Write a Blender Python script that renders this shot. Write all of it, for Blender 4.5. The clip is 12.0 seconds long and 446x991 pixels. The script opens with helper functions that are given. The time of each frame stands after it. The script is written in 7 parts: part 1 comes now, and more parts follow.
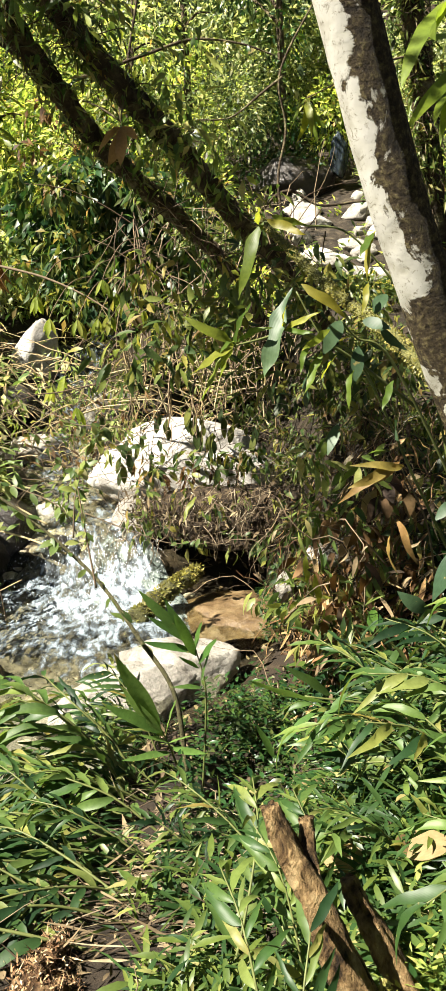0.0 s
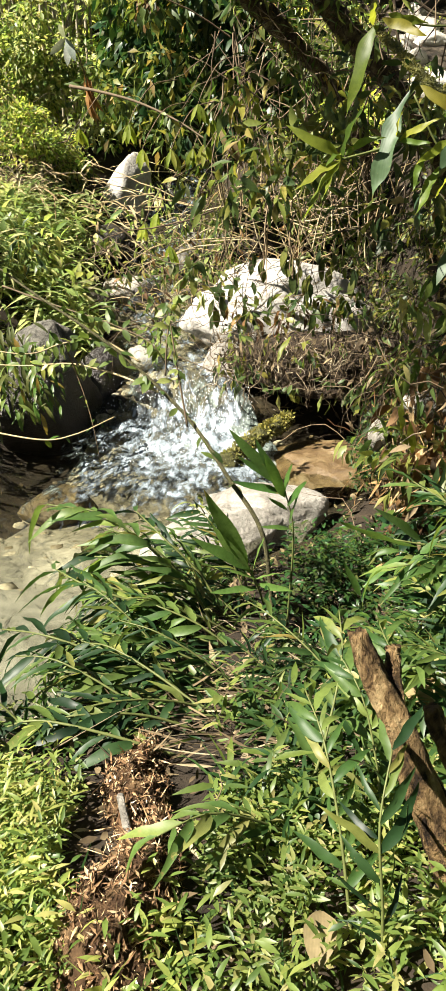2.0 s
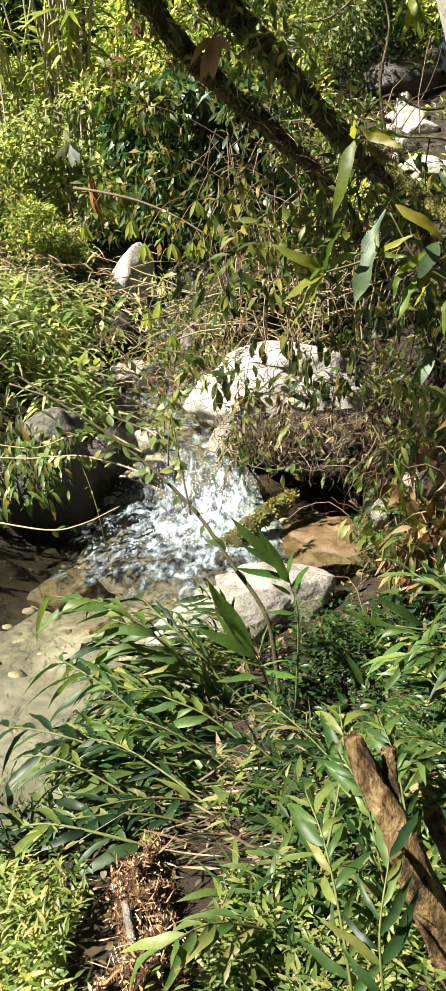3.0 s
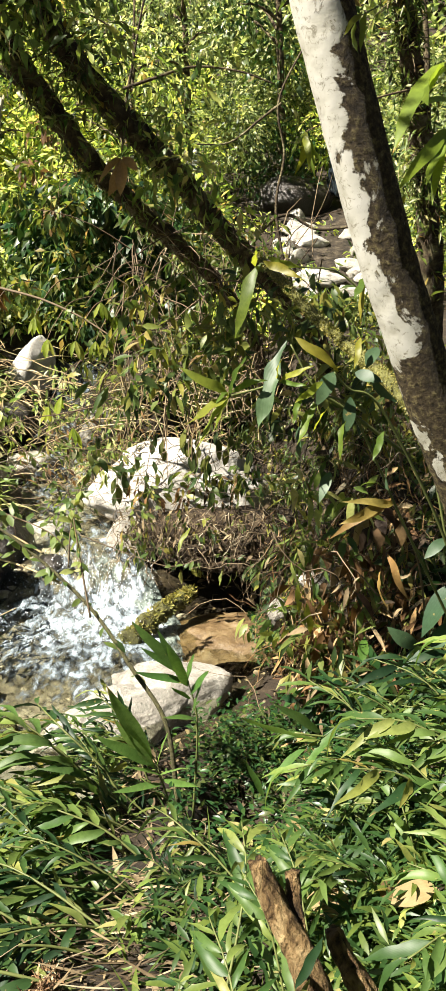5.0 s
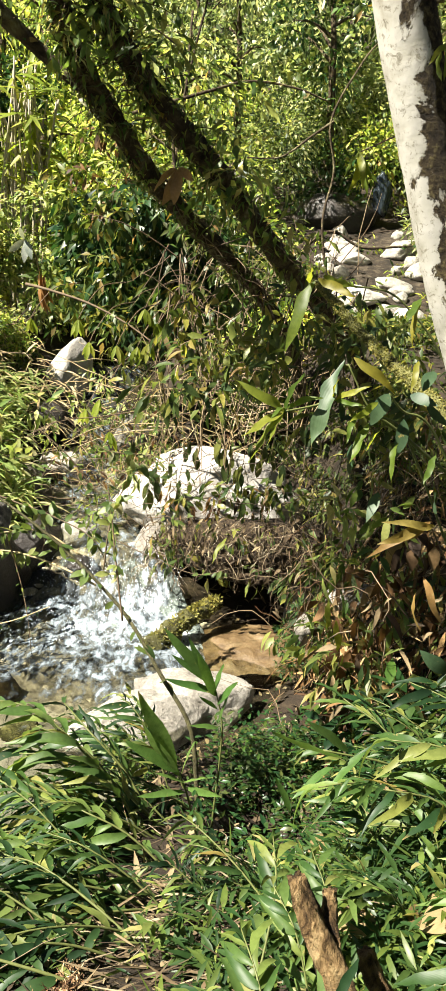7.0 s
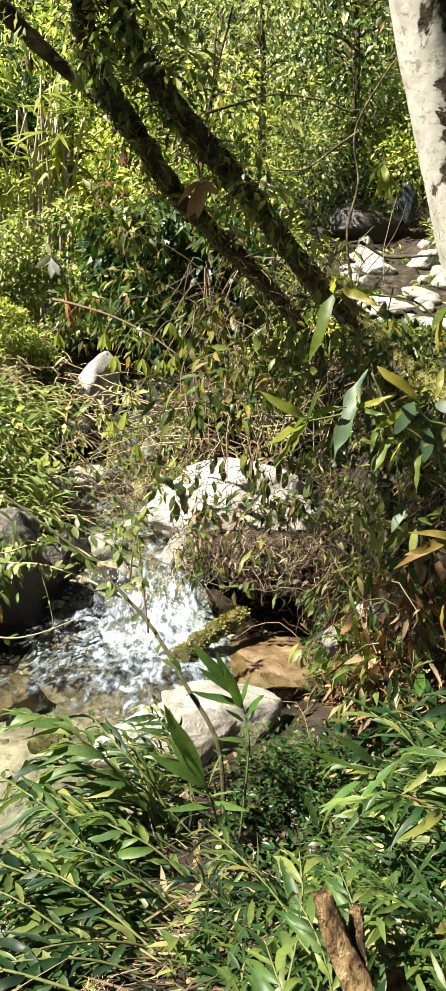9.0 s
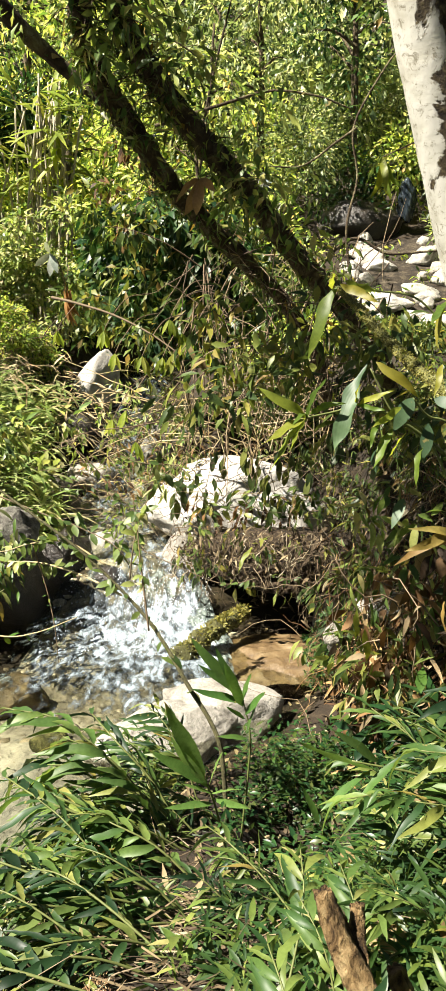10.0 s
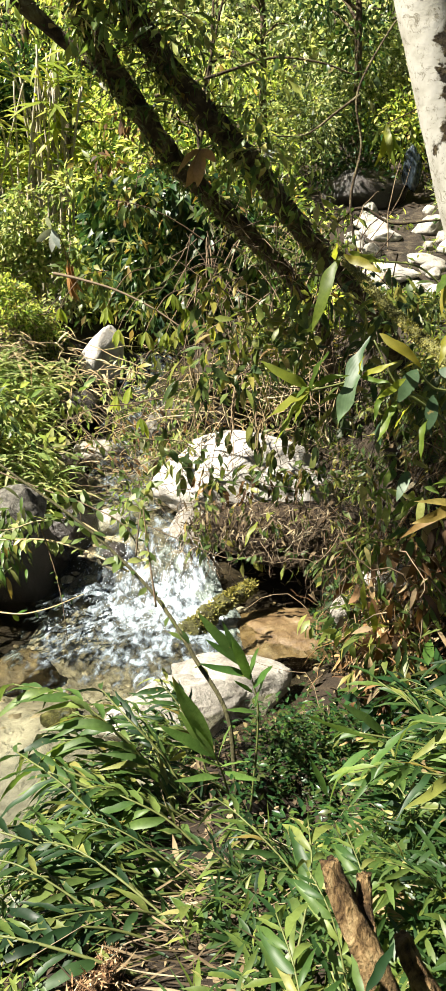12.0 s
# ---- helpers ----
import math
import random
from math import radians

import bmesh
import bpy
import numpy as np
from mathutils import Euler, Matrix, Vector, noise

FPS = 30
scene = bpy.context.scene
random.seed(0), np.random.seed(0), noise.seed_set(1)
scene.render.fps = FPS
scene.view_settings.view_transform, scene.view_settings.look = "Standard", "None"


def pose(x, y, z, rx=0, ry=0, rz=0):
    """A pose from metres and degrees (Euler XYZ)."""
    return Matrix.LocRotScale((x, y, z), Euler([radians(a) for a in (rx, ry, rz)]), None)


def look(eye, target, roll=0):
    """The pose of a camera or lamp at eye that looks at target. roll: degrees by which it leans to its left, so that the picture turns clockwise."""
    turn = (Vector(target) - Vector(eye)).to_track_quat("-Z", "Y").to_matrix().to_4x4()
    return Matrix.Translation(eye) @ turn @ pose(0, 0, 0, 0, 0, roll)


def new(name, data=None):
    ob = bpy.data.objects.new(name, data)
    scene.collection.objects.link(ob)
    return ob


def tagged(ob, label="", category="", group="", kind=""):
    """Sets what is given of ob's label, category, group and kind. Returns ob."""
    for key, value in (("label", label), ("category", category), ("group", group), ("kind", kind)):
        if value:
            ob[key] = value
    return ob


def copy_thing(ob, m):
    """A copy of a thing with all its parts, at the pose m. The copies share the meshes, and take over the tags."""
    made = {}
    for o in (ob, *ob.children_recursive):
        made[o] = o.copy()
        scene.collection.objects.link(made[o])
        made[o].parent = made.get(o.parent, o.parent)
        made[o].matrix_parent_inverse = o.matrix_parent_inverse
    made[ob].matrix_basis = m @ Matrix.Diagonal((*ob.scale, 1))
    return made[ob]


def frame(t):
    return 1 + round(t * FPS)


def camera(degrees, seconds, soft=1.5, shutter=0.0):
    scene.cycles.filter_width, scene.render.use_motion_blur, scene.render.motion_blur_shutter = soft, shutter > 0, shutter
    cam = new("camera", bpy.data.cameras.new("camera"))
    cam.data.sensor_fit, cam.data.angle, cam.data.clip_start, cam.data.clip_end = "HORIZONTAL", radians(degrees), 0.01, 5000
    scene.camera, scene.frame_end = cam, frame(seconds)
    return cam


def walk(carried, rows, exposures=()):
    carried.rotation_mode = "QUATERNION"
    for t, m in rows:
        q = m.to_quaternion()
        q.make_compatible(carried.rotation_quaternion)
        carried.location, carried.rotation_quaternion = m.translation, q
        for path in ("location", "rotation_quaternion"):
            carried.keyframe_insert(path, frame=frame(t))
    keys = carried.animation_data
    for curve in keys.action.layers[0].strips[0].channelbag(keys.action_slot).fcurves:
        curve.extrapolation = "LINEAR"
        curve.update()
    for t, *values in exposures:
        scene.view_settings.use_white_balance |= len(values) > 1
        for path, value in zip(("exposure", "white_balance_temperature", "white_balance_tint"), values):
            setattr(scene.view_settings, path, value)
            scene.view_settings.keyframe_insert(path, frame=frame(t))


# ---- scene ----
cam = camera(30.9, 12.0, soft=1.2)
PATH = [
    (0, (0.0, 0.0, 1.6), (0.093, 1.921, 1.051), -0.6),
    (0.5, (-0.022, 0.012, 1.569), (0.029, 1.921, 0.972), 0.5),
    (1, (-0.006, 0.023, 1.553), (0.035, 1.887, 0.831), 0.3),
    (1.5, (-0.006, 0.032, 1.53), (-0.064, 1.847, 0.69), -0.6),
    (2, (-0.012, 0.029, 1.531), (-0.142, 1.819, 0.648), -1.2),
    (2.5, (-0.003, 0.023, 1.568), (-0.163, 1.828, 0.72), -1.9),
    (2.7, (0.008, 0.016, 1.591), (-0.152, 1.843, 0.794), -2.3),
    (4.3, (0.086, -0.03, 1.707), (-0.023, 1.891, 1.164), -6.1),
    (4.5, (0.074, -0.027, 1.706), (0.02, 1.899, 1.171), -5.2),
    (5, (0.001, -0.023, 1.71), (0.108, 1.904, 1.186), 0.3),
    (5.5, (-0.044, -0.011, 1.71), (0.103, 1.917, 1.201), 2.3),
    (6, (-0.057, -0.018, 1.711), (0.097, 1.912, 1.208), 3.1),
    (6.5, (-0.06, -0.025, 1.713), (0.058, 1.907, 1.212), 3.2),
    (7, (-0.075, -0.036, 1.719), (-0.024, 1.9, 1.217), 3.4),
    (7.5, (-0.073, -0.041, 1.721), (-0.077, 1.898, 1.227), 3.1),
    (9.5, (-0.058, -0.022, 1.713), (-0.078, 1.92, 1.237), 2.3),
    (10, (-0.056, -0.02, 1.711), (-0.078, 1.921, 1.229), 2.1),
    (10.5, (-0.053, -0.018, 1.708), (-0.077, 1.919, 1.212), 1.9),
    (11, (-0.052, -0.019, 1.712), (-0.077, 1.914, 1.198), 1.7),
    (11.5, (-0.048, -0.015, 1.709), (-0.082, 1.914, 1.181), 1.4),
    (12, (-0.047, -0.013, 1.709), (-0.085, 1.912, 1.167), 1.2),
]
walk(cam, [(t, look(eye, target, roll)) for t, eye, target, roll in PATH], [(0, 2.1), (1, 2.06), (2, 1.96), (2.7, 1.96), (4.5, 2.02), (6, 2.06), (12, 2.06)])

# ---- light ----
SUN_DIR = Vector((-0.82, -0.34, 1.12)).normalized()      # towards the sun
world = bpy.data.worlds.new("sky_world")
scene.world = world
world.use_nodes = True
wn = world.node_tree.nodes
wl = world.node_tree.links
wn.clear()
sky = wn.new("ShaderNodeTexSky")
sky.sky_type = "NISHITA"
sky.sun_disc = False
sky.sun_elevation = math.asin(SUN_DIR.z)
sky.sun_rotation = math.atan2(SUN_DIR.x, SUN_DIR.y)
bg = wn.new("ShaderNodeBackground")
bg.inputs["Strength"].default_value = 0.012
wo = wn.new("ShaderNodeOutputWorld")
wl.new(sky.outputs[0], bg.inputs["Color"])
wl.new(bg.outputs[0], wo.inputs["Surface"])
sun_data = bpy.data.lights.new("sun", "SUN")
sun_data.energy = 5.0
sun_data.angle = radians(0.53)
sun_data.color = (1.0, 0.93, 0.81)
sun = new("sun", sun_data)
sun.rotation_euler = (-SUN_DIR).to_track_quat("-Z", "Y").to_euler()
sun.location = (-6, 3, 12)


# ---- mesh helpers ----
def mesh_np(name, verts, faces, mat=None, smooth=False):
    """A mesh from vertex rows and one or more arrays of triangles or quads."""
    me = bpy.data.meshes.new(name)
    verts = np.asarray(verts, dtype=np.float32).reshape(-1, 3)
    faces = [np.asarray(f, dtype=np.int32) for f in (faces if isinstance(faces, (list, tuple)) else [faces]) if len(f)]
    loops = np.concatenate([f.ravel() for f in faces])
    sizes = np.concatenate([np.full(len(f), f.shape[1], dtype=np.int32) for f in faces])
    starts = np.concatenate([[0], np.cumsum(sizes)[:-1]]).astype(np.int32)
    me.vertices.add(len(verts))
    me.vertices.foreach_set("co", verts.ravel())
    me.loops.add(len(loops))
    me.loops.foreach_set("vertex_index", loops)
    me.polygons.add(len(sizes))
    me.polygons.foreach_set("loop_start", starts)
    if smooth:
        me.polygons.foreach_set("use_smooth", np.ones(len(sizes), dtype=bool))
    me.update(calc_edges=True)
    if mat:
        me.materials.append(mat)
    return me


def unit(a):
    a = np.asarray(a, float)
    return a / np.maximum(np.linalg.norm(a, axis=-1, keepdims=True), 1e-9)


def leaf_strip(P, D, N, L, W, bend=0.3, segs=4, fold=0.2, peak=0.4, twist=0.0, sway=0.0):
    """Lance-shaped leaves with a midrib fold: base P, way D, upper side N, length L, half width W, bending down by bend."""
    P, D = np.atleast_2d(P).astype(float), unit(np.atleast_2d(D))
    n = len(P)
    L, W = np.broadcast_to(L, n).astype(float)[:, None], np.broadcast_to(W, n).astype(float)[:, None]
    bend = np.broadcast_to(bend, n).astype(float)[:, None]
    S = unit(np.cross(D, np.broadcast_to(np.asarray(N, float), (n, 3))))
    U = np.cross(S, D)
    rows = []
    for k in range(segs + 1):
        u = k / segs
        c = P + L * (u - 0.25 * bend * u * u) * D - L * bend * u * u * U + L * sway * u * u * S
        if u < 1:
            w = W * (math.sin(math.pi * u ** (math.log(0.5) / math.log(peak))) ** 0.8 if 0 < u else 0.07)
        else:
            w = W * 0.03
        a = twist * u
        s = S * math.cos(a) + U * math.sin(a)
        lift = U * fold
        rows += [c + w * (s + lift), c, c + w * (-s + lift)]
    verts = np.stack(rows, 1)
    m = 3 * (segs + 1)
    quad = []
    for k in range(segs):
        b = 3 * k
        quad += [[b, b + 1, b + 4, b + 3], [b + 1, b + 2, b + 5, b + 4]]
    f = (np.arange(n)[:, None, None] * m + np.array(quad)[None]).reshape(-1, 4)
    return verts.reshape(-1, 3), f


def leaf_diamond(P, D, N, L, W, fold=0.25):
    """Small leaves of two folded triangles."""
    P, D = np.atleast_2d(P).astype(float), unit(np.atleast_2d(D))
    n = len(P)
    L, W = np.broadcast_to(L, n).astype(float)[:, None], np.broadcast_to(W, n).astype(float)[:, None]
    S = unit(np.cross(D, np.broadcast_to(np.asarray(N, float), (n, 3))))
    U = np.cross(S, D)
    mid = P + 0.45 * L * D
    v = np.stack([P, mid + W * (S + fold * U), P + L * D - 0.12 * L * U, mid + W * (-S + fold * U)], 1)
    f = (np.arange(n)[:, None, None] * 4 + np.array([[0, 2, 1], [0, 3, 2]])[None]).reshape(-1, 3)
    return v.reshape(-1, 3), f


def tube(path, radii, sides=8, rough=0.0, seed=0, cap=True):
    """A tube along a path of points, with radii, and a little unevenness."""
    path = np.asarray(path, float)
    n = len(path)
    radii = np.broadcast_to(radii, n)
    T = unit(np.gradient(path, axis=0))
    ref = np.array([0.0, 0, 1]) if abs(T[0][2]) < 0.9 else np.array([1.0, 0, 0])
    A = unit(np.cross(T[0], ref))
    rng = np.random.default_rng(seed)
    rows = []
    for k in range(n):
        A = unit(A - T[k] * (A @ T[k]))
        B = np.cross(T[k], A)
        ang = np.linspace(0, 2 * math.pi, sides, endpoint=False)
        r = radii[k] * (1 + rough * rng.uniform(-1, 1, sides))
        rows.append(path[k] + (np.cos(ang) * r)[:, None] * A + (np.sin(ang) * r)[:, None] * B)
    v = np.concatenate(rows)
    i = np.arange(sides)
    q = [np.stack([k * sides + i, k * sides + (i + 1) % sides, (k + 1) * sides + (i + 1) % sides, (k + 1) * sides + i], 1) for k in range(n - 1)]
    f = [np.concatenate(q)]
    if cap:
        v = np.concatenate([v, path[:1], path[-1:]])
        a, b = n * sides, n * sides + 1
        f.append(np.concatenate([np.stack([np.full(sides, a), (i + 1) % sides, i], 1), np.stack([np.full(sides, b), (n - 1) * sides + i, (n - 1) * sides + (i + 1) % sides], 1)]))
    return v, f


def joined(pieces):
    """Several (verts, faces) made into one."""
    vs, by, at = [], {}, 0
    for v, fs in pieces:
        for f in (fs if isinstance(fs, list) else [fs]):
            by.setdefault(f.shape[1], []).append(f + at)
        vs.append(v)
        at += len(v)
    return np.concatenate(vs), [np.concatenate(b) for b in by.values()]


def curve(points, n=12):
    """A smooth path (Catmull-Rom) through points."""
    p = np.asarray(points, float)
    p = np.concatenate([[2 * p[0] - p[1]], p, [2 * p[-1] - p[-2]]])
    out = []
    for k in range(1, len(p) - 2):
        for u in np.linspace(0, 1, n, endpoint=False):
            a, b, c, d = p[k - 1], p[k], p[k + 1], p[k + 2]
            out.append(0.5 * (2 * b + (c - a) * u + (2 * a - 5 * b + 4 * c - d) * u * u + (3 * b - a - 3 * c + d) * u ** 3))
    return np.array(out + [p[-2]])


def twigs(starts, ways, lengths, radius, rng, sag=0.2, wander=0.25, n=6, sides=4):
    """Many thin wandering twigs."""
    pieces = []
    for s, w, l in zip(starts, unit(ways), lengths):
        pts, d = [np.array(s)], np.array(w)
        for _ in range(n - 1):
            d = unit(d + rng.normal(0, wander, 3) + np.array([0, 0, -sag * 0.3]))
            pts.append(pts[-1] + d * l / (n - 1))
        pieces.append(tube(pts, radius * np.linspace(1, 0.35, n), sides, cap=False))
    return joined(pieces)


def part(name, me, parent, label="", m=None):
    ob = new(name, me)
    ob.parent = parent
    if m is not None:
        ob.matrix_basis = m
    if label:
        ob["label"] = label
    return ob


def thing(name, label, category, loc=(0, 0, 0), me=None, group="", kind=""):
    ob = new(name, me)
    ob.location = loc
    return tagged(ob, label, category, group, kind)


# ---- materials ----
def tree_of(name):
    mat = bpy.data.materials.new(name)
    mat.use_nodes = True
    nt = mat.node_tree
    nt.nodes.clear()
    out = nt.nodes.new("ShaderNodeOutputMaterial")
    return mat, nt, out


def node(nt, kind, **sets):
    nd = nt.nodes.new(kind)
    for k, v in sets.items():
        nd.inputs[k.replace("_", " ")].default_value = v
    return nd


def ramp(nt, stops, mode="LINEAR"):
    r = nt.nodes.new("ShaderNodeValToRGB")
    r.color_ramp.interpolation = mode
    while len(r.color_ramp.elements) < len(stops):
        r.color_ramp.elements.new(0.5)
    for e, (p, c) in zip(r.color_ramp.elements, stops):
        e.position, e.color = p, (*c, 1)
    return r


def noise_at(nt, scale, detail=4.0, rough=0.55, coords="world", distort=0.0, stretch=None):
    nz = node(nt, "ShaderNodeTexNoise", Scale=scale, Detail=detail, Roughness=rough, Distortion=distort)
    if coords == "world":
        src = nt.nodes.new("ShaderNodeNewGeometry").outputs["Position"]
    else:
        src = nt.nodes.new("ShaderNodeTexCoord").outputs["Object"]
    if stretch:
        mp = nt.nodes.new("ShaderNodeMapping")
        mp.inputs["Scale"].default_value = stretch
        nt.links.new(src, mp.inputs["Vector"])
        src = mp.outputs[0]
    nt.links.new(src, nz.inputs["Vector"])
    return nz


def mixc(nt, fac, a, b, blend="MIX"):
    mx = nt.nodes.new("ShaderNodeMix")
    mx.data_type, mx.blend_type = "RGBA", blend
    for sock, val in ((mx.inputs[0], fac), (mx.inputs[6], a), (mx.inputs[7], b)):
        if hasattr(val, "links"):
            nt.links.new(val, sock)
        elif isinstance(val, tuple):
            sock.default_value = (*val, 1)
        else:
            sock.default_value = val
    return mx.outputs[2]


def leaf_material(name, stops, single=False, through_=0.35, rough=0.42, patch=2.5):
    """Leaf tissue: every leaf its own shade, light passing through, a waxy gloss."""
    mat, nt, out = tree_of(name)
    if single:
        rnd = nt.nodes.new("ShaderNodeObjectInfo").outputs["Random"]
    else:
        rnd = nt.nodes.new("ShaderNodeNewGeometry").outputs["Random Per Island"]
    cr = ramp(nt, stops)
    nt.links.new(rnd, cr.inputs[0])
    big = noise_at(nt, patch, 2.0)
    fine = noise_at(nt, 60.0, 3.0)
    tone = ramp(nt, [(0.32, (0.42, 0.48, 0.5)), (0.66, (1.3, 1.22, 1.1))])
    nt.links.new(big.outputs[0], tone.inputs[0])
    col = mixc(nt, 0.8, cr.outputs[0], tone.outputs[0], "MULTIPLY")
    tone2 = ramp(nt, [(0.35, (0.75, 0.78, 0.7)), (0.65, (1.1, 1.1, 1.1))])
    nt.links.new(fine.outputs[0], tone2.inputs[0])
    col = mixc(nt, 0.7, col, tone2.outputs[0], "MULTIPLY")
    pr = node(nt, "ShaderNodeBsdfPrincipled", Roughness=rough)
    pr.inputs["Specular IOR Level"].default_value = 0.38
    if single:
        # parallel veins along the blade, and tips that have begun to wither
        tc = nt.nodes.new("ShaderNodeTexCoord")
        wv = node(nt, "ShaderNodeTexWave", Scale=3.2, Distortion=1.6)
        wv.bands_direction = "Y"
        nt.links.new(tc.outputs["Generated"], wv.inputs["Vector"])
        vr = ramp(nt, [(0.2, (0.93, 0.94, 0.92)), (0.8, (1.04, 1.04, 1.03))])
        nt.links.new(wv.outputs["Fac"], vr.inputs[0])
        col = mixc(nt, 0.5, col, vr.outputs[0], "MULTIPLY")
        sp = nt.nodes.new("ShaderNodeSeparateXYZ")
        nt.links.new(tc.outputs["Generated"], sp.inputs[0])
        jag = nt.nodes.new("ShaderNodeMath")
        jag.operation = "MULTIPLY_ADD"
        nt.links.new(big.outputs[0], jag.inputs[0])
        jag.inputs[1].default_value = 0.5
        nt.links.new(sp.outputs["X"], jag.inputs[2])
        tip = ramp(nt, [(0.0, (0, 0, 0)), (0.99, (0, 0, 0)), (1.0, (0, 0, 0))])
        shift = nt.nodes.new("ShaderNodeMath")
        shift.operation = "SUBTRACT"
        nt.links.new(jag.outputs[0], shift.inputs[0])
        shift.inputs[1].default_value = 0.35
        tip.color_ramp.elements[1].position = 0.90
        tip.color_ramp.elements[2].color = (0.8, 0.8, 0.8, 1)
        nt.links.new(shift.outputs[0], tip.inputs[0])
        spots = noise_at(nt, 38.0, 3.0, 0.6)
        sr = ramp(nt, [(0.66, (0, 0, 0)), (0.72, (0.7, 0.7, 0.7))])
        nt.links.new(spots.outputs[0], sr.inputs[0])
        col = mixc(nt, sr.outputs[0], col, (0.26, 0.20, 0.07))
        col = mixc(nt, tip.outputs[0], col, (0.42, 0.27, 0.09))
        bpv = node(nt, "ShaderNodeBump", Strength=0.03, Distance=0.01)
        nt.links.new(wv.outputs["Fac"], bpv.inputs["Height"])
        nt.links.new(bpv.outputs[0], pr.inputs["Normal"])
    nt.links.new(col, pr.inputs["Base Color"])
    tl = nt.nodes.new("ShaderNodeBsdfTranslucent")
    warm = mixc(nt, 1.0, col, (1.5, 1.5, 0.95), "MULTIPLY")
    nt.links.new(warm, tl.inputs["Color"])
    mx = node(nt, "ShaderNodeMixShader", Fac=through_)
    nt.links.new(pr.outputs[0], mx.inputs[1])
    nt.links.new(tl.outputs[0], mx.inputs[2])
    nt.links.new(mx.outputs[0], out.inputs[0])
    return mat


def rough_material(name, stops, scale=6.0, rough=0.85, bump=0.4, bump_scale=40.0, spec=0.3, coords="world", detail=8.0, dist=0.02, stretch=None):
    """Earth, bark, stone and dry stuff: two scales of colour and a relief."""
    mat, nt, out = tree_of(name)
    nz = noise_at(nt, scale, detail, 0.65, coords, 0.4, stretch)
    cr = ramp(nt, stops)
    nt.links.new(nz.outputs[0], cr.inputs[0])
    fine = noise_at(nt, bump_scale, 6.0, 0.7, coords, 0.0, stretch)
    tone = ramp(nt, [(0.3, (0.6, 0.6, 0.6)), (0.7, (1.2, 1.2, 1.2))])
    nt.links.new(fine.outputs[0], tone.inputs[0])
    col = mixc(nt, 0.8, cr.outputs[0], tone.outputs[0], "MULTIPLY")
    pr = node(nt, "ShaderNodeBsdfPrincipled", Roughness=rough)
    pr.inputs["Specular IOR Level"].default_value = spec
    nt.links.new(col, pr.inputs["Base Color"])
    bp = node(nt, "ShaderNodeBump", Strength=bump, Distance=dist)
    nt.links.new(fine.outputs[0], bp.inputs["Height"])
    nt.links.new(bp.outputs[0], pr.inputs["Normal"])
    nt.links.new(pr.outputs[0], out.inputs[0])
    return mat


def island_material(name, stops, rough=0.8, spec=0.25):
    """Loose dry pieces, each with its own shade."""
    mat, nt, out = tree_of(name)
    cr = ramp(nt, stops)
    nt.links.new(nt.nodes.new("ShaderNodeNewGeometry").outputs["Random Per Island"], cr.inputs[0])
    nz = noise_at(nt, 45.0, 4.0)
    tone = ramp(nt, [(0.3, (0.65, 0.65, 0.65)), (0.7, (1.2, 1.2, 1.2))])
    nt.links.new(nz.outputs[0], tone.inputs[0])
    col = mixc(nt, 0.8, cr.outputs[0], tone.outputs[0], "MULTIPLY")
    pr = node(nt, "ShaderNodeBsdfPrincipled", Roughness=rough)
    pr.inputs["Specular IOR Level"].default_value = spec
    nt.links.new(col, pr.inputs["Base Color"])
    nt.links.new(pr.outputs[0], out.inputs[0])
    return mat


def bed_material():
    """Stream sand: tan and stony near the chute, very pale in the calm stretch below."""
    mat, nt, out = tree_of("bed_sand")
    nz = noise_at(nt, 2.4, 6.0, 0.65, distort=0.6)
    tan = ramp(nt, [(0.34, (0.0462, 0.0396, 0.0277)), (0.48, (0.1716, 0.1518, 0.1089)), (0.66, (0.3432, 0.3168, 0.2508))])
    pale = ramp(nt, [(0.34, (0.085, 0.08, 0.064)), (0.5, (0.16, 0.153, 0.13)), (0.7, (0.26, 0.25, 0.222))])
    for r in (tan, pale):
        nt.links.new(nz.outputs[0], r.inputs[0])
    place = nt.nodes.new("ShaderNodeSeparateXYZ")
    nt.links.new(nt.nodes.new("ShaderNodeNewGeometry").outputs["Position"], place.inputs[0])
    edge = nt.nodes.new("ShaderNodeMath")
    edge.operation = "MULTIPLY_ADD"
    nt.links.new(nz.outputs[0], edge.inputs[0])
    edge.inputs[1].default_value = 2.6
    nt.links.new(place.outputs["Y"], edge.inputs[2])
    span = nt.nodes.new("ShaderNodeMapRange")
    span.inputs["From Min"].default_value, span.inputs["From Max"].default_value = 5.4, 6.6
    nt.links.new(edge.outputs[0], span.inputs["Value"])
    fine = noise_at(nt, 16.0, 5.0, 0.6)
    tone = ramp(nt, [(0.3, (0.8, 0.8, 0.8)), (0.7, (1.1, 1.1, 1.1))])
    nt.links.new(fine.outputs[0], tone.inputs[0])
    col = mixc(nt, 0.8, mixc(nt, span.outputs[0], pale.outputs[0], tan.outputs[0]), tone.outputs[0], "MULTIPLY")
    pr = node(nt, "ShaderNodeBsdfPrincipled", Roughness=0.8)
    nt.links.new(col, pr.inputs["Base Color"])
    bp = node(nt, "ShaderNodeBump", Strength=0.3, Distance=0.02)
    nt.links.new(fine.outputs[0], bp.inputs["Height"])
    nt.links.new(bp.outputs[0], pr.inputs["Normal"])
    nt.links.new(pr.outputs[0], out.inputs[0])
    return mat


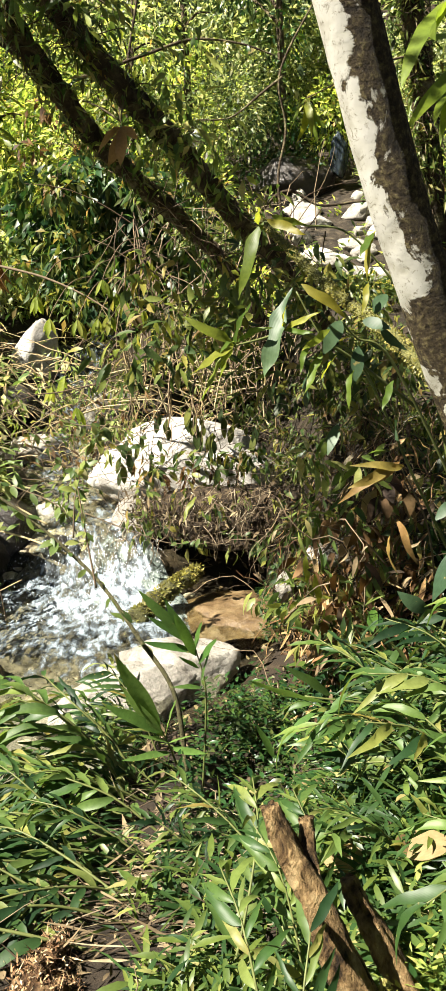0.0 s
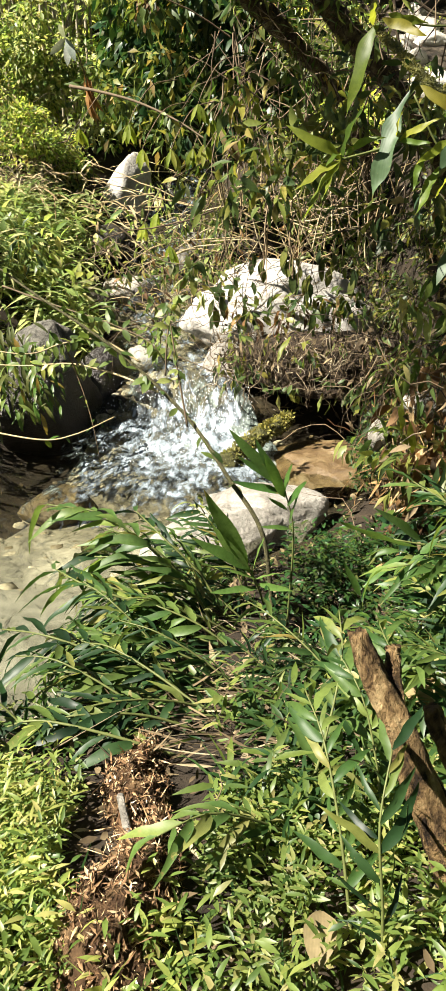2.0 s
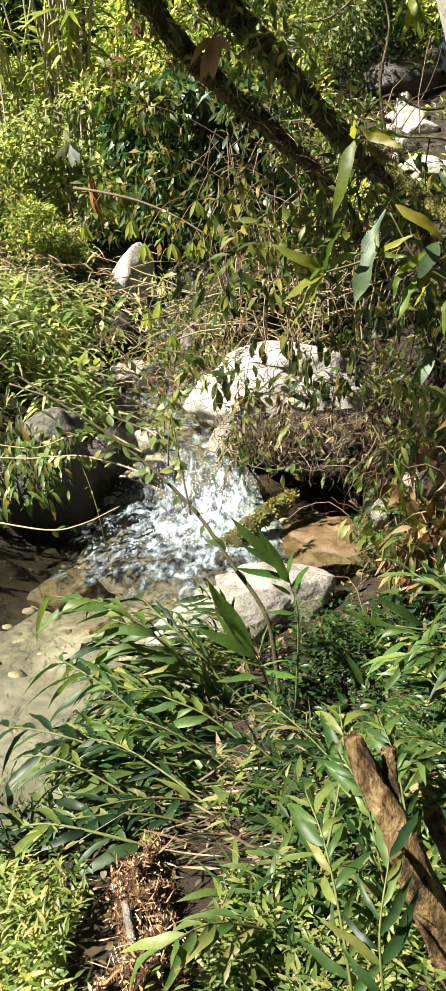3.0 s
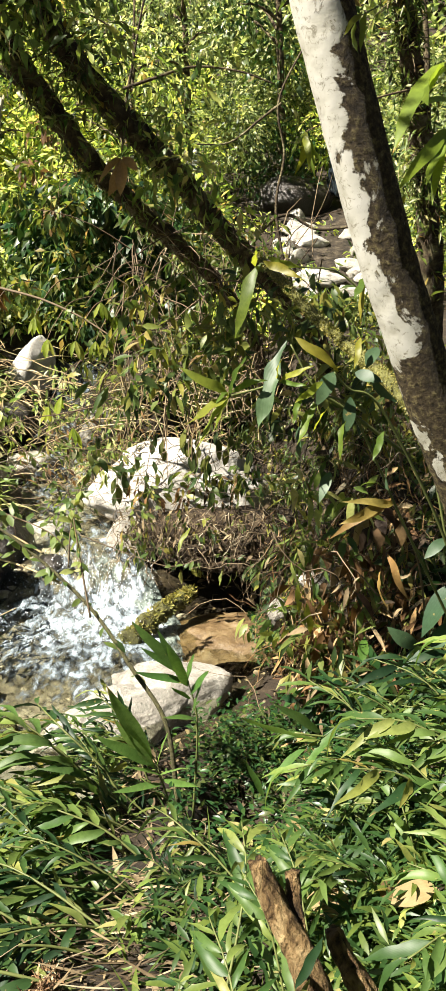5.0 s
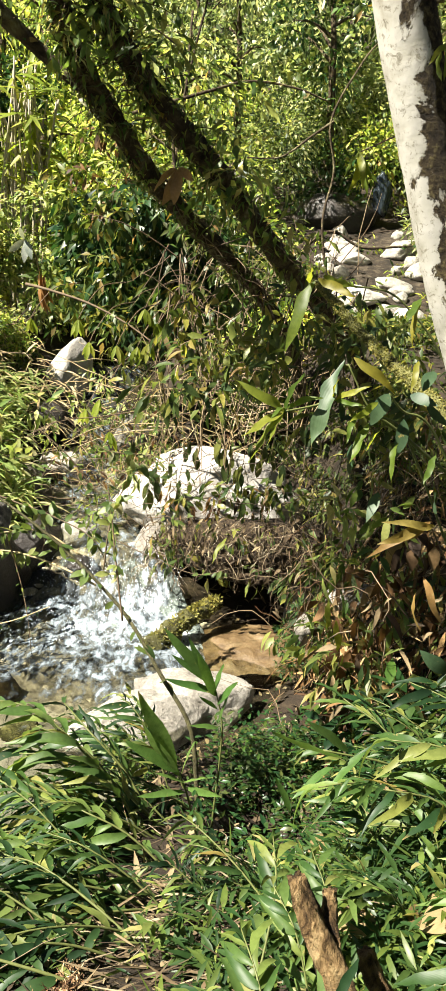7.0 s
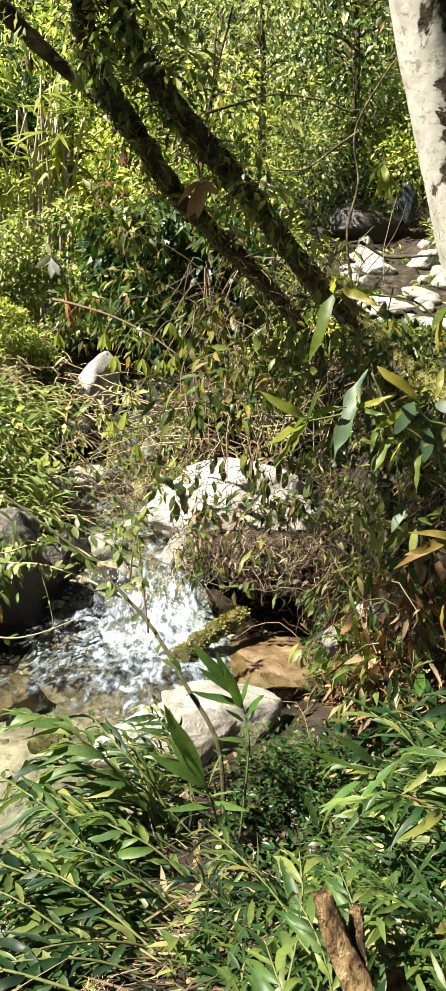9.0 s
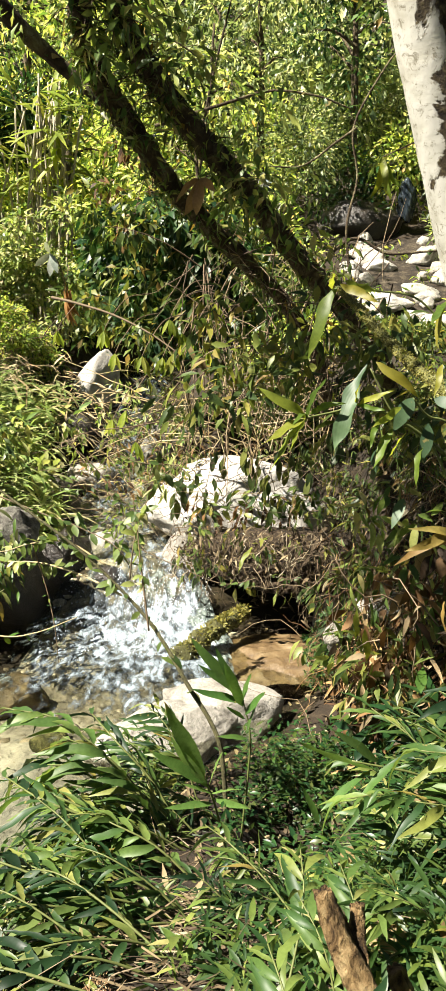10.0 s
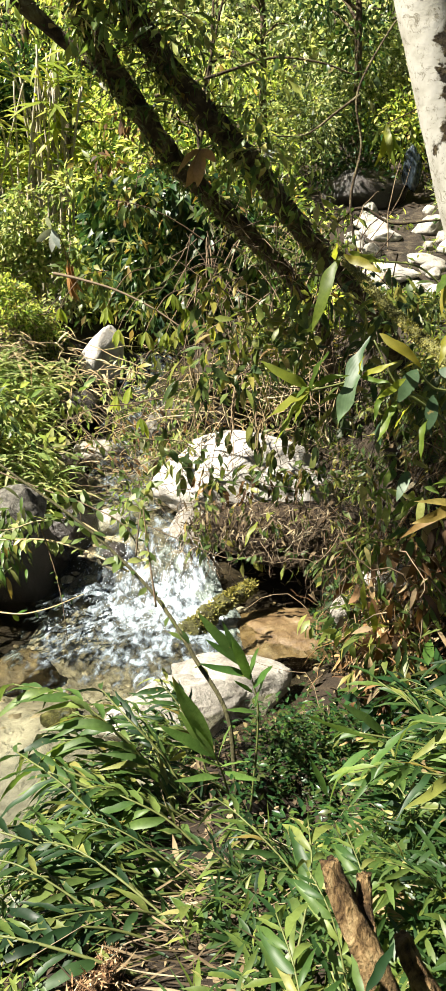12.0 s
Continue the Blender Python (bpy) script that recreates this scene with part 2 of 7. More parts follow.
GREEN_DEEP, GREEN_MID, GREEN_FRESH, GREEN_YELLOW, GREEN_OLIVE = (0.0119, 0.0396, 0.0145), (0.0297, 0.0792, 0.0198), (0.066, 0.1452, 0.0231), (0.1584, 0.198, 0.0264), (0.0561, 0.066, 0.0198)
STRAW, OCHRE, BROWN_LEAF, GREY_LEAF = (0.2772, 0.2112, 0.0924), (0.2376, 0.1452, 0.033), (0.132, 0.066, 0.0297), (0.2112, 0.1848, 0.1452)
m_ginger = leaf_material("ginger_leaf", [(0.0, (0.0066, 0.0224, 0.0086)), (0.35, (0.0211, 0.0561, 0.0172)), (0.65, (0.0462, 0.0924, 0.0224)), (0.88, (0.099, 0.1452, 0.033)), (0.97, (0.18, 0.20, 0.05)), (1.0, (0.22, 0.17, 0.05))], single=True, through_=0.3, rough=0.48)
# Brighter copy of the ginger leaf; sunlight is put into its colour.
m_gingerlit = leaf_material("sunlit_ginger_leaf", [(0.0, (0.0396, 0.0924, 0.0231)), (0.45, (0.09, 0.155, 0.038)), (0.85, (0.17, 0.225, 0.058)), (1.0, (0.26, 0.25, 0.08))], single=True, through_=0.38, rough=0.48)
m_hero = leaf_material("upright_ginger_leaf", [(0.0, (0.06, 0.135, 0.033)), (1.0, (0.135, 0.225, 0.058))], single=True, through_=0.4, rough=0.32)
m_cover = leaf_material("cover_leaf", [(0.0, (0.0594, 0.1122, 0.0264)), (0.4, (0.1452, 0.2112, 0.0495)), (0.75, (0.2772, 0.3168, 0.0858)), (1.0, (0.3696, 0.33, 0.1452))], through_=0.44)
m_fine = leaf_material("fine_leaf", [(0.0, (0.0185, 0.0528, 0.0145)), (0.6, (0.0429, 0.0858, 0.0238)), (1.0, (0.1122, 0.1518, 0.0297))], through_=0.33)
# Deep greens of the thicket, also used where leaf colour stands for shade.
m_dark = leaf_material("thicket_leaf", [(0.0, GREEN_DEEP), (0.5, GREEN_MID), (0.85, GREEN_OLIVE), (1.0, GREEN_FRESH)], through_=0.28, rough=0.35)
m_olive = leaf_material("bank_leaf", [(0.0, GREEN_OLIVE), (0.4, (0.0858, 0.099, 0.0264)), (0.75, GREEN_FRESH), (1.0, OCHRE)], through_=0.33)
m_mixed = leaf_material("mixed_leaf", [(0.0, (0.0297, 0.0594, 0.0198)), (0.4, (0.0792, 0.1188, 0.0297)), (0.7, (0.1518, 0.1848, 0.0429)), (0.88, (0.264, 0.2508, 0.0594)), (1.0, (0.2244, 0.1452, 0.066))], through_=0.4)
# Hill leaf colours lifted past real leaves to stand in for sunlight.
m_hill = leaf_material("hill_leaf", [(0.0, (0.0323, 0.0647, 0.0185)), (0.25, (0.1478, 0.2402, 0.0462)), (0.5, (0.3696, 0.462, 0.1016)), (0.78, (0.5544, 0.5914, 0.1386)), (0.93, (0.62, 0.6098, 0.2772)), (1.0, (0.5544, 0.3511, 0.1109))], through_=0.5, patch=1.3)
# Greyer copy, mostly for slopes whose shade is put into its colour.
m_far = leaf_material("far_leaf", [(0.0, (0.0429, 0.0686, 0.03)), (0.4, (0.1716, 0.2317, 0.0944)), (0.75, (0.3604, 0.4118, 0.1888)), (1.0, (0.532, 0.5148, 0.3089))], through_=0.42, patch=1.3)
m_bright = leaf_material("young_leaf", [(0.0, (0.132, 0.2244, 0.0264)), (1.0, (0.2244, 0.2772, 0.033))], through_=0.5)
m_shrub = leaf_material("shrub_leaf", [(0.0, (0.0924, 0.1584, 0.0264)), (0.4, (0.1848, 0.2376, 0.033)), (0.8, (0.3036, 0.3036, 0.0396)), (1.0, (0.33, 0.2508, 0.0462))], single=True, through_=0.58, rough=0.45)
m_deadleaf = island_material("dead_leaf", [(0.0, (0.0363, 0.0244, 0.0145)), (0.5, (0.0957, 0.0693, 0.0363)), (0.85, (0.1914, 0.1452, 0.0792)), (1.0, (0.3036, 0.2574, 0.165))])
m_chip = island_material("rotten_wood", [(0.0, (0.05, 0.026, 0.013)), (0.4, (0.17, 0.095, 0.045)), (0.75, (0.33, 0.21, 0.105)), (0.93, (0.46, 0.35, 0.20)), (1.0, (0.58, 0.50, 0.36))])
m_twig = island_material("dry_twig", [(0.0, (0.0396, 0.0264, 0.0165)), (0.5, (0.1056, 0.0726, 0.0429)), (1.0, (0.2508, 0.1914, 0.1188))])
m_straw = island_material("straw", [(0.0, (0.198, 0.1386, 0.066)), (0.5, (0.3168, 0.2508, 0.132)), (1.0, (0.4092, 0.3432, 0.2112))])
m_culm = island_material("dry_culm", [(0.0, (0.1716, 0.1452, 0.0924)), (0.5, (0.3036, 0.2706, 0.1914)), (1.0, (0.4224, 0.396, 0.3168))])
m_deadbig = leaf_material("withered_leaf", [(0.0, (0.132, 0.0858, 0.0363)), (0.5, (0.2244, 0.165, 0.0792)), (1.0, (0.3168, 0.2442, 0.132))], single=True, through_=0.3, rough=0.75)
m_young = leaf_material("drooping_leaf", [(0.0, (0.198, 0.2772, 0.033)), (0.6, (0.3036, 0.3564, 0.0462)), (1.0, (0.3828, 0.3828, 0.0792))], single=True, through_=0.55, rough=0.5)
m_dullleaf = leaf_material("dull_leaf", [(0.0, (0.0198, 0.0462, 0.0165)), (0.6, (0.0594, 0.0792, 0.0231)), (1.0, (0.132, 0.1452, 0.033))], single=True, through_=0.3)
m_single = leaf_material("vine_leaf", [(0.0, GREEN_MID), (0.5, GREEN_FRESH), (0.85, GREEN_YELLOW), (1.0, STRAW)], single=True, through_=0.38)
m_vine = leaf_material("pale_vine_leaf", [(0.0, (0.05, 0.09, 0.025)), (0.5, (0.13, 0.18, 0.045)), (0.85, (0.24, 0.28, 0.09)), (1.0, (0.34, 0.32, 0.18))], single=True, through_=0.4, rough=0.45)
m_bluegreen = leaf_material("bluish_leaf", [(0.0, (0.033, 0.0726, 0.0363)), (1.0, (0.066, 0.1122, 0.0561))], single=True, through_=0.3, rough=0.5)
m_root = island_material("dry_root", [(0.0, (0.0396, 0.0277, 0.0172)), (0.5, (0.1056, 0.0759, 0.0449)), (0.85, (0.2112, 0.165, 0.1056)), (1.0, (0.3432, 0.3036, 0.2244))])
m_pale = leaf_material("silver_leaf", [(0.0, (0.2772, 0.33, 0.3036)), (1.0, (0.4092, 0.4356, 0.4092))], single=True, through_=0.2, rough=0.4)
m_rust = leaf_material("rust_leaf", [(0.0, (0.264, 0.1188, 0.033)), (1.0, (0.3432, 0.1782, 0.0594))], single=True, through_=0.35, rough=0.7)
m_rustloose = island_material("rust_fern", [(0.0, (0.0396, 0.0198, 0.0099)), (0.45, (0.1584, 0.0858, 0.033)), (0.8, (0.2772, 0.1782, 0.0726)), (1.0, (0.396, 0.3102, 0.1782))])
m_tanloose = leaf_material("hanging_dead_leaf", [(0.0, (0.045, 0.022, 0.01)), (0.5, (0.15, 0.08, 0.032)), (0.85, (0.28, 0.17, 0.075)), (1.0, (0.40, 0.29, 0.16))], through_=0.3, rough=0.7)
m_stem = island_material("green_stem", [(0.0, (0.066, 0.0858, 0.0264)), (1.0, (0.132, 0.1452, 0.0462))], rough=0.5)
m_reed = leaf_material("reed_leaf", [(0.0, (0.1109, 0.1901, 0.0554)), (0.4, (0.2693, 0.3485, 0.1109)), (0.75, (0.4435, 0.4752, 0.2059)), (1.0, (0.5227, 0.4594, 0.2693))], through_=0.45)
m_sap = rough_material("sapling_bark", [(0.3, (0.0396, 0.0363, 0.0165)), (0.55, (0.0858, 0.0792, 0.033)), (0.75, (0.1584, 0.1452, 0.066))], 30.0, 0.8, 0.8, 90.0)
m_lip = rough_material("rooty_earth", [(0.34, (0.0099, 0.0066, 0.004)), (0.5, (0.0495, 0.033, 0.0185)), (0.64, (0.1254, 0.0924, 0.0528)), (0.78, (0.2376, 0.198, 0.132))], 17.0, 0.95, 1.0, 50.0, dist=0.06)
m_pleat = leaf_material("pleated_leaf", [(0.0, (0.132, 0.1056, 0.0231)), (0.6, (0.2244, 0.1782, 0.0396)), (1.0, (0.2244, 0.132, 0.0462))], single=True, through_=0.4, rough=0.6)
m_moss = leaf_material("moss_tuft", [(0.0, (0.132, 0.132, 0.033)), (0.6, (0.2772, 0.264, 0.0726)), (1.0, (0.396, 0.3432, 0.132))], through_=0.3)
m_soil = rough_material("soil", [(0.3, (0.0099, 0.0073, 0.0046)), (0.55, (0.0297, 0.0211, 0.0125)), (0.75, (0.0726, 0.0528, 0.031))], 5.0, 0.95, 0.6, 50.0)
m_rock = rough_material("granite", [(0.28, (0.1012, 0.0896, 0.0701)), (0.45, (0.2882, 0.2687, 0.2297)), (0.6, (0.3816, 0.3621, 0.3193)), (0.78, (0.4829, 0.4673, 0.4206))], 6.0, 0.8, 0.9, 42.0, dist=0.03)
# Paler copy of the granite; sunlight on the stones is put into its colour.
m_sunlitrock = rough_material("sunlit_granite", [(0.3, (0.20, 0.185, 0.155)), (0.42, (0.375, 0.355, 0.315)), (0.58, (0.44, 0.42, 0.38)), (0.78, (0.50, 0.485, 0.45))], 5.0, 0.8, 0.8, 34.0)
# Wet stone; its near-black base also puts the recesses' deep shade into the colour.
m_wetshade = rough_material("wet_shade_rock", [(0.3, (0.0066, 0.0053, 0.004)), (0.6, (0.0224, 0.0165, 0.0112)), (0.8, (0.0561, 0.0429, 0.0297))], 6.0, 0.4, 0.7, 35.0, 0.5, dist=0.03)
m_greyrock = rough_material("grey_rock", [(0.34, (0.033, 0.0304, 0.0264)), (0.5, (0.1056, 0.099, 0.0825)), (0.6, (0.1584, 0.1518, 0.1254)), (0.7, (0.2772, 0.2706, 0.2376))], 15.0, 0.8, 0.8, 60.0, 0.3)
m_brownrock = rough_material("brown_rock", [(0.3, (0.0396, 0.0297, 0.0132)), (0.55, (0.1056, 0.0759, 0.0363)), (0.8, (0.198, 0.1584, 0.0792))], 7.0, 0.6, 0.5, 40.0, 0.4)
m_sand = rough_material("wet_sand", [(0.3, (0.0539, 0.0314, 0.0135)), (0.52, (0.1302, 0.0853, 0.0381)), (0.75, (0.2064, 0.1526, 0.0808))], 9.0, 0.45, 0.5, 70.0, 0.5)
m_bed = bed_material()
# Near-black gravel keeps the gaps between the far stones dark.
m_farbed = rough_material("far_gravel", [(0.35, (0.010, 0.008, 0.005)), (0.52, (0.04, 0.03, 0.019)), (0.72, (0.13, 0.105, 0.07))], 5.0, 0.9, 1.0, 18.0, dist=0.06)
m_fall = rough_material("shaded_fall", [(0.4, (0.0109, 0.0145, 0.0182)), (0.55, (0.029, 0.0399, 0.0508)), (0.75, (0.0944, 0.1162, 0.1379))], 14.0, 0.2, 0.4, 40.0, 0.5, stretch=(1.0, 1.0, 0.18))
m_gravel = island_material("gravel_stone", [(0.0, (0.0924, 0.0726, 0.0462)), (0.5, (0.2508, 0.2112, 0.1452)), (1.0, (0.4092, 0.3762, 0.3036))], 0.6)
# Lighter patches are moss, with sun dapples painted in as well.
m_bark = rough_material("dark_bark", [(0.32, (0.0215, 0.0155, 0.0103)), (0.5, (0.0729, 0.0532, 0.0326)), (0.62, (0.163, 0.1416, 0.0729)), (0.76, (0.3089, 0.2831, 0.1888))], 9.0, 0.9, 1.0, 60.0, 0.2)
m_log = rough_material("mossy_log", [(0.32, (0.0198, 0.0165, 0.0092)), (0.5, (0.0792, 0.0792, 0.0297)), (0.72, (0.198, 0.1848, 0.0792))], 16.0, 0.95, 1.0, 70.0, 0.2)
m_mossbark = rough_material("mossy_bark", [(0.3, (0.0528, 0.0462, 0.0231)), (0.5, (0.1584, 0.1584, 0.0528)), (0.72, (0.2772, 0.264, 0.1056))], 14.0, 0.95, 1.0, 80.0, 0.2)
m_rotten = rough_material("rotten_heart", [(0.3, (0.0264, 0.0145, 0.0079)), (0.5, (0.099, 0.0561, 0.0277)), (0.72, (0.2244, 0.1452, 0.0726))], 18.0, 0.95, 1.0, 110.0, 0.15)
m_stub = rough_material("dead_wood", [(0.36, (0.02, 0.012, 0.006)), (0.45, (0.13, 0.08, 0.035)), (0.56, (0.29, 0.19, 0.085)), (0.70, (0.47, 0.35, 0.18))], 30.0, 0.9, 1.0, 60.0, 0.2, "object", dist=0.05, stretch=(1.0, 1.0, 0.45))

# ---- ground ----
PROFILE = [(-6, 0.5), (0, 0.25), (1.0, 0.12), (1.6, 0.0), (2.4, -0.34), (3.2, -0.66), (4.0, -0.92), (4.8, -1.1), (6.4, -1.12), (7.2, -0.75), (8.5, -0.45), (10, 0.0), (12, 0.8), (16, 2.4), (24, 6.0), (40, 17.0), (90, 48.0), (400, 60.0)]
CHANNEL = [(-8, -3.2, 0.9), (1, -2.3, 0.9), (2.5, -1.95, 0.8), (3.5, -1.65, 0.75), (4.5, -1.2, 0.85), (5.5, -0.75, 1.0), (6.1, -0.8, 0.95), (6.5, -0.88, 0.72), (6.8, -0.86, 0.46), (7.2, -0.92, 0.38), (8.0, -1.3, 0.4), (10, -1.45, 0.4), (12, -1.3, 0.35), (14, -0.5, 0.2), (400, 0, 0.01)]
WATER = [(-8, -1.2), (3, -1.06), (6.3, -1.0), (6.45, -0.94), (6.65, -0.76), (6.85, -0.66), (7.3, -0.6), (8, -0.54), (9, -0.36), (10, -0.05), (12, 0.6), (400, 0.6)]


def table(rows, y, k=1):
    a = np.array(rows)
    return np.interp(y, a[:, 0], a[:, k])


def sstep(a, b, v):
    u = np.clip((v - a) / (b - a), 0, 1)
    return u * u * (3 - 2 * u)


def wave(x, y, s=1.0):
    return (np.sin(x * 1.7 * s + 1.3 * np.sin(y * 1.1 * s)) + np.sin(y * 2.3 * s + 0.7 + 1.1 * np.sin(x * 1.9 * s)) + 0.5 * np.sin(x * 4.1 * s + y * 3.3 * s)) / 2.5


def height(x, y):
    """The ground: a near bank, the stream's bed, a steep right bank, a far left bank and the hillside."""
    x, y = np.asarray(x, float), np.asarray(y, float)
    land = table(PROFILE, y) + 0.05 * wave(x, y) + 0.02 * wave(x + 3, y, 3.1) + 0.25 * sstep(9, 20, y) * wave(x, y, 0.35)
    land = land + 0.42 * np.clip(x - 0.15, 0, 3) * sstep(4.2, 2.5, y) + 0.15 * np.clip(x - 3, 0, 60)
    land = land + 1.15 * sstep(0.7, 1.8, x) * sstep(3.8, 5.0, y) * sstep(13, 9, y)
    # pit dug into the bank so that the ground shades itself here
    land = land - 0.6 * np.exp(-((x - 0.38) / 0.27) ** 2 - ((y - 3.35) / 0.55) ** 2)
    xs, hw = table(CHANNEL, y, 1), table(CHANNEL, y, 2)
    land = land + 0.95 * sstep(0.3, 1.8, xs - hw - x) * sstep(12, 7, y) + 0.1 * np.clip(xs - hw - x - 1.5, 0, 60)
    d = np.abs(x - xs)
    bed = table(WATER, y) - 0.16 - 0.12 * sstep(4.6, 5.2, y) * sstep(6.5, 6.0, y) + 0.04 * wave(x, y, 2.3)
    k = sstep(hw, hw + 0.55, d) + sstep(12.5, 14, y)
    k = np.clip(k, 0, 1)
    return bed * (1 - k) + land * k


def build_ground():
    a = np.linspace(-2.2, 2.2, 150)
    xs = np.sinh(a) * 1.0
    xs = np.concatenate([[-300, -120, -50, -22, -11], xs, [11, 22, 50, 120, 300]])
    b = np.concatenate([[-200, -60, -20, -8, -4], np.arange(-2, 13, 0.075), np.arange(13, 45, 0.7), [50, 60, 75, 90, 150, 300, 600, 1500]])
    X, Y = np.meshgrid(xs, b)
    Z = height(X, Y)
    v = np.stack([X, Y, Z], -1).reshape(-1, 3)
    nx, ny = len(xs), len(b)
    i = np.arange(nx * (ny - 1)).reshape(ny - 1, nx)[:, :-1].ravel()
    f = np.stack([i, i + 1, i + 1 + nx, i + nx], 1)
    thing("ground", "dark leaf-littered soil of a steep stream bank", "ground", me=mesh_np("ground", v, f, m_soil, True), kind="structure")


build_ground()


# ---- water ----
def water_material():
    """Clear shallow water: tinted, see-through, with a rippled gloss."""
    mat, nt, out = tree_of("stream_water")
    nz = noise_at(nt, 14.0, 5.0, 0.6, distort=0.8)
    bp = node(nt, "ShaderNodeBump", Strength=0.6, Distance=0.025)
    nt.links.new(nz.outputs[0], bp.inputs["Height"])
    gl = node(nt, "ShaderNodeBsdfGlossy", Roughness=0.05)
    nt.links.new(bp.outputs[0], gl.inputs["Normal"])
    fr = node(nt, "ShaderNodeFresnel", IOR=1.33)
    nt.links.new(bp.outputs[0], fr.inputs["Normal"])
    clear = nt.nodes.new("ShaderNodeBsdfTransparent")
    clear.inputs["Color"].default_value = (0.86, 0.87, 0.78, 1)
    mx = nt.nodes.new("ShaderNodeMixShader")
    nt.links.new(fr.outputs[0], mx.inputs[0])
    nt.links.new(clear.outputs[0], mx.inputs[1])
    nt.links.new(gl.outputs[0], mx.inputs[2])
    nt.links.new(mx.outputs[0], out.inputs[0])
    return mat


def foam_material():
    """Broken white water: specks and streaks of foam with clear water between them, by density along the stream. Flecks
    on the calm stretch are painted glitter.
    """
    mat, nt, out = tree_of("white_water")
    fine = noise_at(nt, 30.0, 6.0, 0.62, "world", 0.8, (1.0, 0.45, 0.35))
    mid = noise_at(nt, 9.0, 4.0, 0.6, "world", 0.7, (1.0, 0.55, 0.6))
    place = nt.nodes.new("ShaderNodeSeparateXYZ")
    nt.links.new(nt.nodes.new("ShaderNodeNewGeometry").outputs["Position"], place.inputs[0])
    along = nt.nodes.new("ShaderNodeMapRange")
    along.inputs["From Min"].default_value, along.inputs["From Max"].default_value = 3.4, 8.0
    nt.links.new(place.outputs["Y"], along.inputs["Value"])
    # the thin density below the boil imitates sky glitter on calm water
    den = ramp(nt, [(0.0, (0.0, 0.0, 0.0)), (0.28, (0.3, 0.3, 0.3)), (0.41, (0.62, 0.62, 0.62)), (0.56, (0.9, 0.9, 0.9)), (0.64, (0.86, 0.86, 0.86)), (0.70, (0.7, 0.7, 0.7)), (0.77, (0.5, 0.5, 0.5)), (1.0, (0.52, 0.52, 0.52))])
    nt.links.new(along.outputs[0], den.inputs[0])
    across = nt.nodes.new("ShaderNodeMapRange")
    across.inputs["From Min"].default_value, across.inputs["From Max"].default_value = -1.7, -0.7
    across.inputs["To Min"].default_value, across.inputs["To Max"].default_value = 0.55, 1.0
    nt.links.new(place.outputs["X"], across.inputs["Value"])

    def math_(op, x, y, z=0.0):
        m = nt.nodes.new("ShaderNodeMath")
        m.operation = op
        for s, v in zip(m.inputs, (x, y, z)):
            if hasattr(v, "links"):
                nt.links.new(v, s)
            else:
                s.default_value = v
        return m.outputs[0]

    lev = math_("ADD", math_("MULTIPLY_ADD", mid.outputs[0], 0.85, math_("MULTIPLY", fine.outputs[0], 0.5)), math_("MULTIPLY_ADD", math_("MULTIPLY", den.outputs[0], across.outputs[0]), 0.46, -0.49))
    col = ramp(nt, [(0.40, (0.0432, 0.054, 0.0612)), (0.54, (0.1728, 0.2088, 0.234)), (0.68, (0.36, 0.41, 0.455)), (0.84, (0.60, 0.625, 0.65))])
    nt.links.new(lev, col.inputs[0])
    alpha = ramp(nt, [(0.33, (0, 0, 0)), (0.6, (1, 1, 1))])
    nt.links.new(lev, alpha.inputs[0])
    pr = node(nt, "ShaderNodeBsdfPrincipled", Roughness=0.35, IOR=1.33)
    nt.links.new(col.outputs[0], pr.inputs["Base Color"])
    bp = node(nt, "ShaderNodeBump", Strength=0.5, Distance=0.02)
    nt.links.new(fine.outputs[0], bp.inputs["Height"])
    nt.links.new(bp.outputs[0], pr.inputs["Normal"])
    clear = nt.nodes.new("ShaderNodeBsdfTransparent")
    mx = nt.nodes.new("ShaderNodeMixShader")
    nt.links.new(alpha.outputs[0], mx.inputs[0])
    nt.links.new(clear.outputs[0], mx.inputs[1])
    nt.links.new(pr.outputs[0], mx.inputs[2])
    nt.links.new(mx.outputs[0], out.inputs[0])
    return mat


m_water, m_foam = water_material(), foam_material()
m_drop = rough_material("water_drop", [(0.3, (0.75, 0.8, 0.85)), (0.7, (0.9, 0.92, 0.95))], 20.0, 0.2, 0.1, 60.0, 0.5)


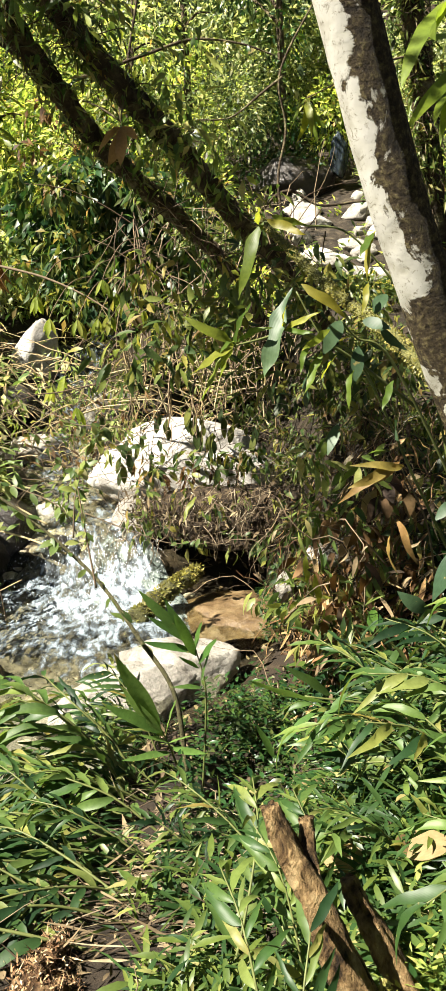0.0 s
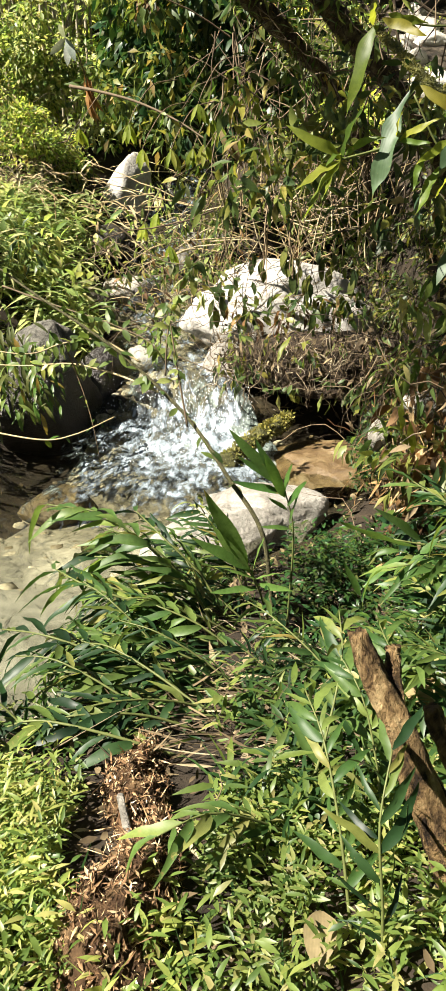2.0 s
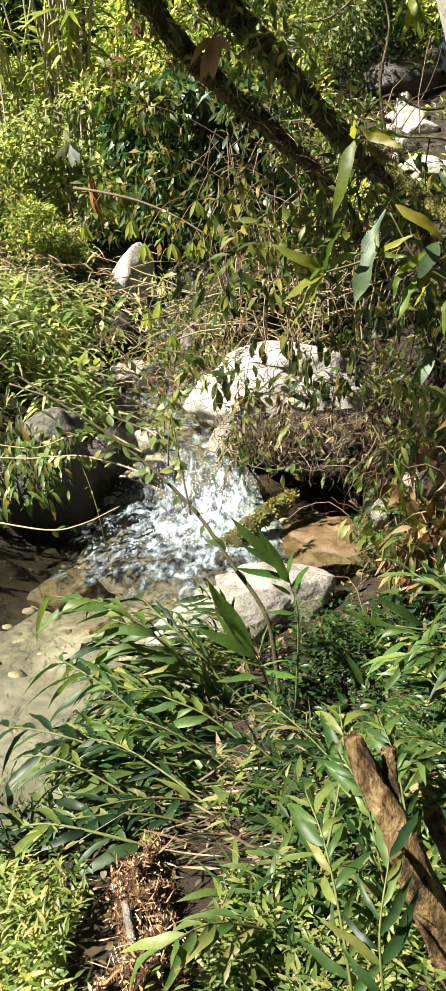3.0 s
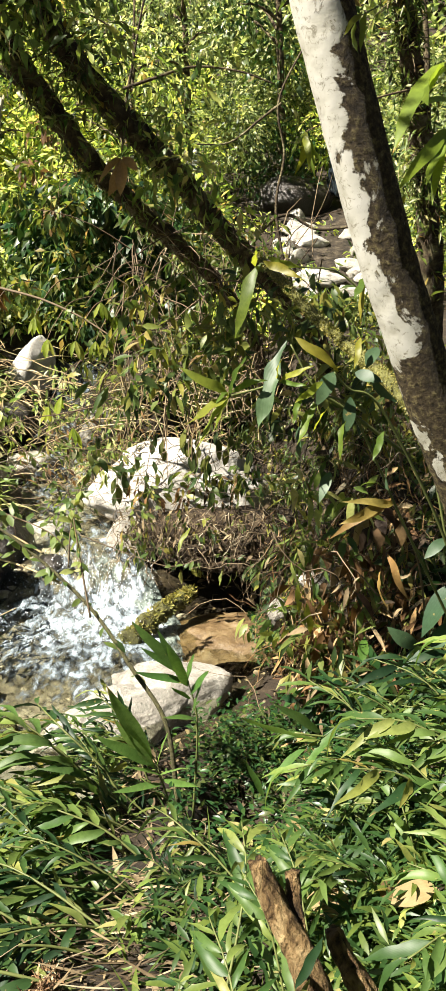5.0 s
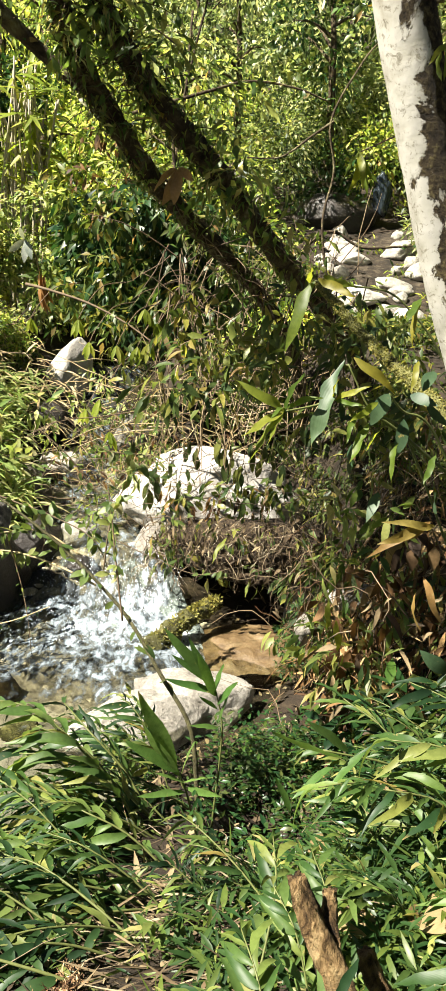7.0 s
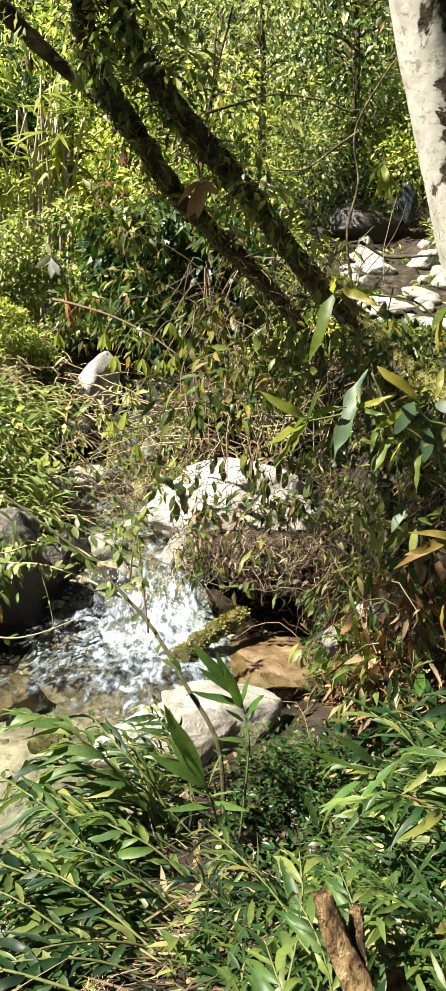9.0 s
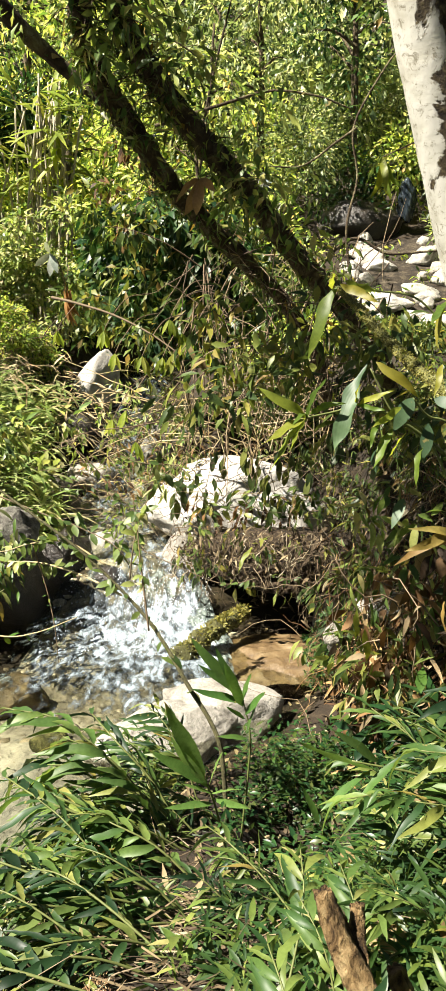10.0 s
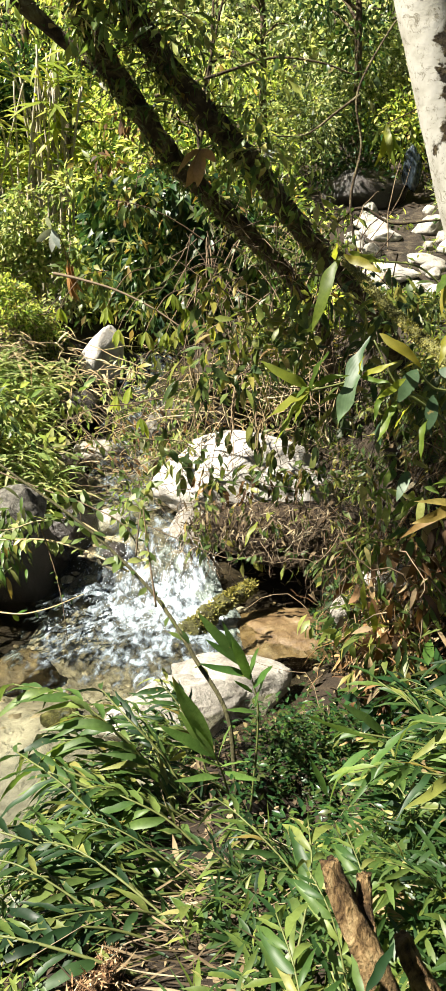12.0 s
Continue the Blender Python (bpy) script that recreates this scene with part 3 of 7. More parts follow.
def build_water():
    ys = np.concatenate([np.linspace(-8, 1.5, 12), np.arange(1.6, 12.5, 0.035)])
    us = np.linspace(-1, 1, 90)
    Y, U = np.meshgrid(ys, us, indexing="ij")
    X = table(CHANNEL, Y, 1) + U * (table(CHANNEL, Y, 2) + np.interp(Y, [5.9, 6.6], [0.5, 0.22]))
    Z = table(WATER, Y) + 0.006 * wave(X * 5, Y * 5) + 0.004 * wave(X * 14 + 2, Y * 19) + 0.012 * sstep(4.5, 6, Y) * wave(X * 9, Y * 9)
    ny, nx = Y.shape
    v = np.stack([X, Y, Z], -1).reshape(-1, 3)
    i = np.arange(nx * (ny - 1)).reshape(ny - 1, nx)[:, :-1].ravel()
    f = np.stack([i, i + 1, i + 1 + nx, i + nx], 1)
    thing("water", "clear shallow stream water running over pale stones", "water", me=mesh_np("water", v, f, m_water, True), kind="structure")
    # broken white water: the chute, the boil below it, and flecks painted for glitter
    rng = np.random.default_rng(5)
    ys = np.arange(3.4, 12.3, 0.022)
    us = np.linspace(-1, 1, 90)
    Y, U = np.meshgrid(ys, us, indexing="ij")
    half = np.interp(Y, [3.4, 5.5, 6.2, 6.5, 6.8, 7.2, 8.0, 12], [0.85, 0.85, 0.9, 0.74, 0.5, 0.42, 0.38, 0.3])
    mid = table(CHANNEL, Y, 1) + np.interp(Y, [5.2, 6.2, 6.8, 7.5], [-0.05, -0.1, 0.03, 0.0])
    X = mid + U * half
    edge = (1 - np.abs(U) ** 4) * (0.62 + 0.38 * sstep(4.7, 5.4, Y + 0.12 * np.sin(X * 9)))
    amp = np.interp(Y, [5.2, 5.8, 6.4, 6.8, 7.2, 12], [0.006, 0.022, 0.05, 0.06, 0.03, 0.03])
    rag = 0.5 * wave(X * 17, Y * 11) + 0.3 * wave(X * 41, Y * 26) + 0.15 * wave(X * 83, Y * 61)
    Z = table(WATER, Y) - 0.04 + edge * (0.07 + amp * (wave(X * 6, Y * 4) + rag))
    ny, nx = Y.shape
    v = np.stack([X, Y, Z], -1).reshape(-1, 3)
    i = np.arange(nx * (ny - 1)).reshape(ny - 1, nx)[:, :-1].ravel()
    f = np.stack([i, i + 1, i + 1 + nx, i + nx], 1)
    me = mesh_np("white_water", v, f, m_foam, True)
    thing("white_water", "foaming white water of a small chute, with flecks painted downstream for glitter", "water", me=me, kind="stuff")
    # flying drops over the chute
    n = 1500
    x, y = rng.normal(-0.62, 0.42, n), np.where(rng.random(n) < 0.6, rng.normal(6.55, 0.13, n), rng.uniform(5.6, 6.5, n))
    x, y = x[(x > -1.55) & (x < -0.2)], y[(x > -1.55) & (x < -0.2)]
    n = len(x)
    z = table(WATER, y) + np.abs(rng.normal(0, 0.06, n)) + 0.02
    r = rng.uniform(0.0015, 0.006, n)[:, None, None]
    base = np.array([[1, 0, 0], [-1, 0, 0], [0, 1, 0], [0, -1, 0], [0, 0, 1.4], [0, 0, -1.4]], float)
    tri = np.array([[0, 2, 4], [2, 1, 4], [1, 3, 4], [3, 0, 4], [2, 0, 5], [1, 2, 5], [3, 1, 5], [0, 3, 5]])
    v = (np.stack([x, y, z], 1)[:, None] + base[None] * r).reshape(-1, 3)
    f = (np.arange(n)[:, None, None] * 6 + tri[None]).reshape(-1, 3)
    thing("spray_drops", "white drops flying over the chute", "water", me=mesh_np("spray_drops", v, f, m_drop, True), kind="stuff")


build_water()


def build_bed():
    """Pale gravel and sand under the water."""
    rng = np.random.default_rng(17)
    n = 500
    y = rng.uniform(4.2, 8.5, n)
    x = table(CHANNEL, y, 1) + rng.uniform(-1, 1, n) * (table(CHANNEL, y, 2) + 0.15)
    z = height(x, y)
    pieces = []
    bm = bmesh.new()
    bmesh.ops.create_icosphere(bm, subdivisions=1, radius=1.0)
    base = np.array([v.co[:] for v in bm.verts])
    tri = np.array([[v.index for v in f.verts] for f in bm.faces])
    bm.free()
    for k in range(n):
        r = rng.uniform(0.02, 0.09)
        pieces.append((np.array([x[k], y[k], z[k] - 0.1 * r]) + base * rng.uniform(0.7, 1.2, base.shape) * r * np.array([1, 0.8, 0.5]), tri))
    v, f = joined(pieces)
    thing("gravel", "pale pebbles on the stream bed", "gravel", me=mesh_np("gravel", v, f, m_gravel, True), kind="stuff")
    ys = np.concatenate([np.arange(-8.0, 0.4, 0.4), np.arange(0.4, 9.5, 0.08)])
    us = np.linspace(-1, 1, 40)
    Y, U = np.meshgrid(ys, us, indexing="ij")
    X = table(CHANNEL, Y, 1) + U * (table(CHANNEL, Y, 2) + np.where(Y < 4.8, 0.12, -0.02))
    Z = height(X, Y) + 0.014
    ny, nx = Y.shape
    i = np.arange(nx * (ny - 1)).reshape(ny - 1, nx)[:, :-1].ravel()
    thing("stream_bed", "pale sand below shallow water, tan near the chute", "sand", me=mesh_np("stream_bed", np.stack([X, Y, Z], -1).reshape(-1, 3), np.stack([i, i + 1, i + 1 + nx, i + nx], 1), m_bed, True), kind="structure")


build_bed()


# ---- rocks ----
def rock(name, label, loc, size, mat, seed, rough=0.22, turn=0.0, detail=4, flat=0.0, cuts=8):
    rough = min(rough, 0.19)
    bm = bmesh.new()
    bmesh.ops.create_icosphere(bm, subdivisions=detail, radius=1.0)
    off = Vector((seed * 7.3, seed * 3.1, seed * 1.7))
    rnd = random.Random(seed)
    planes = [(Vector((rnd.gauss(0, 1), rnd.gauss(0, 1), rnd.gauss(0.2, 0.8))).normalized(), rnd.uniform(0.62, 0.88)) for _ in range(cuts)]
    for v in bm.verts:
        d = v.co.normalized()
        r = 1 + rough * noise.noise(d * 1.3 + off) * 1.6 + rough * 0.5 * noise.noise(d * 3.4 + off) + rough * 0.2 * noise.noise(d * 9 + off)
        r += 0.05 * rough * noise.noise(d * 24 + off) - 0.12 * rough * abs(noise.noise(d * 2.1 + off * 2))
        p = d * r
        for nrm, far in planes:
            over = p.dot(nrm) - far
            if over > 0:
                p = p - nrm * over * 0.82
        p = p * (1 + 0.035 * noise.noise(p * 5 + off) + 0.015 * noise.noise(p * 14 + off))
        if flat and p.z > flat:
            p.z = flat + (p.z - flat) * 0.25
        v.co = Vector((p.x * size[0], p.y * size[1], p.z * size[2]))
    for f in bm.faces:
        f.smooth = True
    me = bpy.data.meshes.new(name)
    bm.to_mesh(me)
    bm.free()
    me.materials.append(mat)
    ob = thing(name, label, "rock", loc, me)
    ob.rotation_euler = (0, 0, radians(turn))
    return ob


rock("boulder", "large pale granite boulder beside the chute, sunlight put into its colour", (0.06, 7.72, -0.31), (0.9, 0.85, 0.52), m_sunlitrock, 1, 0.19, 5, 5, 0.0, 9)
rock("rock", "pale granite shoulder beside the chute", (-0.42, 7.1, -0.62), (0.32, 0.3, 0.24), m_rock, 46, 0.19, 20, 4, 0.0, 12)
rock("boulder", "brown root-covered boulder overhanging a dark hollow", (0.36, 6.86, -0.52), (0.86, 0.7, 0.22), m_lip, 2, 0.3, 0, 5, 0.0, 3)
rock("boulder", "wet rock at the back of the hollow, shade put into its colour", (0.2, 7.7, -0.95), (1.1, 0.6, 0.5), m_wetshade, 42, 0.2)
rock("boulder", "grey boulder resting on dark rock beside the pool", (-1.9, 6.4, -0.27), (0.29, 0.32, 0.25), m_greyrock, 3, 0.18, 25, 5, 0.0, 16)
rock("boulder", "wet overhanging rock at the edge of the pool, recess shade in its colour", (-2.15, 6.6, -0.75), (0.6, 0.7, 0.5), m_wetshade, 23, 0.2)
up_ = rock("boulder", "pale upright stone in the upper cascade", (-1.97, 11.0, 0.42), (0.31, 0.3, 0.56), m_sunlitrock, 4, 0.1)
up_.rotation_euler = (0.0, radians(14), radians(20))
rock("rock", "dark wet stone beside the pale upright one", (-1.55, 11.3, 0.25), (0.26, 0.3, 0.36), m_wetshade, 14, 0.2)
rock("rock", "pale stone in the upper stream", (-1.66, 9.0, -0.36), (0.36, 0.3, 0.17), m_rock, 5, 0.19, 10, 4, 0.0, 16)
rock("rock", "pale stone at the head of the chute", (-1.22, 7.35, -0.66), (0.24, 0.2, 0.13), m_rock, 43, 0.19, 30, 4, 0.0, 14)
rock("rock", "brown wet rock at the edge of the pool", (-1.62, 5.3, -1.2), (0.34, 0.24, 0.17), m_brownrock, 6, 0.19, 20, 5, 0.0, 16)
rock("rock", "mossy brown stone in the shallow stream", (-1.17, 4.66, -1.15), (0.14, 0.12, 0.085), m_log, 16, 0.19, 40, 4, 0.0, 12)
rock("rock", "white slab of granite along the pool", (-0.42, 4.66, -1.08), (0.66, 0.27, 0.22), m_rock, 7, 0.34, 28, 5, 0.0, 16)
rock("rock", "white granite block beside the sandy pool", (-0.08, 5.0, -1.06), (0.48, 0.30, 0.25), m_rock, 8, 0.22, 12, 5, 0.0, 15)
rock("rock", "dark wet rock beside the chute", (-1.65, 7.2, -0.75), (0.3, 0.5, 0.32), m_wetshade, 9, 0.25)
rock("rock", "dark rock that splits the chute", (-1.12, 6.8, -0.8), (0.15, 0.18, 0.15), m_wetshade, 19, 0.25)
rock("rock", "pale stone among dry roots on the steep bank", (0.95, 4.9, -0.2), (0.18, 0.12, 0.1), m_rock, 21, 0.25)
rock("rock", "pale stone among dry roots on the steep bank", (0.62, 4.75, -0.36), (0.07, 0.06, 0.1), m_rock, 44, 0.25)
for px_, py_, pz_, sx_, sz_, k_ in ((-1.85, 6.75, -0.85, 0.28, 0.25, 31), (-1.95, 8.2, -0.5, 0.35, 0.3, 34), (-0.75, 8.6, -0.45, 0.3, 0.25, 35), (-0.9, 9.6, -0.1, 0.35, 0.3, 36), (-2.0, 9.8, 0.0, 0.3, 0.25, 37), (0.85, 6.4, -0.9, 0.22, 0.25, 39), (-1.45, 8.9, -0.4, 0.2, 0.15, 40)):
    rock("rock", "dark wet rock at the side of the running water", (px_, py_, pz_), (sx_, sx_ * 0.85, sz_), m_wetshade if k_ % 3 else m_greyrock, k_, 0.28, 41 * k_, 3)
rk_ = random.Random(78)
for k_ in range(26):
    py_ = 13.0 + 3.6 * (k_ / 25) ** 0.9
    px_ = py_ * (0.19 + (0.045 if k_ % 2 else -0.035) + rk_.uniform(-0.025, 0.025)) - 0.1
    sx_ = rk_.choice((0.16, 0.22, 0.3, 0.42))
    ob_ = rock("rock", "flat sunlit stone in the far stream bed", (px_, py_, float(height(px_, py_)) + rk_.uniform(-0.02, 0.1)), (sx_, sx_ * rk_.uniform(0.6, 1.0), rk_.uniform(0.12, 0.24)), m_sunlitrock if k_ % 5 == 1 else m_rock, 210 + k_, 0.19, 37 * k_, 4, 0.0, 18)
    ob_.rotation_euler = (rk_.uniform(-0.1, 0.25), rk_.uniform(-0.3, 0.1), k_)

rock("rock", "broad white slab in the far stream bed", (2.42, 13.9, float(height(2.42, 13.9)) + 0.1), (0.42, 0.45, 0.16), m_sunlitrock, 240, 0.19, 20, 4, 0.0, 14)
# Near-black rock added where there is only a shaded gap.
rock("boulder", "dark rock put in for a shadowed gap beside the far cascade", (2.3, 17.3, 3.15), (1.0, 0.6, 0.55), m_wetshade, 41, 0.19, 0, 4, 0.0, 12)
fy2_, fu2_ = np.meshgrid(np.arange(12.2, 16.8, 0.1), np.linspace(0, 1, 26), indexing="ij")
fx2_ = fy2_ * (0.11 + 0.15 * fu2_)
jf_ = np.arange(26 * (fy2_.shape[0] - 1)).reshape(-1, 26)[:, :-1].ravel()
thing("far_bed", "gravel and sand between the far stones, darkened for the gaps", "gravel", me=mesh_np("far_bed", np.stack([fx2_, fy2_, height(fx2_, fy2_) + 0.03 * np.sin(fu2_ * 3.1416) - 0.004 + 0.012 * wave(fx2_ * 6, fy2_ * 6)], -1).reshape(-1, 3), np.stack([jf_, jf_ + 1, jf_ + 27, jf_ + 26], 1), m_farbed, True), kind="structure")
fall_ = rock("far_cascade", "bluish trickling water on a rock face upstream", (3.22, 17.1, 3.68), (0.2, 0.2, 0.42), m_fall, 62, 0.19, 15, 4)
fall_["category"] = "water"
# Pale block added for a bright spot taken for distant white water.
rock("rock", "small pale block standing in for distant white water on the hillside", (0.30, 16.0, 3.76), (0.13, 0.12, 0.24), m_sunlitrock, 61, 0.19, 10, 3)
# sandy pool
xs_, ys_ = np.meshgrid(np.linspace(-1, 1, 60), np.linspace(-1, 1, 60))
r_ = np.sqrt(xs_ ** 2 + ys_ ** 2)
zs_ = 0.045 - 0.085 * r_ ** 2 + 0.014 * wave(xs_ * 4, ys_ * 4) + 0.005 * wave(xs_ * 15, ys_ * 13)
i_ = np.arange(60 * 59).reshape(59, 60)[:, :-1].ravel()
thing("sand_bar", "orange-brown wet sand in a shaded side pool", "sand", (0.44, 5.86, -1.0),
      mesh_np("sand_bar", np.stack([xs_ * 0.47, ys_ * 0.46, zs_], -1).reshape(-1, 3), np.stack([i_, i_ + 1, i_ + 61, i_ + 60], 1), m_sand, True), kind="stuff")


# ---- trees ----
def white_bark():
    mat, nt, out = tree_of("white_bark")
    tc = nt.nodes.new("ShaderNodeTexCoord")
    sep = nt.nodes.new("ShaderNodeSeparateXYZ")
    nt.links.new(tc.outputs["Object"], sep.inputs[0])

    def math_(op, *vals):
        m = nt.nodes.new("ShaderNodeMath")
        m.operation = op
        for s, v in zip(m.inputs, vals):
            if hasattr(v, "links"):
                nt.links.new(v, s)
            else:
                s.default_value = v
        return m.outputs[0]

    # moss and painted shade darken this side, wider towards the root
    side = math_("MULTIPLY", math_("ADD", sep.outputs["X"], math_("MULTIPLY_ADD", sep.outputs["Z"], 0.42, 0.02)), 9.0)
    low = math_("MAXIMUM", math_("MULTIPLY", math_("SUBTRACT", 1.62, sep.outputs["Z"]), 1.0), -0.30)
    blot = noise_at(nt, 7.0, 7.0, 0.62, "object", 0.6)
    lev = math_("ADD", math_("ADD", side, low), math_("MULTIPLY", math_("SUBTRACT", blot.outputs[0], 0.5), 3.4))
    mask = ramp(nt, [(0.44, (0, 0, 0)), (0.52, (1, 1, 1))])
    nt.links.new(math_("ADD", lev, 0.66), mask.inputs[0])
    fine = noise_at(nt, 70.0, 6.0, 0.7, "object")
    mid = noise_at(nt, 14.0, 5.0, 0.6, "object")
    pale0 = ramp(nt, [(0.3, (0.33, 0.3102, 0.2508)), (0.5, (0.4884, 0.4752, 0.4158)), (0.75, (0.561, 0.5478, 0.5082))])
    nt.links.new(mid.outputs[0], pale0.inputs[0])
    speck = noise_at(nt, 55.0, 5.0, 0.75, "object", 0.8)
    dots = ramp(nt, [(0.36, (0.35, 0.32, 0.25)), (0.46, (1, 1, 1))])
    nt.links.new(speck.outputs[0], dots.inputs[0])
    pale_col = mixc(nt, 0.8, pale0.outputs[0], dots.outputs[0], "MULTIPLY")
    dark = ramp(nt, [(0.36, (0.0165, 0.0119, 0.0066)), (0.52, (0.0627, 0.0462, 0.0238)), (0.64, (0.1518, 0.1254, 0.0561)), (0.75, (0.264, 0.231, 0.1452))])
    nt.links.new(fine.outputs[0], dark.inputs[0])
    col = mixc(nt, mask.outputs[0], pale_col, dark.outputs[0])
    pr = node(nt, "ShaderNodeBsdfPrincipled", Roughness=0.85)
    pr.inputs["Specular IOR Level"].default_value = 0.2
    nt.links.new(col, pr.inputs["Base Color"])
    bp = node(nt, "ShaderNodeBump", Strength=0.9, Distance=0.02)
    soft = mixc(nt, 0.16, (0.5, 0.5, 0.5), mid.outputs[0])
    nt.links.new(mixc(nt, mask.outputs[0], soft, fine.outputs[0]), bp.inputs["Height"])
    nt.links.new(bp.outputs[0], pr.inputs["Normal"])
    nt.links.new(pr.outputs[0], out.inputs[0])
    return mat


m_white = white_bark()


def leaf_cloud(center, radii, n, rng, length, width, droop=0.3, shell=0.5):
    """Leaf bases and ways for a loose round clump."""
    d = unit(rng.normal(0, 1, (n, 3)))
    r = (shell + (1 - shell) * rng.random(n)) ** 0.7
    lump = 1 + 0.25 * np.sin(d[:, 0] * 5 + center[0] * 3) * np.cos(d[:, 1] * 4 + center[1]) + 0.15 * np.sin(d[:, 2] * 7)
    P = np.asarray(center) + d * (r * lump)[:, None] * np.asarray(radii)
    D = unit(d + rng.normal(0, 0.6, (n, 3)) + np.array([0, 0, -droop]))
    N = unit(rng.normal(0, 0.5, (n, 3)) + np.array([0, 0, 1.0]))
    return P, D, N, length * rng.uniform(0.6, 1.3, n), width * rng.uniform(0.7, 1.2, n)


def build_white_tree():
    base = np.array([1.15, 2.2, 0.28])
    root = thing("white_barked_tree", "leaning pale-barked tree with moss and painted shade on its dark side", "tree", base)
    pts = curve([(0.05, 0.02, -0.2), (0.0, 0.0, 0.0), (-0.19, -0.09, 0.46), (-0.378, -0.16, 0.87), (-0.491, -0.2, 1.10), (-0.585, -0.24, 1.309), (-0.662, -0.27, 1.485), (-0.763, -0.32, 1.75), (-0.846, -0.36, 1.98), (-1.05, -0.46, 2.6), (-1.26, -0.55, 3.3), (-1.46, -0.62, 4.3), (-1.6, -0.67, 5.5)], 8)
    rad = np.interp(pts[:, 2], [-0.2, 0.05, 0.5, 1.2, 2.0, 5.5], [0.12, 0.09, 0.074, 0.067, 0.064, 0.03])
    v, f = tube(pts, rad, 28, 0.02, 3)
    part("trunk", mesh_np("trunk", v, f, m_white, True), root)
    rng = np.random.default_rng(8)
    limbs, leaves = [], []
    for k in range(7):
        a = rng.uniform(0, 6.28)
        s = pts[-1 - 2 * k]
        w = np.array([math.cos(a), math.sin(a), 0.7])
        e = s + w * rng.uniform(0.8, 1.4)
        limbs.append(tube(curve([s, s + (e - s) * 0.5 + [0, 0, 0.1], e], 6), np.linspace(0.022, 0.006, 13), 6))
        leaves.append(leaf_diamond(*leaf_cloud(e, (0.5, 0.5, 0.35), 90, rng, 0.14, 0.03)))
    v, f = joined(limbs)
    part("limb", mesh_np("limb", v, f, m_white, True), root)
    v, f = joined(leaves)
    part("crown", mesh_np("crown", v, f, m_dark), root, "sparse green crown high above the bank")


build_white_tree()


def build_leaning_tree(label, points, r0, r1, seed, name="leaning_tree", crown=6):
    pts = curve(points, 16)
    base = pts[0].copy()
    pts = pts - base
    root = thing(name, label, "tree", base, group="leaning trees over the stream")
    rng = np.random.default_rng(seed)
    rad = np.linspace(r0, r1, len(pts)) * (1 + 0.12 * rng.normal(0, 1, len(pts)).cumsum() / 8)
    v, f = tube(pts, rad, 16, 0.2, seed)
    part("trunk", mesh_np("trunk", v, f, m_bark, True), root, "dark rough bark with moss and painted lit patches")
    leaves = []
    for k in range(6):
        i = len(pts) - 1 - 4 * k
        s = pts[i]
        w = unit(np.array([rng.uniform(-1, 1), rng.uniform(-1, 1), rng.uniform(0.2, 1.2)]))
        e = s + w * rng.uniform(0.6, 1.2)
        v, f = tube(curve([s, s + (e - s) * 0.5 + [0, 0, -0.08], e], 6), np.linspace(0.03, 0.006, 13), 5)
        part("limb", mesh_np("limb", v, f, m_bark, True), root)
        leaves.append(leaf_diamond(*leaf_cloud(e, (0.45, 0.45, 0.35), 110, rng, 0.11, 0.022)))
    # unseen leaf clumps overhead, added to cast shade on the steep bank
    for k in range(crown):
        e = np.array([rng.uniform(-2.7, -1.4), rng.uniform(2.8, 4.3), rng.uniform(4.0, 5.0)]) - base
        v, f = tube(curve([pts[-6], (pts[-6] + e) / 2 + [0, 0, 0.15], e], 6), np.linspace(0.022, 0.006, 13), 5)
        part("limb", mesh_np("limb", v, f, m_bark, True), root)
        leaves.append(leaf_diamond(*leaf_cloud(e, (0.42, 0.42, 0.3), 150, rng, 0.12, 0.028)))
    # ferns, moss tufts and creepers that sit along the trunk
    n = 1000
    i = rng.integers(int(len(pts) * 0.15), len(pts), n)
    P = pts[i] + unit(rng.normal(0, 1, (n, 3))) * (rad[i] * rng.uniform(0.7, 2.2, n) ** 1.0)[:, None]
    D = unit(rng.normal(0, 1, (n, 3)) + np.array([0, 0, -0.35]))
    leaves.append(leaf_diamond(P, D, (0, 0, 1), rng.uniform(0.03, 0.13, n), rng.uniform(0.006, 0.018, n)))
    v, f = joined(leaves)
    part("crown", mesh_np("crown", v, f, m_olive), root, "thin leaves and creepers along the trunk, with any unseen clumps added for shade")
    # small clumps of pale creeper that cling to the bark
    n = 1300
    knot = rng.uniform(0.25, 1.0, 26)
    i = np.clip((knot[rng.integers(0, 26, n)] + rng.normal(0, 0.012, n)) * (len(pts) - 1), 0, len(pts) - 1).astype(int)
    P = pts[i] + unit(rng.normal(0, 1, (n, 3)) + np.array([-0.5, -0.7, 0.4])) * (rad[i] * rng.uniform(0.9, 1.7, n))[:, None] + rng.normal(0, 0.02, (n, 3))
    D = unit(rng.normal(0, 0.7, (n, 3)) + np.array([-0.2, -0.3, -0.3]))
    L = rng.uniform(0.03, 0.10, n)
    v, f = leaf_strip(P, D, unit(rng.normal(0, 0.5, (n, 3)) + [-0.5, -0.5, 0.6]), L, L * 0.11, 0.5, 3)
    part("creeper", mesh_np("creeper", v, f, m_cover, True), root, "pale green creeper clumps")
    n = 110
    i = rng.integers(int(len(pts) * 0.2), len(pts), n)
    v, f = twigs(pts[i], np.stack([rng.normal(0, 1, n), rng.normal(0, 1, n), rng.normal(-0.4, 0.7, n)], 1), rng.uniform(0.15, 0.5, n), 0.004, rng, 0.6, 0.4, 5)
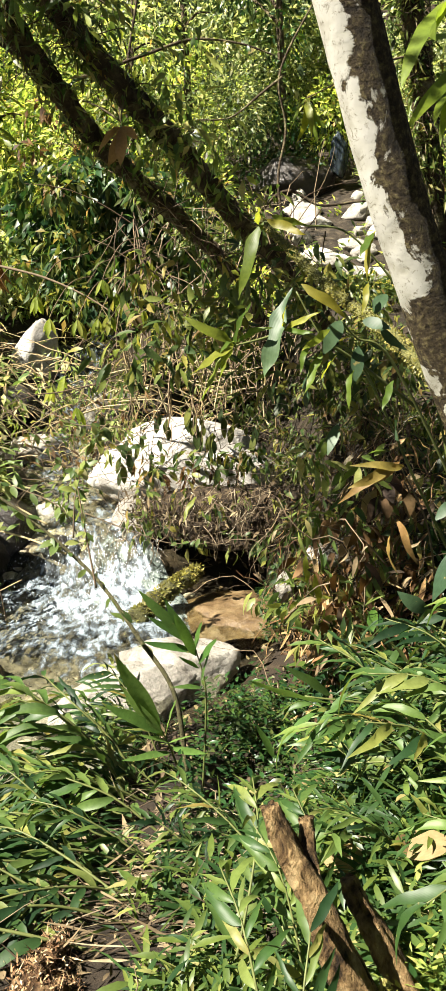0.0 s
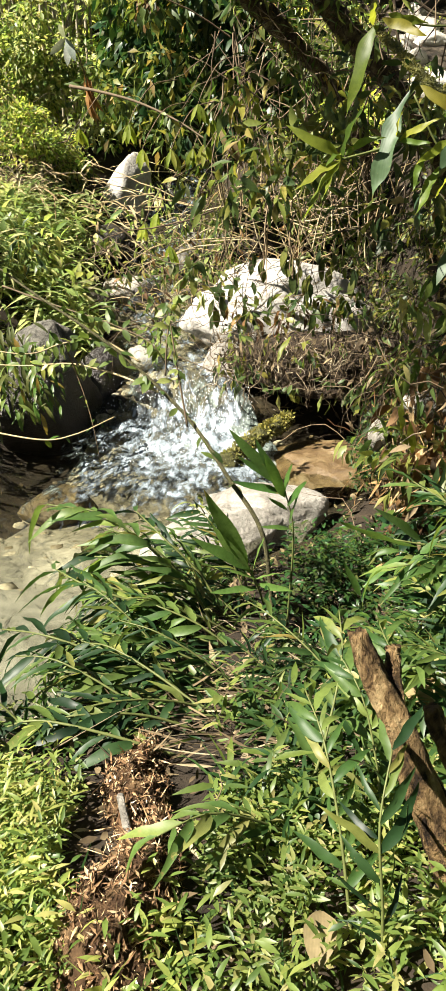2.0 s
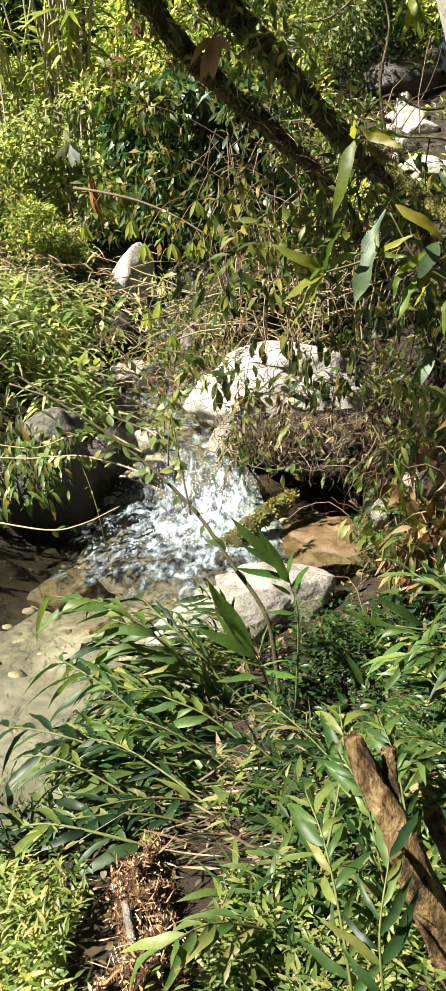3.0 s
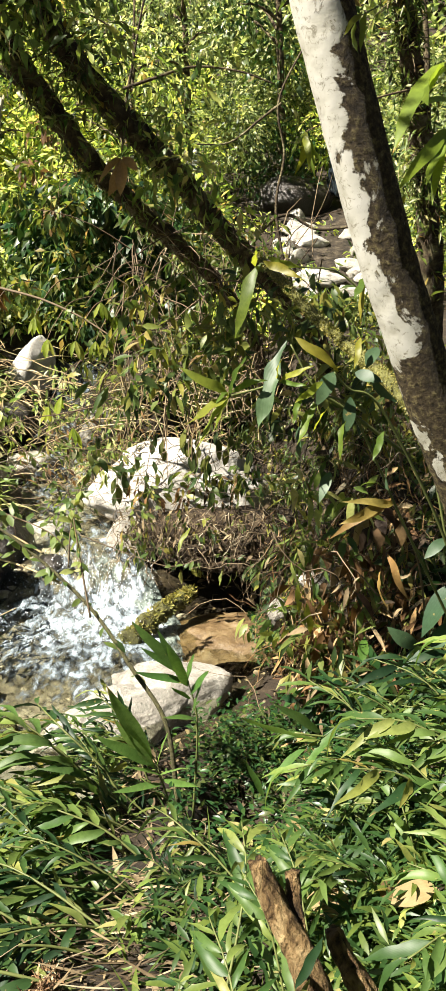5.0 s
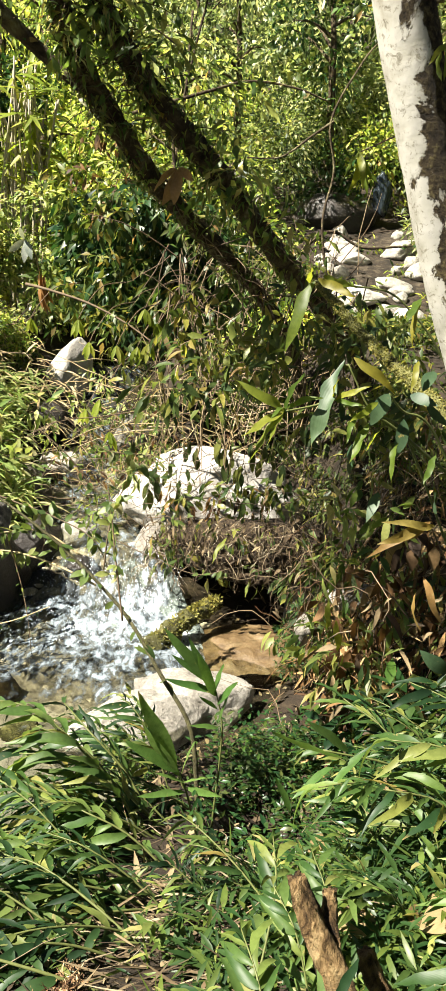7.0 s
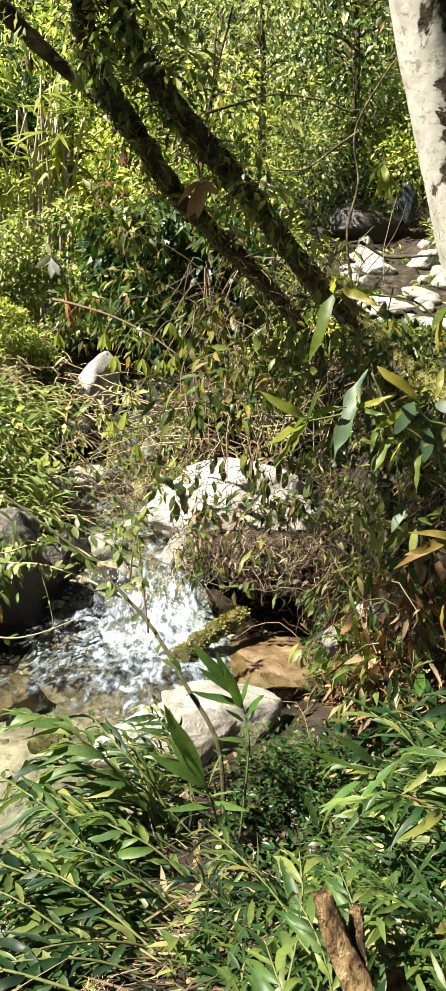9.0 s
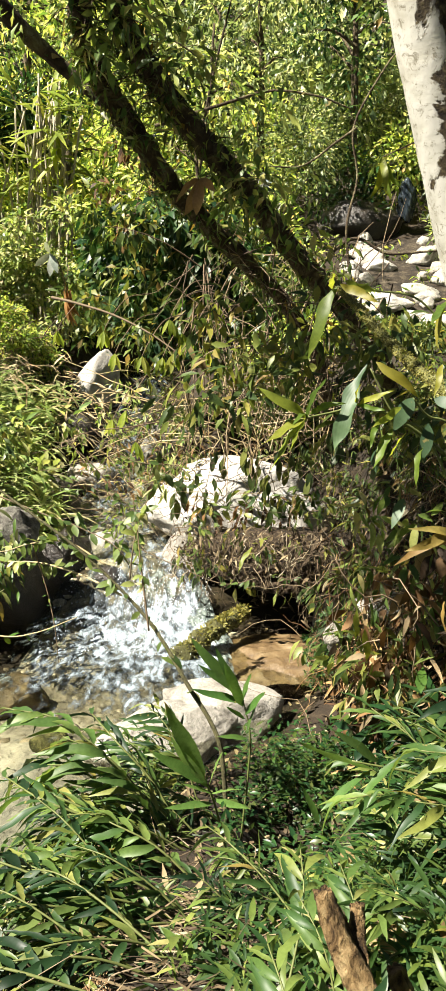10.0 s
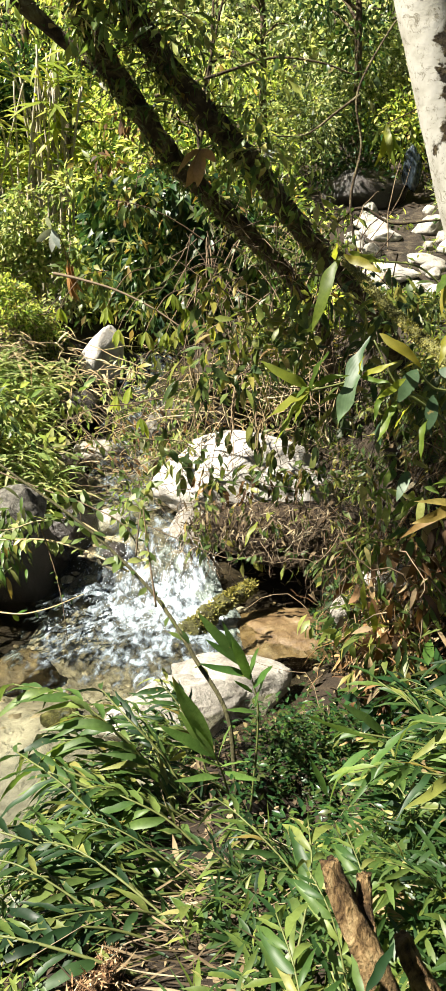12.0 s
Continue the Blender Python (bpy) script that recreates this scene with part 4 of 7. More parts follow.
    part("vine", mesh_np("vine", v, f, m_twig), root, "dry hanging vines")


build_leaning_tree("dark mossy tree trunk leaning far over the stream", [(1.9, 9.4, 0.1), (1.45, 8.5, 1.1), (0.97, 7.6, 1.56), (0.566, 6.9, 1.88), (0.29, 6.4, 2.10), (-0.019, 5.9, 2.40), (-0.338, 5.5, 2.66), (-0.576, 5.2, 2.90), (-0.70, 5.05, 3.06), (-0.80, 4.9, 3.26), (-0.95, 4.75, 3.7), (-1.4, 4.5, 4.6), (-2.0, 4.3, 5.6)], 0.088, 0.052, 21)
build_leaning_tree("thinner dark trunk leaning beside the mossy one", [(1.0, 8.7, 0.1), (0.75, 8.0, 1.1), (0.35, 7.3, 1.65), (0.02, 6.65, 1.93), (-0.30, 6.15, 2.19), (-0.56, 5.75, 2.43), (-0.78, 5.4, 2.72), (-0.945, 5.15, 2.95), (-1.0, 4.95, 3.15), (-1.02, 4.8, 3.5), (-1.2, 4.6, 4.2), (-1.6, 4.4, 5.2)], 0.068, 0.045, 22)
build_leaning_tree("dark upright trunk wrapped in creepers behind the pale tree", [(2.2, 6.9, 0.8), (1.98, 6.5, 1.91), (1.81, 6.3, 2.62), (1.62, 6.1, 3.24), (1.5, 6.0, 3.7), (1.35, 5.9, 4.6)], 0.10, 0.06, 23, "creeper_tree", 0)


def build_mass(name, label, mat, spots, count, radii, length, width, seed, category="foliage", droop=0.3, strip=0):
    rng = np.random.default_rng(seed)
    pieces = []
    for c, s in spots:
        P, D, N, L, W = leaf_cloud(c, np.array(radii) * s * 0.88, int(count * s * s * 0.6), rng, length * 1.15, width * 1.25, droop)
        pieces.append(leaf_strip(P, D, N, L, W, 0.35, strip) if strip else leaf_diamond(P, D, N, L, W))
    v, f = joined(pieces)
    return thing(name, label, category, me=mesh_np(name, v, f, mat), kind="stuff")


def spots_on(rng, n, x0, x1, y0, y1, lift, smin=0.7, smax=1.3, keep=None):
    out = []
    while len(out) < n:
        y = rng.uniform(y0, y1)
        x = rng.uniform(x0, x1) * (1 if x1 < 2.5 else y / y1)
        if keep and not keep(x, y):
            continue
        out.append(((x, y, float(height(x, y)) + lift * rng.uniform(0.1, 1.2)), rng.uniform(smin, smax)))
    return out


def lit_lane(x, y):
    """Open lanes towards the sun, kept low: over the far stones and over the pale upright stone."""
    return (-1.6 < x < 3.9 and 12.6 < y - 0.2 * (2.5 - x) < 16.0) or (x < -1.4 and abs((x + 2) * -0.207 + (y - 11) * 0.978) < 0.8)


def clear_bed(x, y):
    return abs(x - float(table(CHANNEL, y, 1))) > float(table(CHANNEL, y, 2)) + 0.35 and not (1.0 < x < 3.9 and 11.5 < y < 17.5)


rg = np.random.default_rng(31)
build_mass("hillside_foliage", "yellow-green bushes on the far hillside, sunlight put into their leaf colour", m_hill, spots_on(rg, 150, -9, 9, 12, 22, 1.6, 0.4, 1.3, keep=lambda x, y: clear_bed(x, y) and not lit_lane(x, y) and (x / y < 0.03 or rg.random() < 0.35)), 900, (0.8, 0.75, 0.8), 0.12, 0.026, 41)
build_mass("hillside_foliage", "low yellow-green scrub beside the far stones", m_hill, [((x_, y_, float(height(x_, y_)) + 0.15), rg.uniform(0.35, 0.6)) for x_, y_ in zip(rg.uniform(-1.8, 1.4, 40), rg.uniform(12.4, 16.2, 40)) if clear_bed(x_, y_)], 900, (0.8, 0.75, 0.6), 0.11, 0.024, 59)
build_mass("hillside_foliage", "grey-green bushes on the hillside, shade put into their leaf colour", m_far, [((x_ * y_ / 20, y_, float(height(x_ * y_ / 20, y_)) + rg.uniform(0.2, 2.4)), rg.uniform(0.5, 1.3)) for x_, y_ in zip(rg.uniform(-2.5, 9, 130), rg.uniform(13, 21, 130)) if clear_bed(x_ * y_ / 20, y_) and not lit_lane(x_ * y_ / 20, y_)], 700, (0.8, 0.7, 0.8), 0.11, 0.022, 50)
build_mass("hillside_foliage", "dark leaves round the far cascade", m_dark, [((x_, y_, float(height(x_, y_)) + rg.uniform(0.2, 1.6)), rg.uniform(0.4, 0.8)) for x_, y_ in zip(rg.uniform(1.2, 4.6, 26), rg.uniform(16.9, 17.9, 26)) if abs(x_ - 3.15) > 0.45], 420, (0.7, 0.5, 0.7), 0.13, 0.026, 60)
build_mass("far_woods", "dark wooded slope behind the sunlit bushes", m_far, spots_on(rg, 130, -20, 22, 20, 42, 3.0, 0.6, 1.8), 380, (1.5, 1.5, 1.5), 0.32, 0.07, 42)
build_mass("hillside_foliage", "yellow-green scrub on the far bank", m_hill, spots_on(rg, 60, -5.2, -1.3, 10.8, 13.5, 0.7, 0.4, 1.1, keep=lambda x, y: clear_bed(x, y) and (x / y < -0.235 or y > 12) and not lit_lane(x, y)), 420, (0.5, 0.45, 0.45), 0.12, 0.02, 43)
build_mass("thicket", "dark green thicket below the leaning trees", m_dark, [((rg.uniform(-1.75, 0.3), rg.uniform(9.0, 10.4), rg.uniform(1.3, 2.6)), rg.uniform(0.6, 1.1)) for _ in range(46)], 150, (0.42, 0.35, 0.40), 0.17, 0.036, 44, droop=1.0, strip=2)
build_mass("thicket", "fresh mixed leaves over the dark thicket", m_mixed, [((rg.uniform(-2.0, 0.4), rg.uniform(8.7, 9.8), rg.uniform(1.0, 2.7)), rg.uniform(0.4, 0.8)) for _ in range(44)], 150, (0.42, 0.35, 0.40), 0.13, 0.024, 67, droop=0.6, strip=2)
build_mass("thicket", "olive leaves hanging through the thicket", m_olive, [((rg.uniform(-1.1, 0.85), rg.uniform(8.1, 9.4), rg.uniform(0.8, 2.4)), rg.uniform(0.5, 1.0)) for _ in range(36)], 62, (0.45, 0.4, 0.45), 0.15, 0.019, 46, droop=0.8, strip=2)
build_mass("thicket", "mixed leaves hanging before the leaning trunks", m_mixed, [((rg.uniform(-0.4, 1.5), rg.uniform(5.0, 6.3), rg.uniform(0.7, 1.65)), rg.uniform(0.4, 0.8)) for _ in range(22)], 80, (0.36, 0.3, 0.38), 0.12, 0.018, 48, droop=0.7, strip=3)
build_mass("thicket", "mixed leaves on the leaning trunks", m_cover, [((-0.9 + 1.5 * u_ + rg.normal(0, 0.12), 5.15 + 0.75 * u_ + rg.normal(0, 0.15), 3.25 - 1.25 * u_ + rg.normal(0, 0.12)), rg.uniform(0.35, 0.7)) for u_ in np.linspace(0, 1, 14)], 75, (0.34, 0.3, 0.3), 0.10, 0.018, 49, droop=0.5, strip=2)
build_mass("thicket", "leafy sprays before the foot of the leaning trunks", m_mixed, [((rg.uniform(-0.35, 1.5), rg.uniform(5.2, 6.0), rg.uniform(0.8, 1.6)), rg.uniform(0.35, 0.65)) for _ in range(22)], 100, (0.34, 0.3, 0.32), 0.13, 0.021, 55, droop=0.6, strip=3)
build_mass("thicket", "olive leaves and twigs hiding the trunks' feet", m_mixed, [((rg.uniform(0.3, 1.3), rg.uniform(6.0, 6.6), rg.uniform(1.3, 1.95)), rg.uniform(0.3, 0.55)) for _ in range(11)], 120, (0.34, 0.3, 0.32), 0.12, 0.019, 78, droop=0.9, strip=3)
build_mass("thicket", "leaf clumps growing on the leaning trunks", m_cover, [((-0.8 + rg.normal(0, 0.22), 5.1 + rg.normal(0, 0.1), 3.2 + rg.normal(0, 0.22)), rg.uniform(0.4, 0.6)) for _ in range(5)] + [((-0.15 + rg.normal(0, 0.15), 5.55 + rg.normal(0, 0.08), 2.5 + rg.normal(0, 0.15)), rg.uniform(0.3, 0.45)) for _ in range(3)], 100, (0.32, 0.28, 0.3), 0.11, 0.018, 56, droop=0.6, strip=3)
build_mass("thicket", "bright leaf tufts and ferns growing along the leaning trunks", m_cover, [((-1.0 + 1.5 * u_ + rg.normal(0, 0.16), 5.0 + 0.8 * u_ + rg.normal(0, 0.1), 3.4 - 1.35 * u_ + rg.normal(0, 0.14)), rg.uniform(0.3, 0.55)) for u_ in np.linspace(0, 1, 18)], 130, (0.34, 0.28, 0.3), 0.085, 0.013, 70, droop=0.4, strip=2)
build_mass("thicket", "sunlit leaves crowding the upper trunks", m_cover, [((rg.uniform(-0.95, -0.45), rg.uniform(4.6, 4.85), rg.uniform(2.85, 3.3)), rg.uniform(0.3, 0.5)) for _ in range(12)], 90, (0.3, 0.25, 0.28), 0.10, 0.017, 79, droop=0.5, strip=2)
build_mass("hillside_foliage", "bright scrub before the bamboo culms", m_reed, [((x_, y_, 1.0 + 0.3 * (x_ + 4.4) + rg.uniform(0.0, 1.35)), rg.uniform(0.4, 0.65)) for x_, y_ in zip(rg.uniform(-4.4, -2.2, 44), rg.uniform(11.3, 11.9, 44))], 520, (0.5, 0.35, 0.45), 0.10, 0.02, 71)
build_mass("hillside_foliage", "grey-green scrub before the bamboo culms", m_far, [((x_, y_, rg.uniform(1.2, 2.5)), rg.uniform(0.4, 0.7)) for x_, y_ in zip(rg.uniform(-4.4, -2.2, 18), rg.uniform(11.3, 11.6, 18))], 420, (0.5, 0.35, 0.4), 0.09, 0.018, 72)
# Dark leaves added where only a shaded gap lies.
build_mass("hillside_foliage", "near-black foliage standing for a shaded gap behind the bamboo culms", m_dark, [((rg.uniform(-4.2, -2.9), rg.uniform(12.9, 13.3), rg.uniform(3.6, 4.7)), rg.uniform(0.6, 0.9)) for _ in range(12)], 500, (0.5, 0.3, 0.5), 0.11, 0.024, 73)
rs = np.random.default_rng(131)
scrub_ = [(x_, y_, min(0.75 + (y_ - 10.0) * 0.95 + max(0.0, -2.6 - x_) * 0.5, 0.75 + 0.95 * (-2.45 - x_))) for x_, y_ in zip(rs.uniform(-4.1, -2.5, 46), rs.uniform(10.0, 11.3, 46))]
build_mass("hillside_foliage", "fine sunlit yellow-green scrub on the slope past the stream", m_hill, [(c_, rs.uniform(0.35, 0.6)) for c_ in scrub_], 900, (0.42, 0.3, 0.26), 0.06, 0.011, 132, droop=0.2)
build_mass("dry_grass", "pale dry sprays among the scrub past the stream", m_straw, [((c_[0], c_[1] - 0.05, c_[2] + 0.05), rs.uniform(0.3, 0.5)) for c_ in scrub_[::3]], 260, (0.42, 0.3, 0.26), 0.11, 0.006, 133, category="grass", droop=0.8)
build_mass("hillside_foliage", "rust and ochre leaves caught in the scrub", m_tanloose, [((rs.uniform(-1.75, -0.9), rs.uniform(8.9, 9.6), rs.uniform(2.3, 3.2)), rs.uniform(0.3, 0.5)) for _ in range(11)], 150, (0.36, 0.25, 0.3), 0.10, 0.02, 134, droop=0.8, strip=2)
build_mass("thicket", "olive brush on the steep stream bank", m_mixed, [((x_, y_, float(height(x_, y_)) + rg.uniform(0.1, 0.9)), rg.uniform(0.4, 0.95)) for x_, y_ in zip(rg.uniform(0.7, 2.4, 50), rg.uniform(3.7, 8.0, 50))], 190, (0.36, 0.33, 0.33), 0.10, 0.015, 45, droop=1.0, strip=2)
build_mass("undergrowth", "fresh scrub around the far stream bed", m_hill, spots_on(rg, 34, 0.2, 2.4, 9.5, 12.5, 0.5, 0.5, 0.9, keep=lambda x, y: not 0.10 < x / y < 0.25), 260, (0.5, 0.45, 0.4), 0.12, 0.024, 47)


# Mostly out of view; put here to cast shade on the dark rocks.
build_mass("undergrowth", "leafy scrub above the dark rocks beyond the pool, placed to shade them", m_mixed, [((rg.uniform(-3.6, -2.25), rg.uniform(6.3, 7.8), rg.uniform(-0.1, 0.45)), rg.uniform(0.35, 0.6)) for _ in range(10)], 260, (0.4, 0.35, 0.35), 0.12, 0.017, 53, droop=0.9, strip=2)
build_mass("undergrowth", "light sprays of leaves over the upper stream", m_cover, [((x_, y_, float(table(WATER, y_)) + rg.uniform(0.1, 0.75)), rg.uniform(0.3, 0.55)) for x_, y_ in zip(rg.uniform(-2.0, -0.55, 24), rg.uniform(7.3, 9.8, 24))], 190, (0.35, 0.3, 0.3), 0.09, 0.015, 54, droop=0.8, strip=2)


build_mass("undergrowth", "leafy twigs hanging before the boulder's flank", m_mixed, [((rg.uniform(0.25, 1.1), rg.uniform(6.3, 7.0), rg.uniform(-0.35, 0.1)), rg.uniform(0.3, 0.5)) for _ in range(9)], 150, (0.34, 0.25, 0.32), 0.10, 0.016, 57, droop=1.2, strip=2)


build_mass("undergrowth", "thin leafy twigs hanging before the pale boulder", m_mixed, [((rs.uniform(-0.75, 0.75), rs.uniform(6.75, 7.0), rs.uniform(-0.25, 0.2)), rs.uniform(0.3, 0.45)) for _ in range(13)], 95, (0.3, 0.18, 0.3), 0.11, 0.018, 136, droop=1.3, strip=3)
build_mass("undergrowth", "dead tan leaves hanging before the pale boulder", m_tanloose, [((rs.uniform(-0.65, 0.8), rs.uniform(6.75, 7.0), rs.uniform(-0.35, 0.1)), rs.uniform(0.3, 0.45)) for _ in range(8)], 80, (0.3, 0.18, 0.3), 0.10, 0.014, 137, droop=1.3, strip=3)


build_mass("undergrowth", "thin sprays at the edge of the far stream bed", m_hill, [((x_ * y_, y_, float(height(x_ * y_, y_)) + rg.uniform(0.0, 0.4)), rg.uniform(0.3, 0.5)) for x_, y_ in zip(rg.uniform(0.10, 0.26, 22), rg.uniform(11.0, 17.0, 22))], 200, (0.5, 0.45, 0.4), 0.12, 0.02, 58)


def build_reed_bank():
    """Arching grass-like leaves on the bank beyond the pool."""
    rng = np.random.default_rng(52)
    P, D, L = [], [], []
    for _ in range(190):
        x, y = rng.uniform(-3.8, -1.55), rng.uniform(7.2, 10.4)
        if not clear_bed(x, y) or x / y > -0.195:
            continue
        z = float(height(x, y))
        for _ in range(34):
            a = rng.uniform(0, 6.283)
            h = rng.uniform(0.0, 0.5)
            P.append((x + rng.normal(0, 0.06), y + rng.normal(0, 0.06), z + h))
            D.append((math.cos(a), math.sin(a) - 0.3, rng.uniform(-0.1, 0.9)))
            L.append(rng.uniform(0.18, 0.42))
    L = np.array(L)
    v, f = leaf_strip(P, D, (0.05, -0.1, 1), L, L * rng.uniform(0.032, 0.06, len(L)), rng.uniform(0.2, 0.8, len(L)), 4)
    thing("reed_grass", "bright arching bamboo-like grass beyond the pool", "grass", me=mesh_np("reed_grass", v, f, m_reed, True), kind="stuff")


build_reed_bank()


def build_dry_grass():
    """Bleached grass and dead fern above the reeds."""
    rng = np.random.default_rng(63)
    n = 420
    x, y = rng.uniform(-3.6, -1.75, n), rng.uniform(9.2, 10.6, n)
    P = np.stack([x, y, height(x, y) + rng.uniform(0.05, 0.75, n)], 1)
    D = np.stack([rng.normal(0.2, 0.8, n), rng.normal(-0.4, 0.4, n), rng.uniform(-0.3, 0.7, n)], 1)
    L = rng.uniform(0.12, 0.36, n)
    v, f = leaf_strip(P, D, (0.05, -0.4, 1), L, L * rng.uniform(0.02, 0.05, n), rng.uniform(0.2, 0.8, n), 3)
    thing("dry_grass", "bleached straw-coloured grass above the reeds", "grass", me=mesh_np("dry_grass", v, f, m_straw, True), kind="stuff")


build_dry_grass()
build_mass("undergrowth", "low scrub below the far stones", m_mixed, [((k_ * y_, y_, float(height(k_ * y_, y_)) + 0.35), rg.uniform(0.4, 0.65)) for k_, y_ in zip(rg.uniform(0.10, 0.28, 30), rg.uniform(10.0, 12.5, 30))], 380, (0.45, 0.4, 0.3), 0.10, 0.018, 74, strip=2)
# The shade under the bank is put into the dark leaf colour.
build_mass("undergrowth", "deep green leaves below the steep bank, dark colour standing for shade", m_dark, [((x_, y_, float(height(x_, y_)) + rg.uniform(0.1, 0.4)), rg.uniform(0.4, 0.7)) for x_, y_ in zip(rg.uniform(0.75, 1.7, 18), rg.uniform(3.3, 4.6, 18))], 160, (0.32, 0.3, 0.25), 0.15, 0.022, 75, strip=3)
build_mass("undergrowth", "low mixed scrub between reeds and the pale upright stone", m_mixed, [((x_, y_, float(height(x_, y_)) + 0.12), rg.uniform(0.45, 0.8)) for x_, y_ in zip(rg.uniform(-3.7, -2.3, 24), rg.uniform(9.6, 11.6, 24))], 330, (0.4, 0.35, 0.28), 0.11, 0.02, 68, strip=2)
build_mass("undergrowth", "leaves and dead sprays hanging over the brown boulder", m_mixed, [((rg.uniform(-0.5, 1.0), rg.uniform(6.05, 6.4), rg.uniform(-0.6, -0.15)), rg.uniform(0.3, 0.45)) for _ in range(20)], 140, (0.32, 0.2, 0.3), 0.10, 0.017, 69, droop=1.2, strip=2)
build_mass("undergrowth", "mixed leaves and sprays over the upper stream's edge", m_reed, [((x_, y_, float(table(WATER, y_)) + rg.uniform(0.25, 1.15)), rg.uniform(0.3, 0.55)) for x_, y_ in zip(rg.uniform(-1.35, 0.7, 30), rg.uniform(8.4, 9.9, 30))], 170, (0.4, 0.3, 0.32), 0.11, 0.014, 65, droop=0.7, strip=2)
build_mass("undergrowth", "broad leaves standing among the reeds", m_reed, [((x_, y_, float(height(x_, y_)) + rg.uniform(0.2, 0.75)), rg.uniform(0.4, 0.7)) for x_, y_ in zip(rg.uniform(-3.4, -1.85, 9), rg.uniform(7.6, 9.8, 9))], 150, (0.4, 0.35, 0.3), 0.16, 0.026, 66, droop=0.2, strip=3)
build_mass("small_bush", "small-leaved dark green bush beside the sandy pool", m_fine, [((0.68 + rg.normal(0, 0.07), 5.25 + rg.normal(0, 0.05), -0.66 + rg.normal(0, 0.09)), rg.uniform(0.7, 1.0)) for _ in range(9)], 260, (0.12, 0.11, 0.13), 0.035, 0.009, 64, droop=0.2)


def between(a, b, up=(0.1, -0.5, 0.8), roll=0.0):
    """A pose whose x axis runs from a to b, scaled to that length."""
    a, b = Vector(a), Vector(b)
    x = (b - a).normalized()
    y = Vector(up).cross(x).normalized()
    z = x.cross(y)
    m = Matrix((x, y, z)).transposed().to_4x4()
    return Matrix.Translation(a) @ m @ pose(0, 0, 0, roll, 0, 0) @ Matrix.Scale((b - a).length, 4)


def build_ginger():
    """Shoots with alternate lance leaves: a few kinds, copied over the bank."""
    rng = np.random.default_rng(77)
    leaf_meshes = []
    for k in range(12):
        v, f = leaf_strip([(0, 0, 0)], [(1, 0, 0)], (0, 0, 1), 1.0, rng.uniform(0.055, 0.09) if k < 9 else rng.uniform(0.075, 0.10), rng.uniform(0.1, 0.85), 9, rng.uniform(0.2, 0.55), rng.uniform(0.3, 0.45), rng.uniform(-0.9, 0.9), rng.uniform(-0.22, 0.22))
        v = v + np.stack([np.zeros(len(v)), 0.012 * np.sin(v[:, 0] * 13 + k), np.sign(v[:, 1]) * 0.014 * np.sin(v[:, 0] * 21 + 2 * k)], 1) * np.clip(v[:, :1] * 4, 0, 1)
        leaf_meshes.append(mesh_np("leaf", v, f, m_ginger if k < 9 else m_gingerlit, True))
    kinds = []
    for k in range(12):
        # the last kinds carry the paler, sunlit leaf colour
        young = k > 8
        root = thing("ginger_plant", "pale green ginger shoot with lance-shaped leaves, sunlight put into their colour" if young else "wild ginger shoot with long green lance-shaped leaves", "plant", (0, -50, 0), group="ginger shoots on the near bank")
        h = rng.uniform(0.42, 0.78)
        pts = curve([(0, 0, -0.05), (0.01, 0, h * 0.4), (0.07, rng.normal(0, 0.02), h * 0.78), (0.2, rng.normal(0, 0.04), h)], 6)
        tang = unit(np.gradient(pts, axis=0))
        v, f = tube(pts, np.linspace(0.006, 0.0025, len(pts)), 6)
        part("stem", mesh_np("stem", v, f, m_stem, True), root)
        n = rng.integers(13, 18)
        for j in range(n):
            u = 0.22 + 0.78 * j / (n - 1)
            i = int(u * (len(pts) - 1))
            p, T = pts[i], tang[i]
            side = 1 if j % 2 else -1
            open_ = rng.uniform(0.45, 0.95) * (1 - 0.55 * max(u - 0.6, 0))
            back = np.array([-T[2], 0.0, T[0]])
            D = unit(T * rng.uniform(0.6, 0.95) + np.array([0, side * open_, 0]) - back * rng.uniform(-0.25, 0.3) + rng.normal(0, 0.12, 3))
            L = rng.uniform(0.13, 0.25) * (1 if u < 0.9 else 0.85)
            part("leaf", leaf_meshes[rng.integers(9, 12) if young else rng.integers(9)], root, m=between(p, p + D * L, unit(back + rng.normal(0, 0.3, 3)), rng.normal(0, 18)))
        kinds.append(root)
